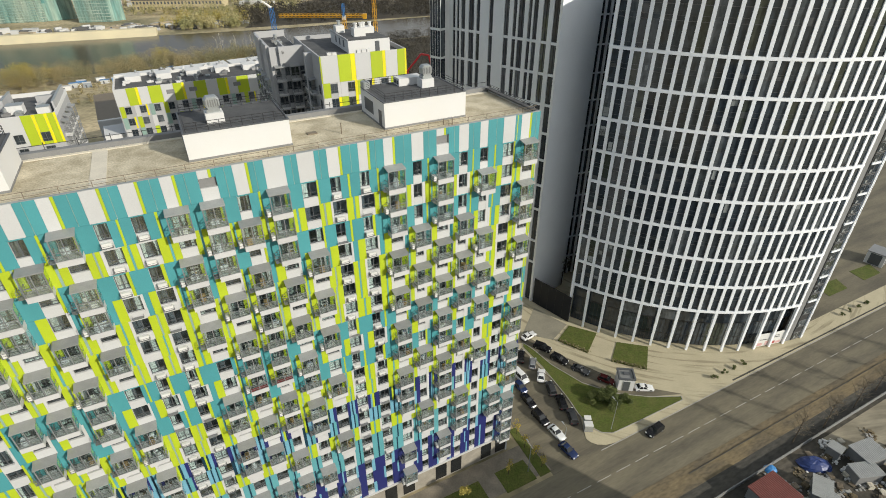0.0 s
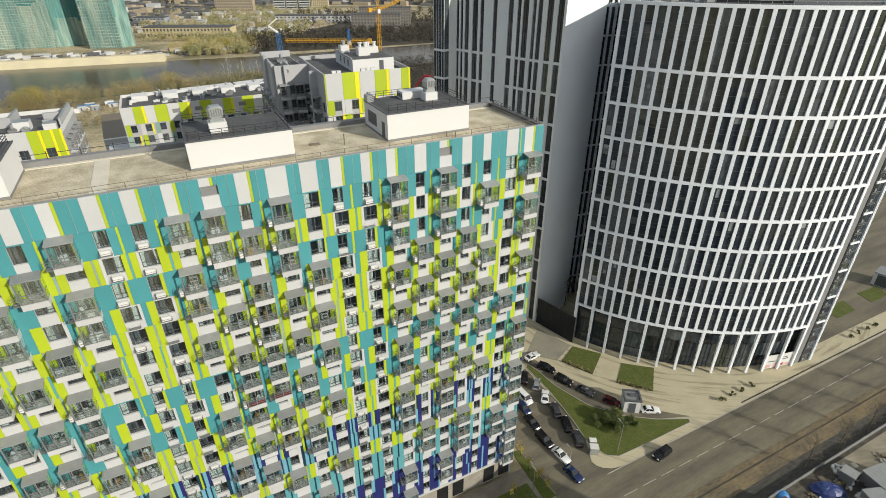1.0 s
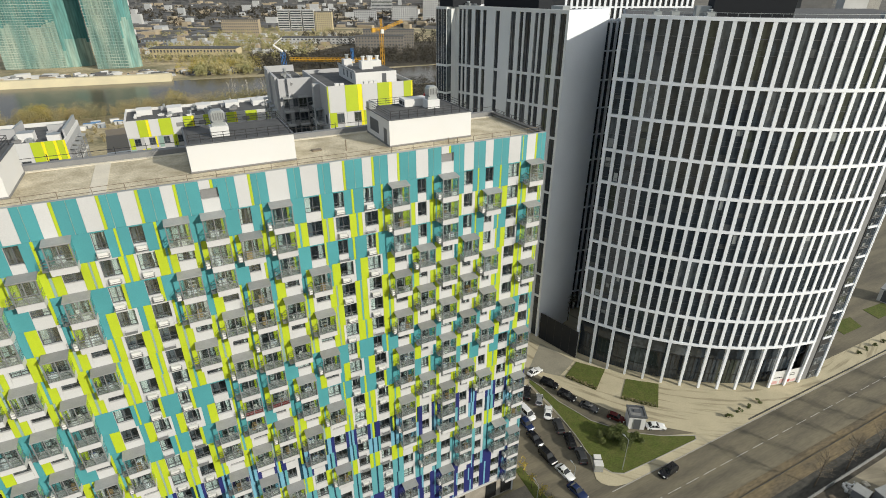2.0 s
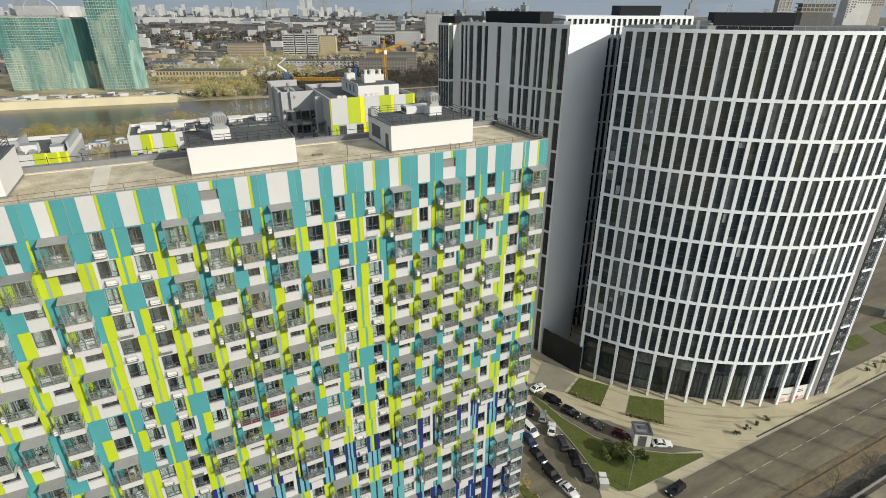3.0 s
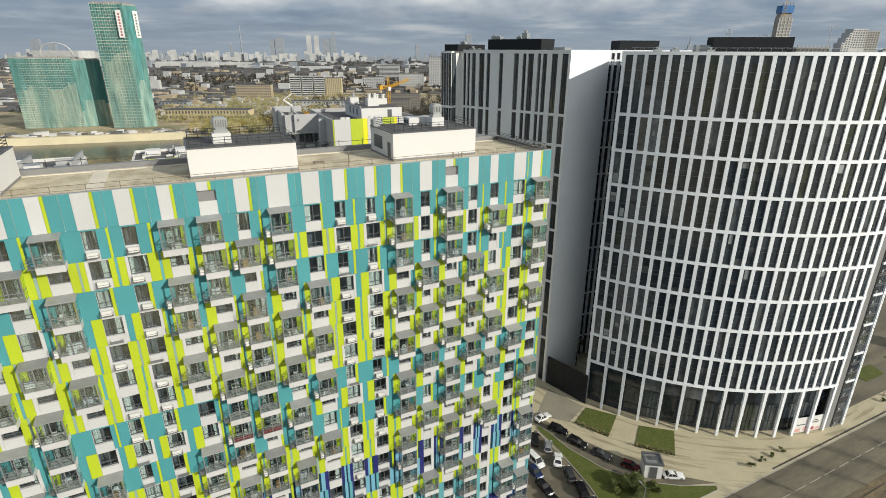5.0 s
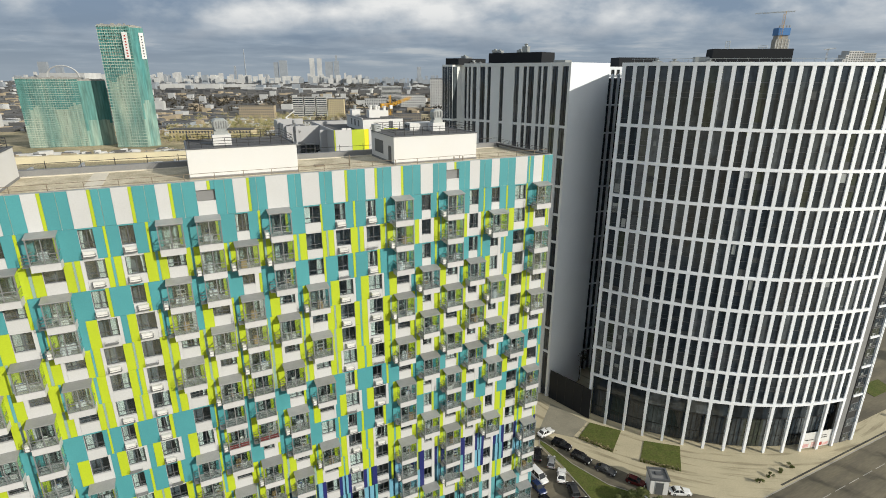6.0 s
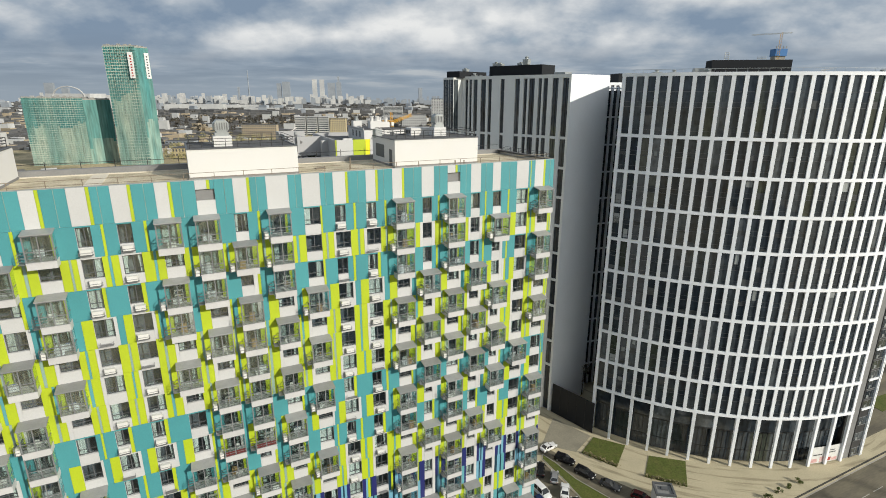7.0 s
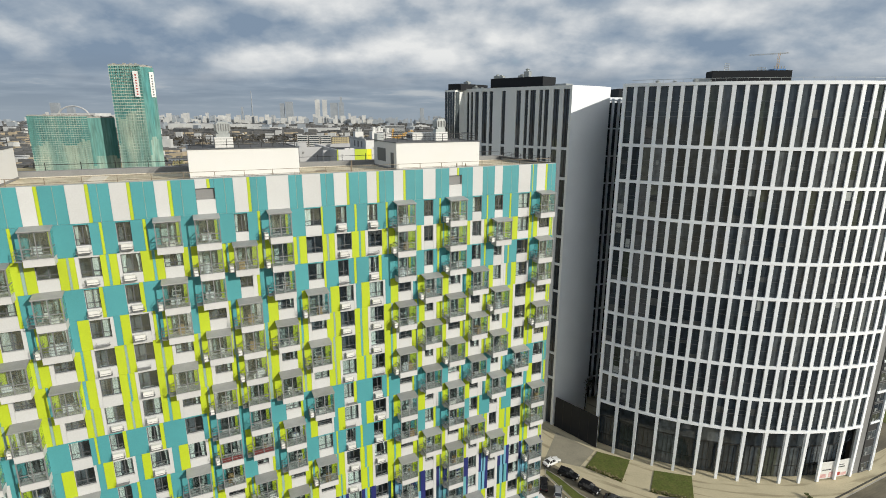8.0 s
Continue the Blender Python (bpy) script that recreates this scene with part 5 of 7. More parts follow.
def car(m, paint, style="saloon", label=""):
    """A car, nose towards +x, on its wheels."""
    t = thing("car", m, label, "car", "parked cars")
    ln, wd, h, belt = {"saloon": (4.6, 1.80, 1.45, 0.88), "suv": (4.7, 1.88, 1.75, 1.02), "hatch": (4.1, 1.74, 1.5, 0.9), "van": (4.9, 1.92, 1.95, 1.05)}[style]
    f, r = ln / 2, -ln / 2
    prof = [(r + 0.02, 0.42), (r, 0.62), (r + 0.05, belt - 0.14), (r + 0.16, belt - 0.03), (r + 0.5, belt + 0.01), (f - 1.3, belt), (f - 0.6, belt - 0.09), (f - 0.2, belt - 0.24), (f - 0.03, belt - 0.42), (f, 0.42), (f - 0.14, 0.24), (r + 0.14, 0.24)]
    rings = []
    for y, k, dz in ((-0.5, 0.92, -0.10), (-0.485, 0.955, -0.04), (-0.40, 0.985, 0.0), (-0.2, 1.0, 0.015), (0.2, 1.0, 0.015), (0.40, 0.985, 0.0), (0.485, 0.955, -0.04), (0.5, 0.92, -0.10)):
        rings.append([(x * k, y * wd, z + (dz if z > 0.5 else 0)) for x, z in prof])
    mat = PAINTS[paint]
    part("body", Geo().loft(rings), mat, t)
    fr, rr = {"saloon": ((0.75, -0.05), (-1.75, -1.05)), "suv": ((0.95, 0.25), (-2.2, -1.95)), "hatch": ((0.85, 0.1), (-1.9, -1.5)), "van": ((1.5, 0.8), (-2.35, -2.2))}[style]
    cw = wd - 0.12
    low = [(fr[0], -cw / 2, belt - 0.02), (fr[0], cw / 2, belt - 0.02), (rr[0], cw / 2, belt - 0.02), (rr[0], -cw / 2, belt - 0.02)]
    tw = cw - 0.42
    up = [(fr[1], -tw / 2, h - 0.07), (fr[1], tw / 2, h - 0.07), (rr[1], tw / 2, h - 0.07), (rr[1], -tw / 2, h - 0.07)]
    part("cabin_glass", Geo().loft([low, up]), CARGLASS, t, "dark car glass")
    roof = []
    for lx, ly, z in ((0.06, 0.03, h - 0.085), (0.0, 0.0, h - 0.04), (-0.12, -0.10, h - 0.012), (-0.3, -0.24, h)):
        x0, x1, y = fr[1] + lx, rr[1] - lx, tw / 2 + ly
        roof.append([(x0, -y, z), (x0, y, z), (x1, y, z), (x1, -y, z)])
    part("roof", Geo().loft(roof), mat, t)
    for k in (-1, 1):
        part("mirror", box(fr[0] - 0.28, fr[0] - 0.12, k * (wd / 2 + 0.09) - 0.09, k * (wd / 2 + 0.09) + 0.09, belt, belt + 0.13), mat, t)
    part("bumper", Geo().box(f - 0.12, f + 0.02, -wd * 0.42, wd * 0.42, 0.26, 0.40).box(r - 0.02, r + 0.12, -wd * 0.42, wd * 0.42, 0.26, 0.40), TYRE, t, "dark lower bumpers")
    for k in (0, 1):
        s = 1 if k else -1
        p = Geo()
        p.tube((fr[0], s * cw / 2, belt), (fr[1], s * tw / 2, h - 0.05), 0.045, n=4)
        p.tube((rr[0], s * cw / 2, belt), (rr[1], s * tw / 2, h - 0.05), 0.06, n=4)
        xm = (fr[0] + rr[0]) / 2
        p.tube((xm, s * cw / 2, belt), (xm, s * tw / 2, h - 0.05), 0.05, n=4)
        part("pillars", p, mat, t)
    for x in (f - 0.85, r + 0.85):
        for s in (-1, 1):
            w = part("wheel", Geo().tube((x, s * (wd / 2 - 0.2), 0.32), (x, s * (wd / 2 + 0.01), 0.32), 0.32, n=12), TYRE, t)
            part("rim", Geo().tube((x, s * (wd / 2 + 0.005), 0.32), (x, s * (wd / 2 + 0.025), 0.32), 0.2, n=10), CHROME, w)
    for s in (-1, 1):
        part("headlight", Geo().box(f - 0.22, f - 0.05, s * 0.62 - 0.2, s * 0.62 + 0.2, belt - 0.36, belt - 0.2), LENS, t)
        part("tail_light", Geo().box(r - 0.01, r + 0.1, s * 0.66 - 0.15, s * 0.66 + 0.15, belt - 0.3, belt - 0.12), PAINTS["red"], t)
    return t


def cars():
    k = "parked along the lawn on grey asphalt"
    for u, w, turn, paint, style in ((25.0, 27.6, 8, "white", "saloon"), (25.6, 22.2, -58, "black", "suv"), (26.8, 16.6, -66, "black", "suv"), (29.2, 11.2, -62, "grey", "saloon"),
                                     (32.6, 5.6, -58, "red", "hatch"), (38.8, -0.6, -28, "white", "saloon")):
        car(site(u, w, 0.013, turn), paint, style, "%s %s %s" % ({"red": "maroon", "grey": "dark grey"}.get(paint, paint), {"suv": "off-roader", "hatch": "hatchback"}.get(style, "saloon car"), k))
    k = "parked in the side street"
    for u, w, turn, paint, style in ((18.6, 22.0, 52, "black", "suv"), (19.9, 18.6, 50, "silver", "hatch"), (19.3, 14.2, 50, "white", "saloon"), (14.6, 16.2, -86, "white", "van"), (12.6, 13.4, -88, "blue", "hatch"),
                                     (18.8, 9.6, 68, "grey", "suv"), (18.4, 5.0, 68, "black", "suv"), (17.9, 0.6, 66, "grey", "suv"), (11.8, 9.0, -88, "black", "saloon"), (11.3, 3.6, -86, "black", "suv"),
                                     (12.0, -1.4, -84, "white", "saloon"), (11.4, -6.2, -82, "blue", "saloon")):
        car(site(u, w, -0.08, turn), paint, style, "%s %s %s" % ({"grey": "dark grey", "blue": "dark blue"}.get(paint, paint), {"suv": "off-roader", "hatch": "hatchback", "van": "minivan"}.get(style, "saloon car"), k))
    car(site(31.6, -10.9, -0.085, 186), "black", "suv", "black off-roader standing on the road near the kerb")
    car(site(92.5, -32.0, -0.04, 100), "white", "hatch", "white hatchback parked in the building yard")


cars()


def leaf_cloud(g, centre, rx, rz, count, size, rng):
    """Small leaf cards spread unevenly through a rounded volume."""
    lobes = [(Vector((rng.gauss(0, 0.45) * rx, rng.gauss(0, 0.45) * rx, rng.gauss(0, 0.4) * rz)), rng.uniform(0.35, 0.7)) for _ in range(6)]
    for _ in range(count):
        c, s = rng.choice(lobes)
        d = Vector((rng.gauss(0, 1), rng.gauss(0, 1), rng.gauss(0, 1))).normalized() * rng.uniform(0.4, 1.0)
        p = Vector(centre) + c + Vector((d.x * rx * s, d.y * rx * s, d.z * rz * s))
        a = Vector((rng.gauss(0, 1), rng.gauss(0, 1), rng.gauss(0, 1))).normalized()
        b = a.orthogonal().normalized()
        k = size * rng.uniform(0.6, 1.3)
        g.add([p - a * k, p + b * k * 0.6, p + a * k, p - b * k * 0.6], [(0, 1, 2, 3)])


def tree(m, h, crown, mat, label, seed, leaves=260, size=0.22):
    rng = random.Random(seed)
    t = thing("tree", m, label, "tree", "young trees")
    tr = Geo()
    tr.tube((0, 0, -0.05), (0.05, 0, h * 0.45), h * 0.018, h * 0.012, n=7).tube((0.05, 0, h * 0.45), (0, 0.05, h * 0.95), h * 0.012, 0.01, n=6)
    for k in range(9):
        a, z = rng.uniform(0, 6.28), h * rng.uniform(0.35, 0.8)
        e = Vector((math.cos(a) * crown * 0.8, math.sin(a) * crown * 0.8, z + h * 0.18))
        tr.tube((0.03, 0.02, z), e, h * 0.006, 0.008, n=5)
    part("trunk", tr, BARK, t)
    g = Geo()
    leaf_cloud(g, (0, 0, h * 0.72), crown, h * 0.33, leaves, size, rng)
    part("crown", g, mat, t)
    return t


def bare_tree(m, h, seed):
    rng = random.Random(seed)
    t = thing("tree", m, "bare leafless roadside tree with thin grey twigs", "tree", "bare trees")
    g = Geo().tube((0, 0, -0.05), (0.1, 0, h * 0.4), 0.13, 0.09, n=7).tube((0.1, 0, h * 0.4), (0, 0.15, h), 0.09, 0.012, n=6)
    part("trunk", g, BARK, t)
    tw = Geo()
    for _ in range(34):
        z = h * rng.uniform(0.28, 0.92)
        a, ln = rng.uniform(0, 6.28), h * rng.uniform(0.15, 0.33) * (1.15 - z / h * 0.6)
        p, e = Vector((0.06, 0.05, z)), Vector((math.cos(a) * ln, math.sin(a) * ln, z + ln * rng.uniform(0.5, 1.1)))
        tw.tube(p, e, 0.045, 0.012, n=5)
        for _ in range(9):
            q = p.lerp(e, rng.uniform(0.3, 1.0))
            tw.tube(q, q + Vector((rng.gauss(0, 0.5), rng.gauss(0, 0.5), rng.uniform(0.2, 0.9))), 0.02, 0.008, n=4)
    part("limbs", tw, TWIG, t)
    return t


def shrub(m, rx, h, mat, label, seed, leaves=220, size=0.16, category="shrub"):
    rng = random.Random(seed)
    t = thing("shrub", m, label, category, "shrubs")
    st = Geo()
    for k in range(7):
        a = rng.uniform(0, 6.28)
        st.tube((0, 0, -0.03), (math.cos(a) * rx * 0.6, math.sin(a) * rx * 0.6, h * 0.8), 0.03, 0.012, n=5)
    part("stems", st, BARK, t)
    g = Geo()
    leaf_cloud(g, (0, 0, h * 0.55), rx, h * 0.5, leaves, size, rng)
    part("leaves", g, mat, t)
    return t


def planting():
    for i, (u, w, rx, h) in enumerate(((27.4, 1.2, 2.1, 3.0), (29.2, 0.1, 1.9, 2.5), (31.0, -0.9, 1.5, 2.0), (26.0, 2.8, 1.7, 2.6), (28.2, -0.9, 1.7, 2.1), (29.8, 1.6, 1.5, 2.0))):
        shrub(site(u, w, 0.06), rx, h, LEAF_DARK, "dense dark green shrub on the lawn", 20 + i, 1900, 0.16)
    for i, (u, w) in enumerate(((56.7, -6.1), (60.5, -6.0), (64.0, -6.2), (67.7, -6.1), (110, -6), (114, -6), (118, -6), (122, -6))):
        shrub(site(u, w, 0.0), 0.62, 1.15, LEAF_DARK, "clipped low round shrub set in the paving", 40 + i, 520, 0.1)
    for i in range(9):
        k = i / 8
        shrub(site(31.6 + 3.6 * k, 22.2 - 6.6 * k, 0.12), 0.55, 0.8, LEAF_WOOD, "small autumn shrub at the bed's edge", 60 + i, 70, 0.13)
        shrub(site(39.0 + 5.0 * k, 9.9 - 5.7 * k, 0.12), 0.55, 0.8, LEAF_WOOD, "small autumn shrub at the bed's edge", 80 + i, 70, 0.13)
    for i, (u, w, h) in enumerate(((4.2, 2.6, 4.2), (3.6, -1.2, 4.6), (4.2, -6.6, 4.4), (3.9, -4.2, 3.8), (-3.0, -5.0, 4.6))):
        tree(site(u, w, 0.03), h, 1.0, LEAF_GOLD, "young tree with thin yellow autumn leaves", 100 + i, 130, 0.16)
    for i, (u, w) in enumerate(((-13.5, -5.6), (-24.6, -5.4))):
        tree(site(u, w, 0.02), 4.2, 1.3, LEAF_GOLD, "young tree with bright yellow autumn leaves", 120 + i, 320, 0.2)
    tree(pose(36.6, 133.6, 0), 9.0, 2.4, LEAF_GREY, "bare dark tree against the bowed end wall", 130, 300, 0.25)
    for i, (u, w) in enumerate(((66, -27.4), (78, -27.2), (88, -26.6), (99, -27.3), (112, -27), (56, -26.8))):
        bare_tree(site(u, w, -0.1), 9.5, 150 + i)


planting()


def street_things():
    # guard booth with a flat grey roof
    b = thing("guard_booth", site(35.4, 2.6, 0.0, -33), "white guard booth with a dark door and grey flat roof", "booth")
    part("wall", box(-1.85, 1.85, -1.75, 1.75, 0, 3.5), RENDER, b)
    rim = Geo().box(-2.0, 2.0, -1.9, -1.5, 3.5, 3.95).box(-2.0, 2.0, 1.5, 1.9, 3.5, 3.95).box(-2.0, -1.6, -1.5, 1.5, 3.5, 3.95).box(1.6, 2.0, -1.5, 1.5, 3.5, 3.95)
    part("roof_rim", rim, FRAME, b)
    part("roof", box(-1.6, 1.6, -1.5, 1.5, 3.5, 3.6), PARAPET, b, "grey sheet roof inside a dark rim")
    part("roof_unit", box(-0.6, 0.8, -0.2, 0.7, 3.6, 3.9), FRAME, b)
    part("door", box(-0.75, 0.75, -1.81, -1.75, 0.05, 3.0), FRAME, b, "dark sliding door")
    part("door_frame", Geo().box(-0.85, -0.75, -1.83, -1.75, 0.05, 3.1).box(0.75, 0.85, -1.83, -1.75, 0.05, 3.1).box(-0.75, 0.75, -1.83, -1.75, 3.0, 3.1), GALV, b)
    part("window", box(1.85, 1.9, -1.1, 1.1, 1.0, 2.4), CARGLASS, b)
    r = thing("guard_booth", site(148.5, 5.5, 0.0, 12), "white booth with dark window strips far along the street", "booth")
    part("wall", box(-3, 3, -2.6, 2.6, 0, 4.2), RENDER, r)
    for x in (-2.3, 0.4):
        part("window", box(x, x + 1.8, -2.66, -2.6, 0.2, 4.0), FRAME, r)
    part("window", box(-3.06, -3.0, -1.6, 1.6, 0.2, 4.0), FRAME, r)
    part("roof", box(-3.1, 3.1, -2.7, 2.7, 4.2, 4.5), METAL, r)
    # pale service cabinets at the street corner
    for u, w, s in ((19.0, -3.6, 1.0), (20.2, -1.9, 0.8)):
        c = thing("service_cabinet", site(u, w, 0.0, -30), "pale grey metal service cabinet at the kerb", "cabinet", "service cabinets")
        part("body", box(-0.9 * s, 0.9 * s, -0.7 * s, 0.7 * s, 0.12, 1.7 * s), GALV, c)
        part("plinth", box(-1.0 * s, 1.0 * s, -0.8 * s, 0.8 * s, 0, 0.12), CONCRETE, c)
        part("lid", box(-0.95 * s, 0.95 * s, -0.75 * s, 0.75 * s, 1.7 * s, 1.8 * s), APPLIANCE, c)
    for u, w, h in ((23.6, -6.0, 8.5), (1.0, -6.2, 8.0), (12.9, -3.2, 3.5)):
        l = thing("street_lamp", site(u, w, 0.0), "slim grey steel street lamp post", "street lamp", "street lamps")
        part("pole", Geo().tube((0, 0, -0.1), (0, 0, h), 0.09, 0.05, n=8), GALV, l)
        part("arm", Geo().tube((0, 0, h), (0, 1.2, h + 0.2), 0.04, n=6), GALV, l)
        part("lamp_head", box(-0.12, 0.12, 1.0, 1.7, h + 0.14, h + 0.26), GALV, l)
    # fence along the building yard
    f = thing("yard_fence", site(0, -28.3, 0), "long low grey concrete yard fence", "fence")
    me = box(0, 2.94, -0.08, 0.08, -0.1, 1.0).mesh("fence_panel", PARAPET)
    po = box(-0.1, 0.1, -0.12, 0.12, -0.1, 1.1).mesh("post", CONCRETE)
    for k in range(62):
        if 21 < k < 24:
            continue
        put("fence_panel", me, f, pose(-60 + 3.06 * k + 0.06, 0, 0))
        put("post", po, f, pose(-60 + 3.06 * k, 0, 0))
    for k in range(3):
        part("gate_panel", box(3.6 + 2.2 * k, 5.6 + 2.2 * k, -0.05, 0.05, 0.0, 2.2), APPLIANCE, f, "white gate leaf", pose(0, 0, 0))


street_things()


def corrugated(w, d, z, mat_geo, pitch=0.22):
    n = int(w / pitch)
    ridge = [(-w / 2 + pitch * k / 2, z + (0.07 if k % 2 else 0.0)) for k in range(2 * n + 1)]
    prof = [(-w / 2, z - 0.12)] + ridge + [(ridge[-1][0], z - 0.12)]
    mat_geo.loft([[(x, y, q) for x, q in prof] for y in (-d / 2, d / 2)])


def yard():
    def shed(u, w, wid, dep, h, turn, mat, label):
        t = thing("yard_shed", site(u, w, -0.04, turn), label, "shed", "yard sheds")
        part("wall", box(-wid / 2, wid / 2, -dep / 2, dep / 2, 0, h), PARAPET, t)
        g = Geo()
        corrugated(wid + 0.4, dep + 0.4, h + 0.12, g, 0.45)
        part("roof", g, mat, t)
        part("door", box(-0.5, 0.5, dep / 2, dep / 2 + 0.05, 0.0, 2.0), FRAME, t)
        return t

    rust = material("red_sheet_roof", (0.17, 0.05, 0.038), 0.6, vary=0.12, amount=0.6, scale=0.6)
    white = material("faded_sheet", (0.32, 0.325, 0.31), 0.6, vary=0.08, amount=0.5, scale=0.7)
    shed(39.4, -33.4, 7.6, 6.0, 3.0, 0, rust, "yard shed with a red corrugated roof")
    shed(48.6, -37.0, 5.0, 3.2, 2.6, 30, white, "small yard hut with a pale sheet roof")
    shed(46.5, -40.0, 6.0, 2.5, 2.6, 0, white, "yard container with a pale roof")
    shed(60.6, -32.6, 2.6, 2.4, 2.6, 10, white, "white site cabin in the yard")
    shed(65.6, -36.4, 6.2, 4.4, 2.8, -8, white, "grey yard hut with a pale corrugated roof")
    shed(60.4, -38.6, 5.6, 3.0, 2.6, -20, white, "grey yard hut beside the fence")
    shed(66.0, -42.5, 6.0, 2.5, 2.6, 5, white, "pale container at the yard's edge")
    blue = material("blue_tarpaulin", (0.022, 0.045, 0.17), 0.45, vary=0.12, amount=0.6, scale=1.2, bump=0.3)
    rng = random.Random(31)
    # heaps under tarpaulins
    for u, w, rx, ry, h, mat, label in ((54.6, -32.4, 3.4, 2.0, 1.7, blue, "heap under a crumpled dark blue tarpaulin"), (45.6, -28.9, 1.3, 1.1, 0.9, material("sky_tarpaulin", (0.05, 0.24, 0.55), 0.5, vary=0.1, scale=1.5), "small heap under a bright blue tarpaulin")):
        t = thing("tarpaulin_heap", site(u, w, -0.04, -35), label, "tarpaulin", "tarpaulins")
        rings = []
        for k in range(7):
            s = math.cos(k / 6.2 * 1.5)
            rings.append([(rx * s * math.cos(a) * rng.uniform(0.88, 1.1), ry * s * math.sin(a) * rng.uniform(0.88, 1.1), h * math.sin(k / 6 * 1.5) * rng.uniform(0.9, 1.05)) for a in [6.2832 * j / 14 for j in range(14)]])
        part("cover", Geo().loft(rings), mat, t)
    # loose timber and rubble
    names = (("pallet_stack", "stack of weathered pallets in the yard", "pallets"), ("rubble_heap", "low heap of broken building rubble", "rubble"))
    for i in range(96):
        u, w = rng.uniform(34, 74), rng.uniform(-44, -29.5)
        name, label, cat = names[i % 2]
        t = thing(name, site(u, w, -0.04, rng.uniform(0, 90)), label, cat, cat + " in the yard")
        g = Geo()
        if i % 2 == 0:
            for z in range(rng.randint(2, 6)):
                for k in range(5):
                    g.box(-0.6, 0.6, -0.5 + 0.22 * k, -0.36 + 0.22 * k, 0.15 * z + 0.1, 0.15 * z + 0.13)
                g.box(-0.6, -0.5, -0.5, 0.52, 0.15 * z, 0.15 * z + 0.1).box(0.5, 0.6, -0.5, 0.52, 0.15 * z, 0.15 * z + 0.1)
            part("boards", g, (DIRT, RAIL, PAVER)[i // 2 % 3], t)
        else:
            for k in range(22):
                x, y, s = rng.gauss(0, 0.8), rng.gauss(0, 0.6), rng.uniform(0.12, 0.4)
                a = rng.uniform(0, 1.5)
                g.prism([(x + s * math.cos(a + q), y + s * math.sin(a + q)) for q in (0, 1.4, 2.9, 4.6)], 0, s * rng.uniform(0.5, 1.3))
            part("lumps", g, (CONCRETE, PARAPET, RENDER, DIRT)[i // 2 % 4], t)


yard()


# ---- courtyard blocks behind ----
def block_window(parent, cache, u, z, w=1.6, h=1.9, side=None):
    key = (w, h)
    if key not in cache:
        fr = Geo().box(-w / 2, w / 2, -0.06, 0.0, 0, 0.08).box(-w / 2, w / 2, -0.06, 0.0, h - 0.08, h).box(-w / 2, -w / 2 + 0.08, -0.06, 0.0, 0.08, h - 0.08).box(w / 2 - 0.08, w / 2, -0.06, 0.0, 0.08, h - 0.08)
        fr.box(-0.04, 0.04, -0.06, 0.0, 0.08, h - 0.08).box(-w / 2 + 0.08, w / 2 - 0.08, -0.055, 0.0, h * 0.28, h * 0.28 + 0.07)
        cache[key] = (fr.mesh("window_frame", FRAME), box(-w / 2 + 0.08, w / 2 - 0.08, -0.02, 0.0, 0.08, h - 0.08).mesh("pane", TOWERGLASS))
    win = thing_part("window", parent, (side or pose(0, 0, 0)) @ pose(u, -0.05, z))
    put("window_frame", cache[key][0], win)
    put("pane", cache[key][1], win)


def side_bay(parent, side, u, z, kit):
    b = thing_part("balcony", parent, side @ pose(u, 0, z))
    for name, key in (("slab", "slab"), ("canopy", "canopy"), ("railing", "railing")):
        put(name, kit[key], b)
    for x in (-1.0, 1.0):
        put("post", kit["post"], b, pose(x, -1.3, 0))
    for x in (-0.6, 0.6):
        put("pane", kit["front_pane"], b, pose(x, -1.35, 0))


def roof_clutter(parent, rng, w, d, n, z):
    for k in range(n):
        x, y = rng.uniform(1.5, w - 3), rng.uniform(2.0, d - 3)
        sx, sy, h = rng.uniform(0.7, 2.2), rng.uniform(0.6, 1.6), rng.uniform(0.5, 1.3)
        part("roof_unit", fan_unit(x, y, z, sx, sy, h), rng.choice((GREYWALL, GALV, PARAPET, RENDER)), parent)
        if k % 3 == 0:
            part("duct", Geo().tube((x + sx / 2, y + sy / 2, z + h), (x + sx / 2, y + sy / 2, z + h + 0.7), 0.35, n=10), GALV, parent)


def parapets(parent, w, d, top, mat=GREYWALL):
    g = Geo().box(0, w, 0, 0.3, top - 1.0, top).box(0, w, d - 0.3, d, top - 1.0, top).box(0, 0.3, 0.3, d - 0.3, top - 1.0, top).box(w - 0.3, w, 0.3, d - 0.3, top - 1.0, top)
    part("parapet", g, mat, parent)


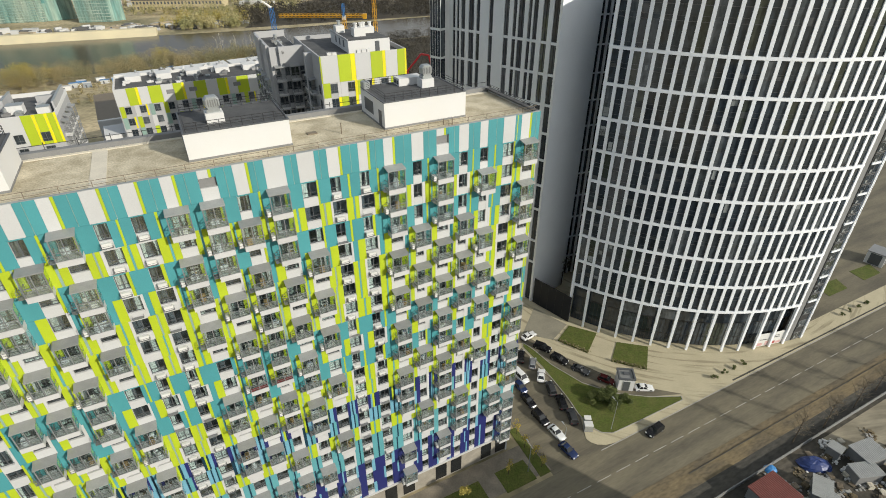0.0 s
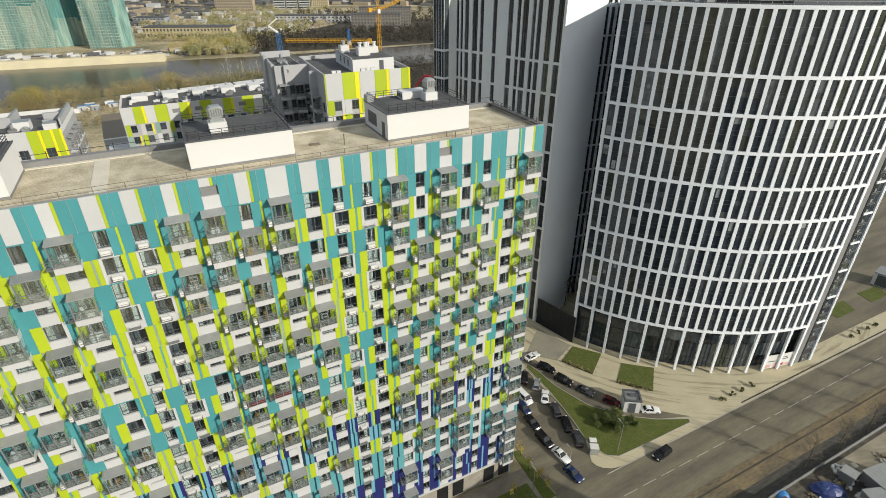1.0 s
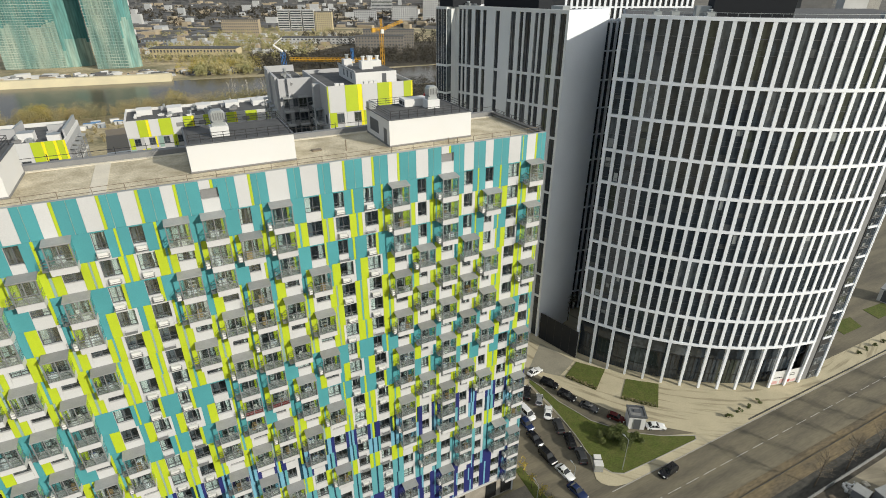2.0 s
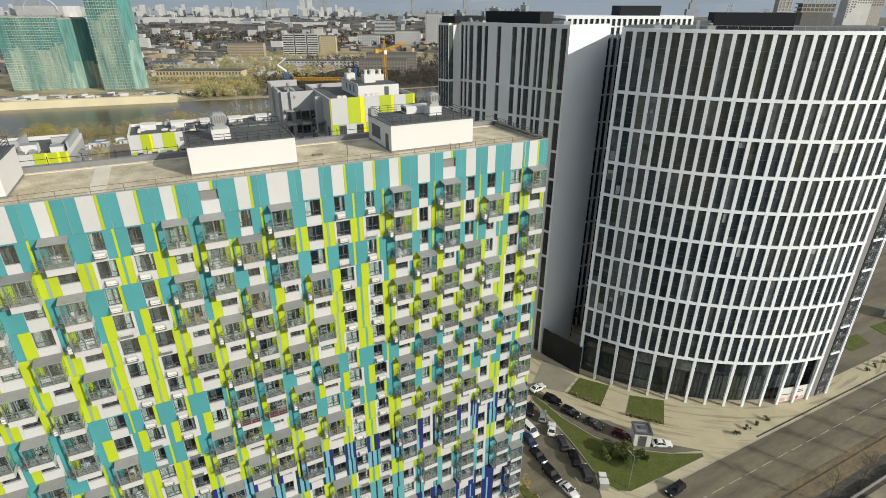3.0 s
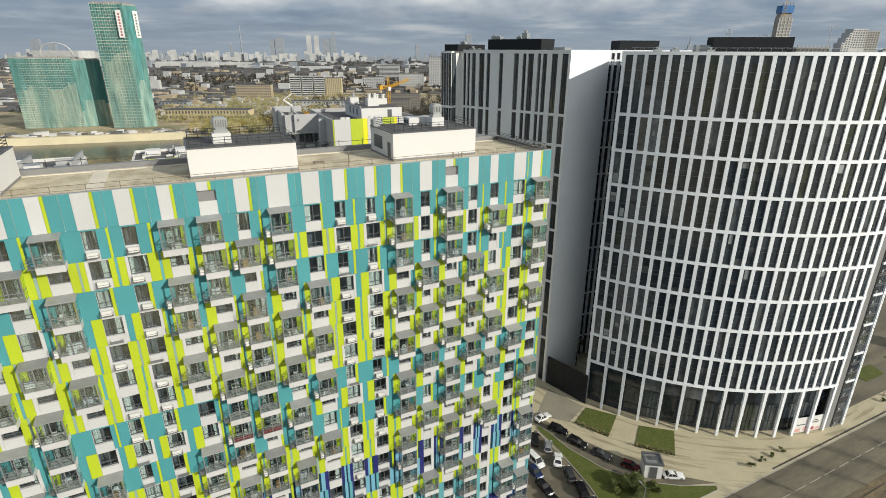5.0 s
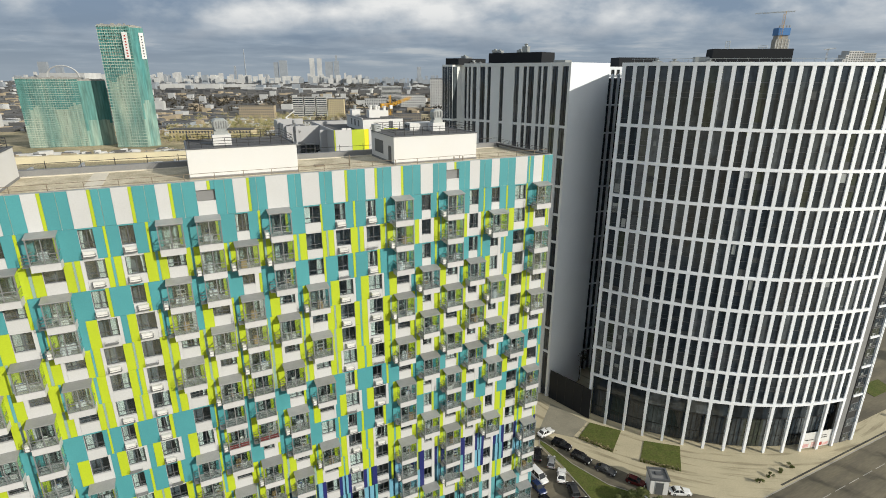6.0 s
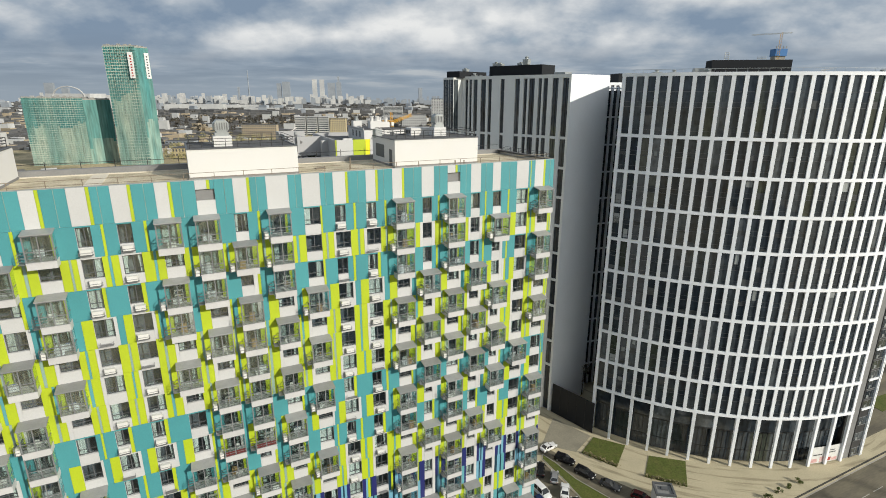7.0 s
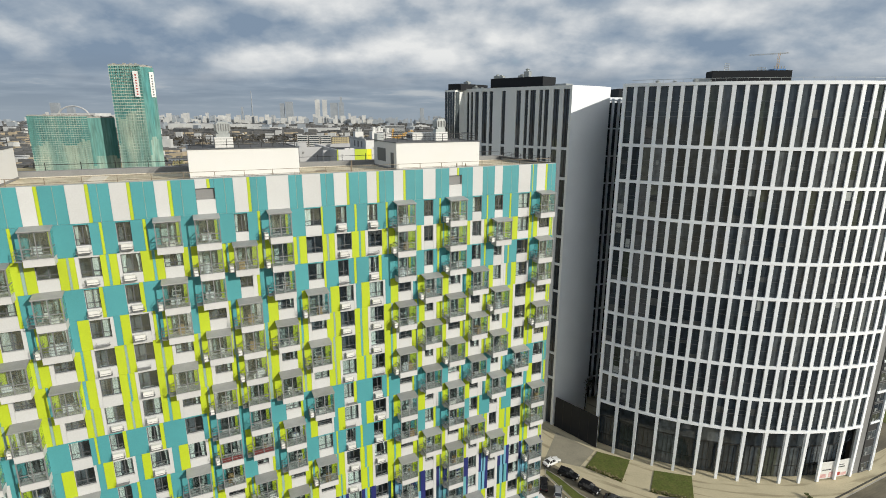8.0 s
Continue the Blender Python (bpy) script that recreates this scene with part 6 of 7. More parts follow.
def courtyard_blocks():
    rng = random.Random(17)
    kit = balcony_meshes(2.1, 1.35)
    cache = {}
    # block with the lime and yellow front
    t = thing("apartment_block", pose(-25.1, 111.3, 0, 0, 0, 25.6), "white apartment block with lime and yellow panels", "building")
    w, d, top = 19.0, 24.0, 72.7
    part("wall", box(0, w, 0, d, 0, top - 1.0), GREYWALL, t)
    part("roof", box(0.3, w - 0.3, 0.3, d - 0.3, top - 1.0, top - 0.9), FELT, t)
    parapets(t, w, d, top)
    x = 0.0
    for sw, mat in ((0.3, LIME), (3.5, WHITE), (2.7, LIME), (1.0, YELLOW), (3.4, WHITE), (2.6, LIME), (0.7, YELLOW), (2.7, WHITE), (1.7, LIME), (0.4, YELLOW)):
        part("panel", box(x + 0.02, x + sw - 0.02, -0.06, 0, top - 5.4, top + 0.05), mat, t)
        x += sw
    for r in range(6):
        z = top - 5.4 - 3.1 * (r + 1)
        x = 0.2
        for k in range(5):
            part("panel", box(x, x + 1.5, -0.06, 0, z, z + 3.06), LIME if (k + r) % 2 == 0 else WHITE, t)
            block_window(t, cache, x + 2.3, z + 0.9, 1.5, 1.95)
            part("panel", box(x + 3.1, x + 3.7, -0.06, 0, z, z + 3.06), YELLOW if (k + r) % 3 else WHITE, t)
            x += 3.75
    left = pose(0, 0, 0, 0, 0, -90)
    # on the shaded flank the x axis runs out of the block towards the street
    for r in range(6):
        z = top - 5.8 - 3.1 * (r + 1)
        for k, u in enumerate((-5.5, -9.5, -14.5, -19.5)):
            side_bay(t, left, u, z, kit)
        for u in (-2.0, -12.0, -17.0):
            block_window(t, cache, u, z + 0.9, 1.2, 1.9, left)
    for u0, u1 in ((-8, -6.8), (-17, -15.9)):
        part("buttress", box(-1.4, 0, -u1, -u0, 30, top - 0.5), GREYWALL, t)
    p = thing_part("penthouse", t, pose(7.6, 4.5, top - 0.9))
    part("wall", box(0, 9.4, 0, 14, 0, 2.5), RENDER, p)
    part("roof", box(0.2, 9.2, 0.2, 13.8, 2.5, 2.6), FELT, p)
    part("screen", box(-0.2, 0, 0.0, 14, 2.5, 2.9), GREYWALL, p)
    part("door", box(6.0, 7.0, -0.05, 0, 0, 2.1), FRAME, p)
    for y in (3, 6, 9):
        part("window", box(-0.05, 0, y, y + 0.9, 0.8, 2.2), FRAME, p)
    for x, y, sx, sy, h in ((0.2, 9.5, 2.0, 2.0, 1.9), (2.6, 3.6, 2.6, 2.2, 2.1), (5.4, 6.6, 2.8, 2.2, 1.7)):
        part("roof_block", box(x, x + sx, y, y + sy, 2.6, 2.2 + h), RENDER, p)
    for x, y, z in ((1.2, 10.5, 4.1), (3.2, 4.5, 4.3), (4.5, 4.6, 4.3), (6.0, 7.5, 3.9), (7.5, 7.5, 3.9)):
        part("duct", Geo().tube((x, y, z), (x, y, z + 0.8), 0.36, n=10), GALV if x < 3 else RENDER, p)
        part("duct_cap", Geo().tube((x, y, z + 0.8), (x, y, z + 1.0), 0.5, n=10), GALV if x < 3 else RENDER, p)
    for x, y in ((2.2, 1.6), (3.2, 1.4), (8.5, 1.6), (9.7, 1.6), (10.8, 1.7)):
        part("roof_cowl", box(x, x + 0.9, y, y + 0.7, top - 0.9, top + 0.2), RENDER, t)
    # wing behind it with balconies
    t2 = thing("apartment_block", pose(-25.1, 111.3, 0, 0, 0, 25.6) @ pose(-7.5, 11.0, 0), "grey apartment wing with dark recessed balconies", "building")
    part("wall", box(0, 7.4, 3, 24, 0, 71), GREYWALL, t2)
    part("roof", box(0.2, 7.2, 3.2, 23.8, 71, 71.1), FELT, t2)
    rim = Geo().box(0, 7.4, 3, 3.3, 71, 72.6).box(0, 0.3, 3.3, 24, 71, 72.6).box(0.3, 7.4, 23.7, 24, 71, 72.6).box(3.4, 3.7, 3.3, 12, 71, 72.3).box(-0.5, 0, 4, 9, 60, 72.9).box(1.9, 2.5, 2.2, 3, 62, 72.7).box(-0.5, 0, 14, 19, 58, 72.9)
    part("parapet", rim, GREYWALL, t2)
    for r in range(6):
        for u in (1.6, 4.9):
            b = thing_part("balcony", t2, pose(u, 3.0, 65.2 - 3.1 * r))
            for name in ("slab", "canopy", "railing"):
                put(name, kit[name], b)
            for xx in (-1.0, 1.0):
                put("post", kit["post"], b, pose(xx, -1.3, 0))
            block_window(t2, cache, u, 66.2 - 3.1 * r, 1.9, 2.1, pose(0, 3.0, 0))
            block_window(t2, cache, u + 1.75, 66.4 - 3.1 * r, 1.0, 1.8, pose(0, 3.0, 0))
        for u in (-6.0, -10.5, -15.5, -20.5):
            side_bay(t2, left, u, 62.0 - 3.1 * r, kit)
            block_window(t2, cache, u, 62.9 - 3.1 * r, 1.8, 2.0, left)
    roof_clutter(t2, rng, 7, 22, 4, 71.1)
    # lower long block with a lime and white front
    t3 = thing("apartment_block", pose(-87.2, 140.6, 0, 0, 0, 27.2), "long lower apartment block, white with lime panels", "building")
    w, d, top = 47.0, 17.0, 58.0
    part("wall", box(0, w, 0, d, 0, top - 0.9), GREYWALL, t3)
    part("roof", box(0.3, w - 0.3, 0.3, d - 0.3, top - 0.9, top - 0.8), FELT, t3)
    parapets(t3, w, d, top, RENDER)
    x = 0.0
    for k in range(30):
        sw = (3.0, 2.2, 0.7, 2.4, 3.2)[k % 5]
        if x + sw > w:
            break
        part("panel", box(x + 0.02, x + sw - 0.02, -0.06, 0, top - 4.6, top + 0.03), (WHITE, LIME, YELLOW, WHITE, LIME)[k % 5], t3)
        x += sw
    for u in (12.6, 18.4, 30.2):
        part("vent_louvre", box(u, u + 2.0, -0.08, -0.06, top - 2.6, top - 1.5), PARAPET, t3)
    for r in range(4):
        z = top - 4.6 - 3.1 * (r + 1)
        x = 0.3
        for k in range(13):
            part("panel", box(x, x + 1.1, -0.06, 0, z, z + 3.05), (LIME, WHITE, SAGE)[(k + 2 * r) % 3], t3)
            block_window(t3, cache, x + 1.95, z + 0.9, 1.5, 1.9)
            if (k + r) % 4 == 1:
                part("panel", box(x + 2.75, x + 3.15, -0.06, 0, z, z + 3.05), YELLOW, t3)
            x += 3.6
    roof_clutter(t3, rng, w, d, 22, top - 0.8)
    for k in range(5):
        part("stair_head", box(3 + 8 * k, 7 + 8 * k, 10, 14.5, top - 0.8, top + 0.7), RENDER, t3)
    # block on the far side of the court, lime panel and stepped white roof walls
    t4 = thing("apartment_block", pose(-106.5, 99.7, 0, 0, 0, 25.5), "white apartment block with a broad lime panel", "building")
    w, d, top = 26.4, 20.0, 61.4
    part("wall", box(0, w, 0, d, 0, top - 1.0), GREYWALL, t4)
    part("roof", box(0.3, w - 0.3, 0.3, d - 0.3, top - 1.0, top - 0.9), FELT, t4)
    parapets(t4, w, d, top, RENDER)
    part("panel", box(0.02, 14.3, -0.05, 0, top - 6.5, top), TEAL, t4)
    part("panel", box(14.35, 20.0, -0.06, 0, top - 6.5, top + 0.03), WHITE, t4)
    for k, (a, b, mat) in enumerate(((20.05, 22.0, LIME), (22.05, 22.6, YELLOW), (22.65, 24.2, LIME), (24.25, 24.8, YELLOW), (24.85, 25.9, LIME), (25.95, 26.4, YELLOW))):
        part("panel", box(a, b, -0.07, 0, top - 6.5, top + 0.04), mat, t4)
    for r in range(5):
        for u in (15.5, 18.5, 23.4):
            block_window(t4, cache, u, top - 5.8 - 3.1 * r, 1.7, 2.0, pose(0, -0.06, 0))
    for x, y, sx, sy, h in ((2, 7, 6, 8, 1.1), (9.5, 9, 0.4, 9, 1.2), (11, 9, 5, 0.4, 1.3), (15.6, 9.4, 0.4, 8, 1.3), (17, 5, 3.0, 2.6, 1.0), (21.5, 12, 4, 0.4, 0.9), (25.9, 3, 0.4, 15, 1.6), (22.8, 2.6, 2.4, 2.0, 0.7)):
        part("roof_block", box(x, x + sx, y, y + sy, top - 0.9, top + h), GREYWALL if min(sx, sy) < 1 else RENDER, t4)
        part("coping", box(x - 0.05, x + sx + 0.05, y - 0.05, y + sy + 0.05, top + h, top + h + 0.06), GALV, t4)
    roof_clutter(t4, rng, w, d, 12, top - 0.9)
    right = pose(w, 0, 0, 0, 0, 90)
    for r in range(5):
        for u in (3.0, 7.0, 11.0, 15.0):
            b = thing_part("balcony", t4, right @ pose(u, 0, top - 6.0 - 3.1 * r))
            for name in ("slab", "canopy", "railing"):
                put(name, kit[name], b)
            for xx in (-1.0, 1.0):
                put("post", kit["post"], b, pose(xx, -1.3, 0))
    # flat podium roof between the blocks, and low sheds behind
    t5 = thing("podium", pose(-100.2, 156.5, 0, 0, 0, 31.3), "low podium between the blocks with a brown roof", "building")
    part("wall", box(-3.4, 3.4, 0, 32, 0, 44.6), GREYWALL, t5)
    part("roof", box(-3.6, 3.6, -0.2, 32.2, 44.6, 45), RAIL, t5, "brown sheet roof")
    part("ledge", box(-3.6, 3.6, -1.4, -0.2, 0, 45.2), RENDER, t5, "white ledge at the end of the brown roof")
    part("lower_roof", box(-2.4, 3.8, -8.0, -1.4, 0, 42.0), PARAPET, t5)
    part("white_roof", box(-2.4, 4.4, -18.0, -8.0, 0, 45.5), RENDER, t5, "white flat roof of the podium's near end")
    for k in range(4):
        s = thing("low_house", pose(-112 + 16.5 * k, 186 + 11.5 * k, 0, 0, 0, 35), "low white house with a pale flat roof", "building", "low houses by the river")
        part("wall", box(0, 18.5, 0, 12, 0, 48), GREYWALL, s)
        part("roof", box(-0.3, 18.8, -0.3, 12.3, 48, 48.5), RENDER, s)
        roof_clutter(s, rng, 18, 12, 6, 48.5)


courtyard_blocks()


# ---- tower cranes and a concrete pump ----
def lattice(g, a, b, r, n):
    """A square truss from a to b."""
    a, b = Vector(a), Vector(b)
    d = (b - a) / n
    s1 = d.orthogonal().normalized() * r
    s2 = d.cross(s1).normalized() * r
    cs = (s1 + s2, s1 - s2, -s1 - s2, s2 - s1)
    for c in cs:
        g.tube(a + c, b + c, 0.13, n=4)
    for k in range(n):
        p = a + d * k
        for i in range(4):
            g.tube(p + cs[i], p + d + cs[(i + 1) % 4], 0.08, n=4)


def crane(m, h, reach, back, tone, head, turn, label, raised=0.0):
    t = thing("tower_crane", m, label, "crane", "tower cranes")
    g = Geo()
    lattice(g, (0, 0, 0), (0, 0, h), 0.8, max(8, int(h / 3)))
    part("mast", g, tone, t)
    j = thing_part("jib", t, pose(0, 0, h, 0, 0, turn))
    g = Geo()
    lattice(g, (1, 0, 0.6), (reach, 0, 0.6 + raised), 0.6, int(reach / 2))
    part("arm", g, YELLOWPAINT, j)
    g = Geo()
    lattice(g, (-1, 0, 0.6), (-back, 0, 0.6), 0.6, 5)
    part("counter_jib", g, YELLOWPAINT, j)
    part("counterweight", box(-back - 1.5, -back + 0.5, -0.8, 0.8, -0.8, 1.6), YELLOWPAINT, j)
    part("cab", box(-0.9, 0.9, -1.5, 0.2, -1.6, 0.6), APPLIANCE, j)
    g = Geo()
    lattice(g, (0, 0, 0), (0, 0, 6.5), 0.5, 3)
    part("tower_head", g, head, j)
    g = Geo()
    g.tube((0, 0, 6.5), (reach * 0.7, 0, 1.2 + raised * 0.7), 0.05, n=4).tube((0, 0, 6.5), (-back, 0, 1.2), 0.05, n=4)
    part("stay", g, FRAME, j)


YELLOWPAINT = material("crane_yellow", (0.62, 0.33, 0.02), 0.5, vary=0.08)
BLUEPAINT = material("crane_blue", (0.04, 0.17, 0.42), 0.5, vary=0.08)
crane(pose(-52.0, 300, 0), 52.5, 34, 10.5, YELLOWPAINT, BLUEPAINT, 180, "yellow tower crane with a blue head and level jib")
crane(pose(-40.2, 337, 0), 64.7, 15, 5, YELLOWPAINT, YELLOWPAINT, 38, "yellow tower crane standing behind the apartment block", 4)
t = thing("tower_crane", pose(-89.4, 300, 0), "blue lattice crane with a white folded arm", "crane", "tower cranes")
g = Geo()
lattice(g, (0, 0, 0), (0, 0, 57), 0.9, 22)
part("mast", g, BLUEPAINT, t)
part("arm", Geo().tube((0, 0, 57), (-4.0, -2, 60.5), 0.7, 0.5, n=6).tube((-4.0, -2, 60.5), (0.5, 0, 64), 0.3, n=6), APPLIANCE, t)
t = thing("concrete_pump", pose(-11, 170, 0), "bent red boom of a concrete pump", "concrete pump")
g = Geo()
for a, b in zip(((0, 0, 0), (0, 0, 56), (4.2, 0, 61.0), (6.6, 0, 60.6)), ((0, 0, 56), (4.2, 0, 61.0), (6.6, 0, 60.6), (8.0, 0, 55.5))):
    g.tube(a, b, 0.33, n=6)
part("boom", g, material("red_boom", (0.65, 0.03, 0.03), 0.4), t)


# ---- green-netted towers on the far bank ----
def netted_tower(m, w, d, top, label, floors, seed, smooth=False):
    rng = random.Random(seed)
    t = thing("netted_tower", m, label, "building", "netted towers")
    part("frame", box(0.8, w - 0.8, 0.8, d - 0.8, 0, top - 3), CONCRETE, t)
    n = max(8, int(w / 2.6))
    upper, lower = Geo(), Geo()
    cut = top * rng.uniform(0.5, 0.7)
    for k in range(n):
        y = -rng.uniform(0.0, 0.7)
        cut = min(max(cut + rng.uniform(-4, 4), top * (0.15 if smooth else 0.55)), top * (0.4 if smooth else 0.8))
        z = cut * (0.6 if k < 1 else 1.0)
        for g, a, b in ((lower, 0.0, z), (upper, z, top - 1.0)):
            g.add([(w * k / n, y, a), (w * (k + 1) / n, y - 0.35, a), (w * (k + 1) / n, 0.8, a), (w * k / n, 0.8, a), (w * k / n, y, b), (w * (k + 1) / n, y - 0.35, b), (w * (k + 1) / n, 0.8, b), (w * k / n, 0.8, b)],
                  [(0, 3, 2, 1), (4, 5, 6, 7), (0, 1, 5, 4), (1, 2, 6, 5), (2, 3, 7, 6), (3, 0, 4, 7)])
    for g, mat in ((upper, NET), (lower, PALENET)):
        part("netting", g, mat, t, "teal netting" if mat == NET else "pale dusty netting")
    part("netting", Geo().box(-0.3, 0, 0, d, 0, top - 1.0).box(w, w + 0.3, 0.8, d, 0, top - 1.0), NET, t)
    pole = box(0, 0.22, -1.15, -0.9, 0, top).mesh("scaffold_pole", SCAFFOLD)
    for k in range(0 if smooth else int(w / 2.4)):
        put("scaffold_pole", pole, t, pose(2.4 * k, 0, 0))
    for k in range(0 if smooth else floors):
        z = (k + 0.5) * top / floors
        part("scaffold_lift", box(-0.4, w + 0.2, -1.2, -0.5, z, z + 0.5), SCAFFOLD, t)
        part("scaffold_lift", box(-0.9, -0.3, -0.5, d, z, z + 0.4), SCAFFOLD, t)
    part("roof_slab", box(0.3, w - 0.3, 0.3, d - 0.3, top - 1.0, top + 0.6), CONCRETE, t)
    for k in range(5):
        x = rng.uniform(2, w - 4)
        part("roof_unit", box(x, x + rng.uniform(1, 3), 3, 6, top + 0.6, top + rng.uniform(1.2, 2.2)), CONCRETE, t)
    return t


NET = material("green_netting", (0.065, 0.23, 0.22), 0.8, vary=0.3, amount=0.95, tint=(0.12, 0.26, 0.23), scale=0.09, fine=0.5, stretch=(1, 1, 0.12))
PALENET = material("pale_netting", (0.36, 0.44, 0.355), 0.8, vary=0.3, amount=0.95, tint=(0.11, 0.25, 0.225), scale=0.09, fine=0.5, stretch=(1, 1, 0.12))
SCAFFOLD = material("pale_scaffold", (0.50, 0.55, 0.46), 0.7, vary=0.25, amount=1.0, tint=(0.11, 0.27, 0.25), scale=0.06, stretch=(1, 1, 0.25))
netted_tower(pose(-490, 607, 0, 0, 0, 20), 59, 30, 77, "broad unfinished block wrapped in green netting", 30, 1)
netted_tower(pose(-434.6, 627.4, 0, 0, 0, 42), 28, 30, 75, "unfinished block end in dark green netting", 18, 2, True)
netted_tower(pose(-394, 618, 0, 0, 0, 14), 32, 30, 133, "unfinished tower wrapped in green netting", 40, 3)
netted_tower(pose(-362.9, 625.8, 0, 0, 0, 62), 15.5, 26, 132, "flank of the unfinished tower in green netting", 40, 4, True)
for (x, y, turn), tone in (((-369.5, 622.5, 14), "red"), ((-359.3, 634.6, 62), "dark")):
    b = thing("banner", pose(x, y, 100, 0, 0, turn), "long white vertical banner with printed marks", "banner", "banners")
    part("sheet", box(0, 5.5, -2.2, -2.0, -2, 26), LENS, b)
    for k in range(8):
        part("mark", box(1.9, 3.6, -2.25, -2.2, 3.0 * k, 3.0 * k + 1.6), REDPAINT if tone == "red" else FRAME, b)


# ---- far bank, woods and city ----
def wood(name, label, mat, spots, hgt, seed, cards, size):
    """One sheet of many small leaf cards that make up a distant wood."""
    r = np.random.RandomState(seed)
    n = len(spots)
    spots = np.asarray(spots, float)
    hs = r.uniform(0.55, 1.1, n) * hgt
    k = cards
    base = np.repeat(spots, k, 0)
    hh = np.repeat(hs, k)
    way = r.normal(0, 1, (n * k, 3))
    way /= np.linalg.norm(way, axis=1)[:, None]
    way *= (r.uniform(0.15, 1.0, n * k) ** 0.5)[:, None]
    c = np.c_[base[:, 0] + way[:, 0] * hh * 0.33, base[:, 1] + way[:, 1] * hh * 0.33, hh * (0.58 + 0.42 * way[:, 2])]
    low = r.uniform(0, 1, n * k) < 0.07
    c[low, 2] *= 0.4
    a = r.normal(0, 1, (n * k, 3))
    a /= np.linalg.norm(a, axis=1)[:, None]
    b = np.cross(a, r.normal(0, 1, (n * k, 3)))
    b /= np.linalg.norm(b, axis=1)[:, None]
    s = r.uniform(0.5, 1.2, n * k)[:, None] * size
    v = np.stack([c - a * s, c + b * s * 0.6, c + a * s, c - b * s * 0.6], 1).reshape(-1, 3)
    f = np.arange(len(v)).reshape(-1, 4)
    me = bpy.data.meshes.new(name)
    me.from_pydata(v.tolist(), [], f.tolist())
    me.materials.append(mat)
    tagged(put(name, me), label, "trees", kind="stuff")


def band(a, b, near, far, n, seed):
    """Spots in a strip along the line a to b, from near to far off its left side."""
    r = np.random.RandomState(seed)
    a, b = np.array(a, float), np.array(b, float)
    d = (b - a) / np.linalg.norm(b - a)
    nrm = np.array((-d[1], d[0]))
    return a + (b - a) * r.uniform(0, 1, (n, 1)) + nrm * r.uniform(near, far, (n, 1))


def clump(at, spread, n, seed):
    """Spots in a loose round group."""
    r = np.random.RandomState(seed)
    return np.array(at, float) + r.normal(0, 0.5, (n, 2)) * spread


def birch(x, y, h, seed):
    rng = random.Random(seed)
    t = thing("birch", pose(x, y, -0.12), "tall bare birch with a pale trunk by the river", "tree", "bare birches")
    lean = rng.uniform(-0.06, 0.06) * h
    g = Geo().tube((0, 0, 0), (lean * 0.4, 0, h * 0.5), 0.2, 0.14, n=6).tube((lean * 0.4, 0, h * 0.5), (lean, 0, h), 0.14, 0.04, n=6)
    part("trunk", g, PALEBARK, t)
    tw = Geo()
    for _ in range(16):
        k = rng.uniform(0.3, 0.9)
        a, ln = rng.uniform(0, 6.28), h * rng.uniform(0.12, 0.24)
        p = Vector((lean * k, 0, h * k))
        tw.tube(p, p + Vector((math.cos(a) * ln * 0.6, math.sin(a) * ln * 0.6, ln)), 0.07, 0.03, n=4)
    part("limbs", tw, PALEBARK, t)


PALEBARK = material("pale_bark", (0.46, 0.43, 0.37), 0.85, vary=0.2, amount=0.6, scale=0.8)
for k in range(12):
    birch(-186 + 3.6 * k + 1.3 * math.sin(5.0 * k), 458 + 4.5 * math.sin(2.3 * k), 14 + 3.0 * math.sin(1.7 * k), 300 + k)
wood("riverside_wood", "autumn wood with brown and olive crowns by the river", LEAF_WOOD, np.r_[band((-520, 232), (-300, 368), -85, -3, 420, 1), band((-300, 368), (-144, 464), -30, -3, 300, 22)], 14, 3, 230, 0.34)
wood("riverside_scrub", "low brown scrub before the riverside wood", LEAF_WOOD, band((-330, 350), (-160, 455), -85, -36, 170, 23), 5, 24, 110, 0.3)
# the dark leaf colour stands for cloud shade over this bank
wood("riverside_wood", "bare brown wood by the river, darkened for cloud shade", LEAF_GREY, band((-165, 452), (60, 590), -150, -5, 700, 2), 12, 33, 80, 0.55)
wood("riverside_wood", "yellow autumn trees by the river", LEAF_GOLD, np.r_[np.r_[clump((-284, 366), 13, 30, 4), clump((-216, 426), 6, 9, 25), clump((-360, 320), 16, 20, 26)], band((-280, 560), (-200, 590), 10, 60, 40, 5)], 14, 6, 260, 0.36)
wood("far_wood", "brown autumn wood on the far bank", LEAF_OLIVE, np.r_[band((-260, 562), (-205, 583), 2, 75, 190, 7), band((-390, 672), (-180, 712), -16, -4, 110, 8), band((-300, 760), (-190, 830), 0, 160, 90, 9)], 12, 10, 60, 0.85)
wood("far_wood", "olive trees between the far buildings", LEAF_OLIVE, np.r_[band((-480, 820), (-200, 840), 0, 260, 190, 12), band((-430, 745), (-170, 770), 0, 60, 160, 21)], 11, 13, 50, 0.9)
wood("far_wood", "bare wood beyond the river, darkened for cloud shade", LEAF_GREY, np.r_[band((-205, 585), (260, 770), 2, 130, 1000, 34), band((-200, 790), (260, 930), 0, 200, 500, 35)], 13, 36, 50, 0.9)
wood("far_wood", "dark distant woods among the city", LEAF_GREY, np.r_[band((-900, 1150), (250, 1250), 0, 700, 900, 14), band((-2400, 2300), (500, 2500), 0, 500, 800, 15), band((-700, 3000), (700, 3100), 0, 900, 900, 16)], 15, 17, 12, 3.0)



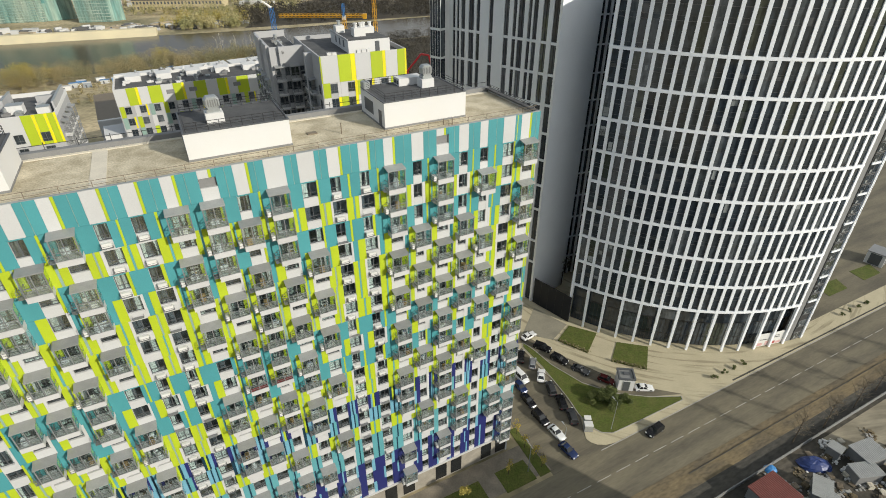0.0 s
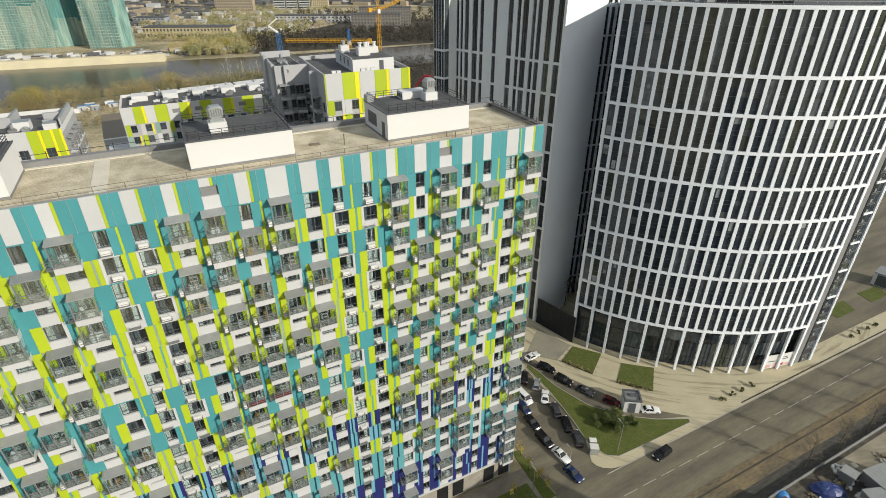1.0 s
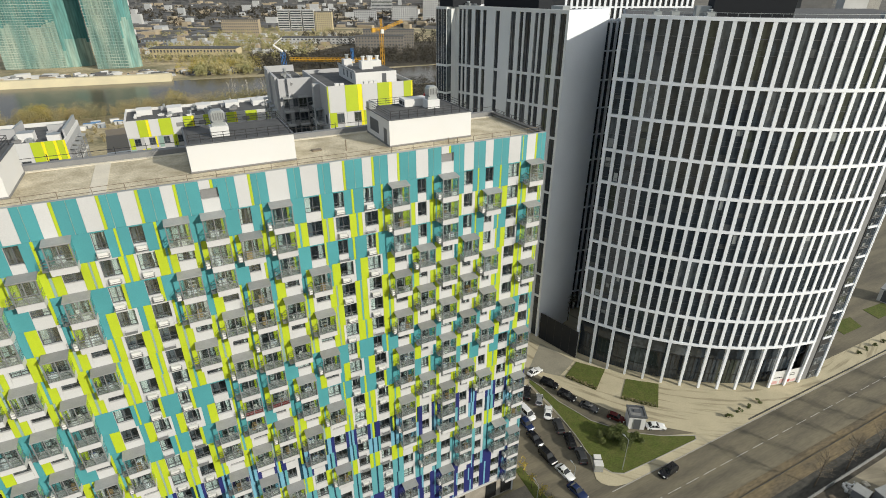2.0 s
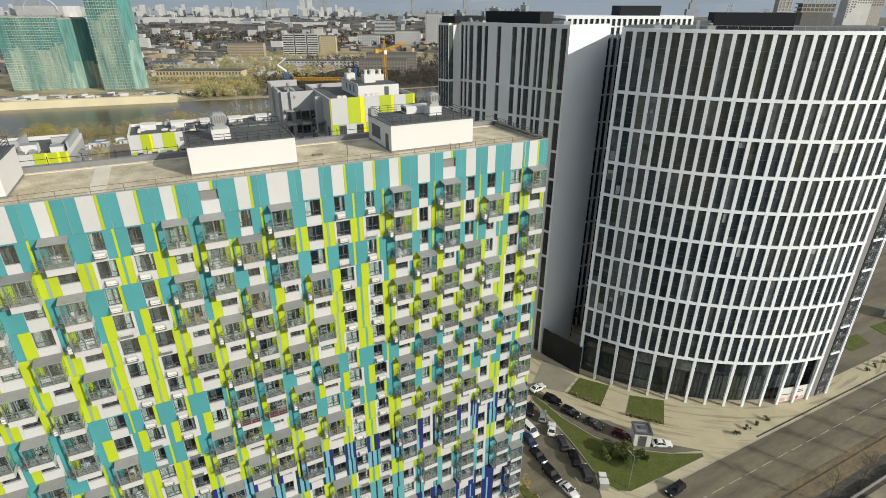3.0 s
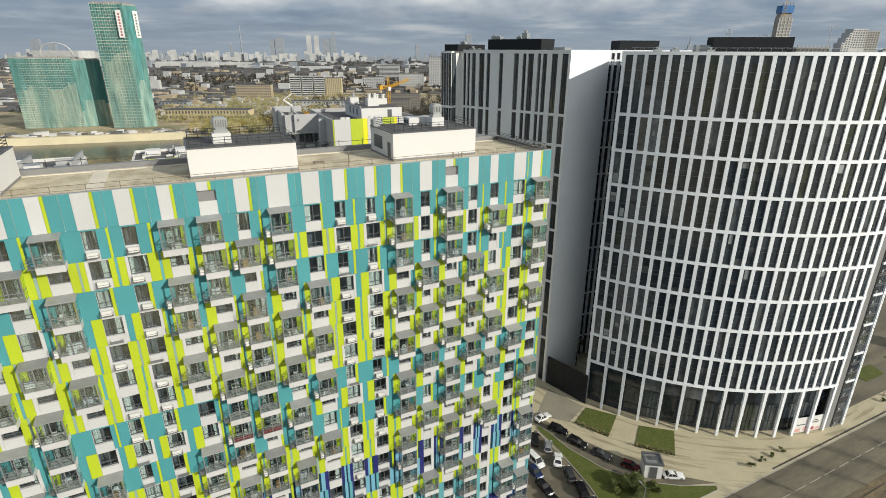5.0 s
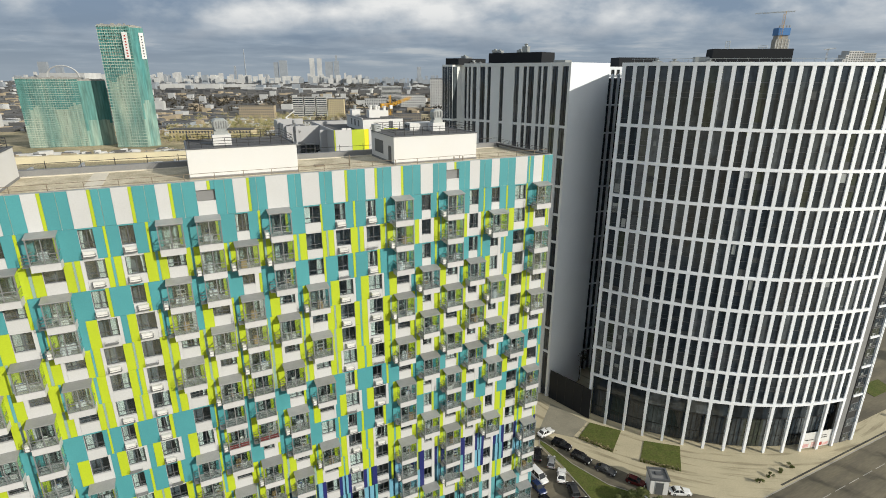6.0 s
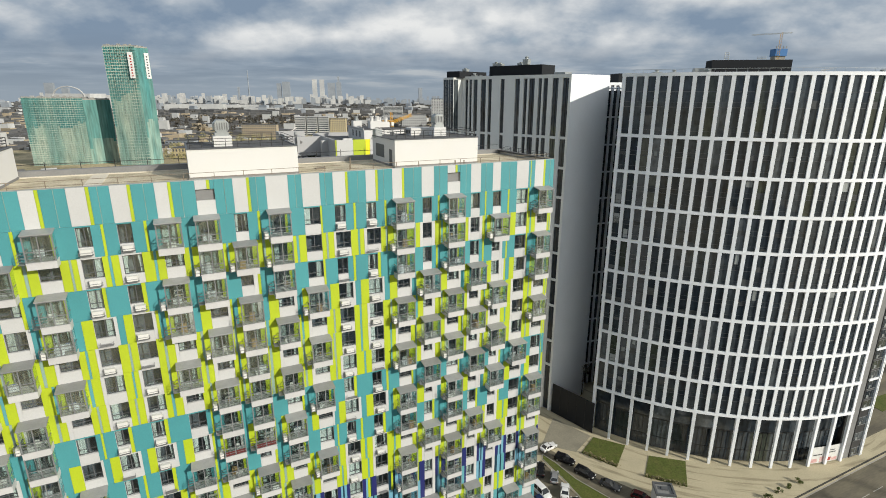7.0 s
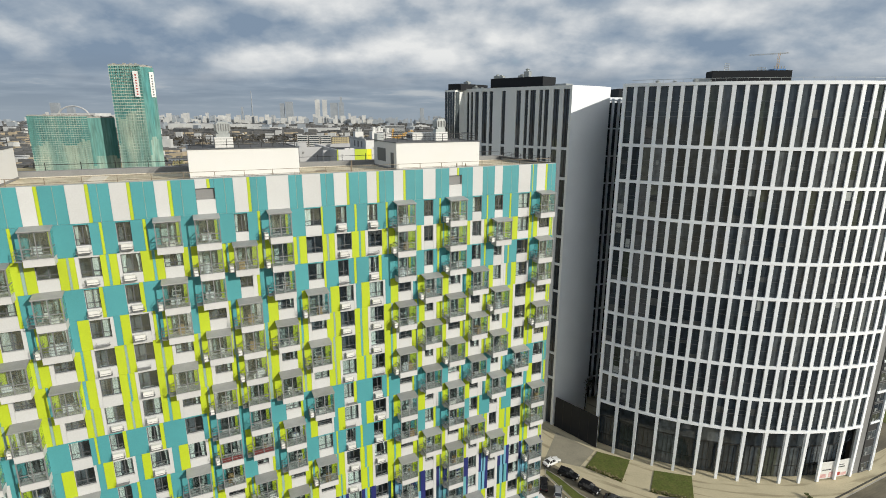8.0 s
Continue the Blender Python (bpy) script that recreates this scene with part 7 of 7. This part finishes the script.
def river_huts():
    rng = random.Random(77)
    tones = (RENDER, PALE, material("blue_hut_paint", (0.10, 0.24, 0.46), 0.6, vary=0.1), RENDER, HAZE)
    for k in range(22):
        s = k / 21
        h = thing("river_hut", pose(-252 + 66 * s + rng.uniform(-2, 2), 352 + 58 * s + rng.uniform(-6, 6), -0.12, 0, 0, 31 + rng.uniform(-8, 8)), "small pale hut or container on the river bank", "hut", "huts on the river bank")
        w, d, z = rng.uniform(3, 6.5), rng.uniform(2.4, 3.4), rng.uniform(2.2, 3.4)
        part("wall", box(0, w, 0, d, 0, z), tones[k % 5], h)
        part("roof", box(-0.15, w + 0.15, -0.15, d + 0.15, z, z + 0.15), tones[(k + 1) % 5], h)
        part("door", box(w * 0.3, w * 0.3 + 0.9, -0.04, 0, 0.1, 2.0), FRAME, h)


PALE = material("pale_far_wall", (0.53, 0.53, 0.51), 0.8, vary=0.08, amount=0.6, tint=(0.36, 0.37, 0.38), scale=0.01, fine=0.06)
# grey-blue puts distance haze into the skyline walls; some huts share it
HAZE = material("grey_blue_haze_wall", (0.30, 0.33, 0.36), 0.8, vary=0.08, amount=0.5, scale=0.005, fine=0.05)
DULL = material("dull_far_wall", (0.12, 0.118, 0.115), 0.85, vary=0.12, amount=0.6, tint=(0.10, 0.105, 0.11), scale=0.02, fine=0.1)
CREAM = material("cream_wall", (0.52, 0.44, 0.27), 0.8, vary=0.05, amount=0.4, scale=0.05)
# darker copy of the tan wall, for houses under cloud shade
SHADEWALL = material("cloud_shaded_wall", (0.24, 0.215, 0.18), 0.8, vary=0.08, amount=0.4, scale=0.05)
TAN = material("tan_wall", (0.40, 0.33, 0.23), 0.8, vary=0.08, amount=0.4, scale=0.05)


river_huts()


def far_house(x, y, turn, w, d, h, wall, label, floors, bays, glass=FRAME, strip=False):
    t = thing("far_building", pose(x, y, -0.1, 0, 0, turn), label, "building", "buildings on the far bank")
    part("wall", box(0, w, 0, d, 0, h), wall, t)
    part("roof", box(-0.3, w + 0.3, -0.3, d + 0.3, h, h + 0.8), FELT if not strip else PALE, t)
    fh = h / floors
    if strip:
        for f in range(floors):
            part("window_strip", box(0.6, w - 0.6, -0.25, 0, f * fh + fh * 0.35, f * fh + fh * 0.8), glass, t)
    else:
        me = box(0, w / bays * 0.5, -0.2, 0, 0, fh * 0.5).mesh("window", glass)
        for f in range(floors):
            for k in range(bays):
                put("window", me, t, pose(w * (k + 0.25) / bays, 0, f * fh + fh * 0.3))
    return t


far_house(-376, 700, 3.5, 107, 24, 12, CREAM, "long low cream building on the far bank", 2, 26)
far_house(-412, 1031, 3.5, 66, 16, 24, TAN, "tan five-storey building with rows of windows", 5, 18)
for k in range(3):
    far_house(-325 + 23.3 * k, 1088 + 1.6 * k, 4, 21, 15, 37, PALE, "white slab block with dark window strips", 9, 6, TOWERGLASS, True)
far_house(-256, 1094, 4, 32, 15, 34, CREAM, "cream block beside the white slabs", 9, 9)
far_house(-215, 1600, 4, 57, 16, 46, PALE, "white far tower block with window strips", 13, 8, TOWERGLASS, True)
far_house(-214, 1290, 4, 50, 16, 27, PALE, "white far apartment block", 8, 12)
far_house(-129, 1294, 4, 57, 18, 35, PALE, "white far apartment block", 9, 12)
far_house(-59, 1300, 4, 33, 16, 71, PALE, "tall white far apartment block", 20, 8)
far_house(-20, 1150, 4, 40, 16, 50, PALE, "white far apartment block", 14, 8)
far_house(-128, 768, 3, 66, 16, 21, SHADEWALL, "grey-tan far building with a blue roof, darkened for cloud shade", 5, 16)
far_house(-126, 830, 3, 74, 16, 24, SHADEWALL, "pale far block behind the trees, darkened for cloud shade", 6, 20)
far_house(-260, 870, 3, 120, 22, 9, PALE, "long low white workshop", 2, 20)
far_house(-460, 840, 4, 44, 22, 9, HAZE, "low blue-grey metal shed", 2, 8)


def far_city():
    rng = random.Random(23)
    sets = {"p": (PALE, Geo()), "h": (HAZE, Geo()), "d": (DULL, Geo()), "t": (TAN, Geo())}

    def block(key, x, y, w, d, h, turn):
        c, s = math.cos(turn), math.sin(turn)
        sets[key][1].prism([(x + c * a - s * b, y + s * a + c * b) for a, b in ((0, 0), (w, 0), (w, d), (0, d))], -0.1, h)

    for _ in range(2900):
        y = 760 * (4650 / 760) ** rng.random()
        x = y * rng.uniform(-0.92, 0.08)
        if y < 1150 and x > -430:
            continue
        q = rng.random()
        turn = rng.choice((0.05, 0.1, 1.6, -0.3))
        if y < 2300:
            if q < 0.72:
                block("d", x, y, rng.uniform(10, 46), rng.uniform(8, 16), rng.uniform(3, 8), turn)
            elif q < 0.79:
                block("p", x, y, rng.uniform(8, 34), rng.uniform(8, 15), rng.uniform(3, 7), turn)
            elif q < 0.97:
                block("t", x, y, rng.uniform(10, 36), 12, rng.uniform(4, 10), turn)
            else:
                block("p", x, y, rng.uniform(12, 26), 12, rng.uniform(12, 24), turn)
        elif q < 0.14:
            block("p", x, y, rng.uniform(16, 60), 16, rng.uniform(7, 20), turn)
        elif q < 0.93:
            block("d", x, y, rng.uniform(24, 90), 24, rng.uniform(6, 14), turn)
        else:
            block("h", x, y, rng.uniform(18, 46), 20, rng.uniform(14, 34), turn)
    # small sheds, stores and yards on the far bank
    for _ in range(190):
        x, y = rng.uniform(-470, -190), rng.uniform(735, 1015)
        block(rng.choice("pppt"), x, y, rng.uniform(3, 15), rng.uniform(3, 7), rng.uniform(2, 5.5), rng.choice((0.05, 0.1, 1.6, -0.3)))
    # white warehouses and the long rows of apartment slabs
    for x, y, w, h in ((-1433, 2651, 280, 30), (-1236, 2856, 190, 24), (-980, 2500, 150, 18), (-700, 2400, 170, 18), (-1900, 2500, 330, 34)):
        block("p", x, y, w, 60, h, 0.14)
    for k in range(210):
        x = -3300 + 12.6 * k + rng.uniform(-10, 10)
        block("h" if rng.random() < 0.3 else "p", x, 4200 + rng.uniform(-260, 200), rng.uniform(14, 40), 22, rng.uniform(26, 68) * (1.25 if rng.random() < 0.12 else 1.0), 0.2)
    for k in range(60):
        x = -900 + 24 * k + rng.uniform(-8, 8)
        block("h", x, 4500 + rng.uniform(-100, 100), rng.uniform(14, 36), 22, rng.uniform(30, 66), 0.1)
    # clutter of the building site along the quay
    for _ in range(170):
        k = rng.random()
        block(rng.choice("ppdt"), -470 + 250 * k + rng.uniform(-5, 5), 508 + 78 * k + rng.uniform(2, 36), rng.uniform(2, 14), rng.uniform(2, 5), rng.uniform(1, 4.5), rng.uniform(0, 1.5))
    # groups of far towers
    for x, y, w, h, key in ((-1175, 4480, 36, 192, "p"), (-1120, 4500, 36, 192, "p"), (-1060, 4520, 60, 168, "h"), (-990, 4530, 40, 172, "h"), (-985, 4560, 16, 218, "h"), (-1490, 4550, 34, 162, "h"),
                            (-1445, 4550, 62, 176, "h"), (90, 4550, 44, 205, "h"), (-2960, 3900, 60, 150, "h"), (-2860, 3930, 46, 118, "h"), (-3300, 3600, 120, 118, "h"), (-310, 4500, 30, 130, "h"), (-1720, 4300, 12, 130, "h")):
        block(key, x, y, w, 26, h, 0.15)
    sets["h"][1].tube((-1668, 4400, 0), (-1668, 4400, 258), 7, 3, n=8)
    names = {"p": "pale far apartment blocks and warehouses", "h": "skyline towers, coloured grey-blue for distance haze", "d": "low dark industrial sheds", "t": "tan brick works buildings"}
    for key, (mat, g) in sets.items():
        tagged(part("far_city", g, mat), names[key], "buildings", kind="stuff")
    # a stadium's white arch
    g = Geo()
    for k in range(16):
        a, b = math.pi * k / 16, math.pi * (k + 1) / 16
        g.tube((-1790 + 75 * math.cos(a), 2500, 60 + 50 * math.sin(a)), (-1790 + 75 * math.cos(b), 2500, 60 + 50 * math.sin(b)), 3.0, n=6)
    arch = thing("stadium", pose(0, 0, 0), "far stadium with a white roof arch", "stadium")
    part("arch", g, PALE, arch)
    part("bowl", Geo().box(-1900, -1690, 2500, 2620, -0.1, 78), PALE, arch)
    # unfinished towers beyond the round tower
    u = thing("unfinished_tower", pose(546, 1000, 0), "far unfinished concrete tower with a crane on top", "building", "unfinished towers")
    part("frame", box(11, 31, 0, 16, -0.1, 142), CONCRETE, u)
    part("frame", box(12, 30, 1, 15, 142, 148), CONCRETE, u)
    for k in range(28):
        part("floor_edge", box(9, 33, -0.8, 0, 5 * k, 5 * k + 1.0), PALE, u)
    for x in (9.5, 14, 20, 26, 31.5):
        part("column", box(x, x + 1.0, -0.7, 0, 0, 141), PALE, u)
    part("screen", box(11, 31, -1, 17, 148, 160), BLUEPAINT, u)
    for x in (11.5, 17.5, 23.5, 28.5):
        part("column", box(x, x + 1.2, 0, 1.2, 160, 164), CONCRETE, u)
    g = Geo()
    lattice(g, (15, -3, 142), (15, -3, 186), 1.5, 11)
    part("crane_mast", g, YELLOWPAINT, u)
    g = Geo()
    lattice(g, (-36, -3, 182), (32, -3, 186), 0.7, 16)
    part("crane_jib", g, GALV, u)
    low = thing("unfinished_block", pose(655, 1100, 0), "far unfinished concrete block with open floors", "building")
    part("frame", box(4, 62, 0, 20, -0.1, 93), DULL, low)
    for k in range(3):
        part("floor_edge", box(0, 66, -1, 21, 78 + 7 * k, 80 + 7 * k), CONCRETE, low)
        for j in range(9):
            part("column", box(1 + 7.6 * j, 2.4 + 7.6 * j, -0.5, 0, 80 + 7 * k, 85 + 7 * k), CONCRETE, low)
    g = Geo()
    lattice(g, (61, 5, 93), (61, 5, 131), 0.9, 9)
    lattice(g, (54, 5, 129), (76, 5, 132), 0.6, 8)
    part("crane", g, PALE, low)
    spire = thing("spired_tower", pose(1845, 4500, 0), "far stepped tower with a thin spire", "building")
    part("body", Geo().box(-45, 45, -20, 20, -0.1, 60).box(-24, 24, -14, 14, 60, 105).box(-13, 13, -10, 10, 105, 135).tube((0, 0, 135), (0, 0, 200), 7, 1, n=8), HAZE, spire)
    v = thing("unfinished_tower", pose(806, 1200, 0, 0, 0, 6), "far pale stepped tower block under construction", "building", "unfinished towers")
    for x0, x1, h in ((0, 7, 104), (7, 13, 114), (13, 19, 123), (19, 52, 131), (52, 80, 127)):
        part("frame", box(x0, x1, 0, 22, -0.1, h), PALE if x0 < 52 else CONCRETE, v)
        for k in range(8):
            z = h - 4.6 * (k + 1)
            for j in range(int((x1 - x0) / 5.5) or 1):
                part("window", box(x0 + 1.2 + 5.5 * j, x0 + 4.4 + 5.5 * j, -0.25, 0, z, z + 2.6), FRAME, v)


far_city()


# ---- the block across the street, whose shade reaches the front yard ----
SHADE = pose(0, 0, 0, 0, 0, math.degrees(math.atan2(SUN_Y, SUN_X)))
nb = thing("street_block", SHADE, "plain grey office block across the street", "building")
part("wall", box(62, 84, -10, 72.5, -0.1, 42), GREYWALL, nb)
part("roof", box(61.8, 84.2, -10.2, 72.7, 42, 42.4), FELT, nb)


# ---- cladding panels of the upper storeys, one by one ----
for me, x, z in PANELS[:300]:
    put("panel", me, HOUSE, pose(x, 0, z))
rest = {}
for me, x, z in PANELS[300:]:
    g = rest.setdefault(me.materials[0].name, (me.materials[0], Geo()))[1]
    g.add([(v.co.x + x, v.co.y, v.co.z + z) for v in me.vertices], [tuple(p.vertices) for p in me.polygons])
for mat, g in rest.values():
    part("panel", g, mat, HOUSE)["kind"] = "stuff"
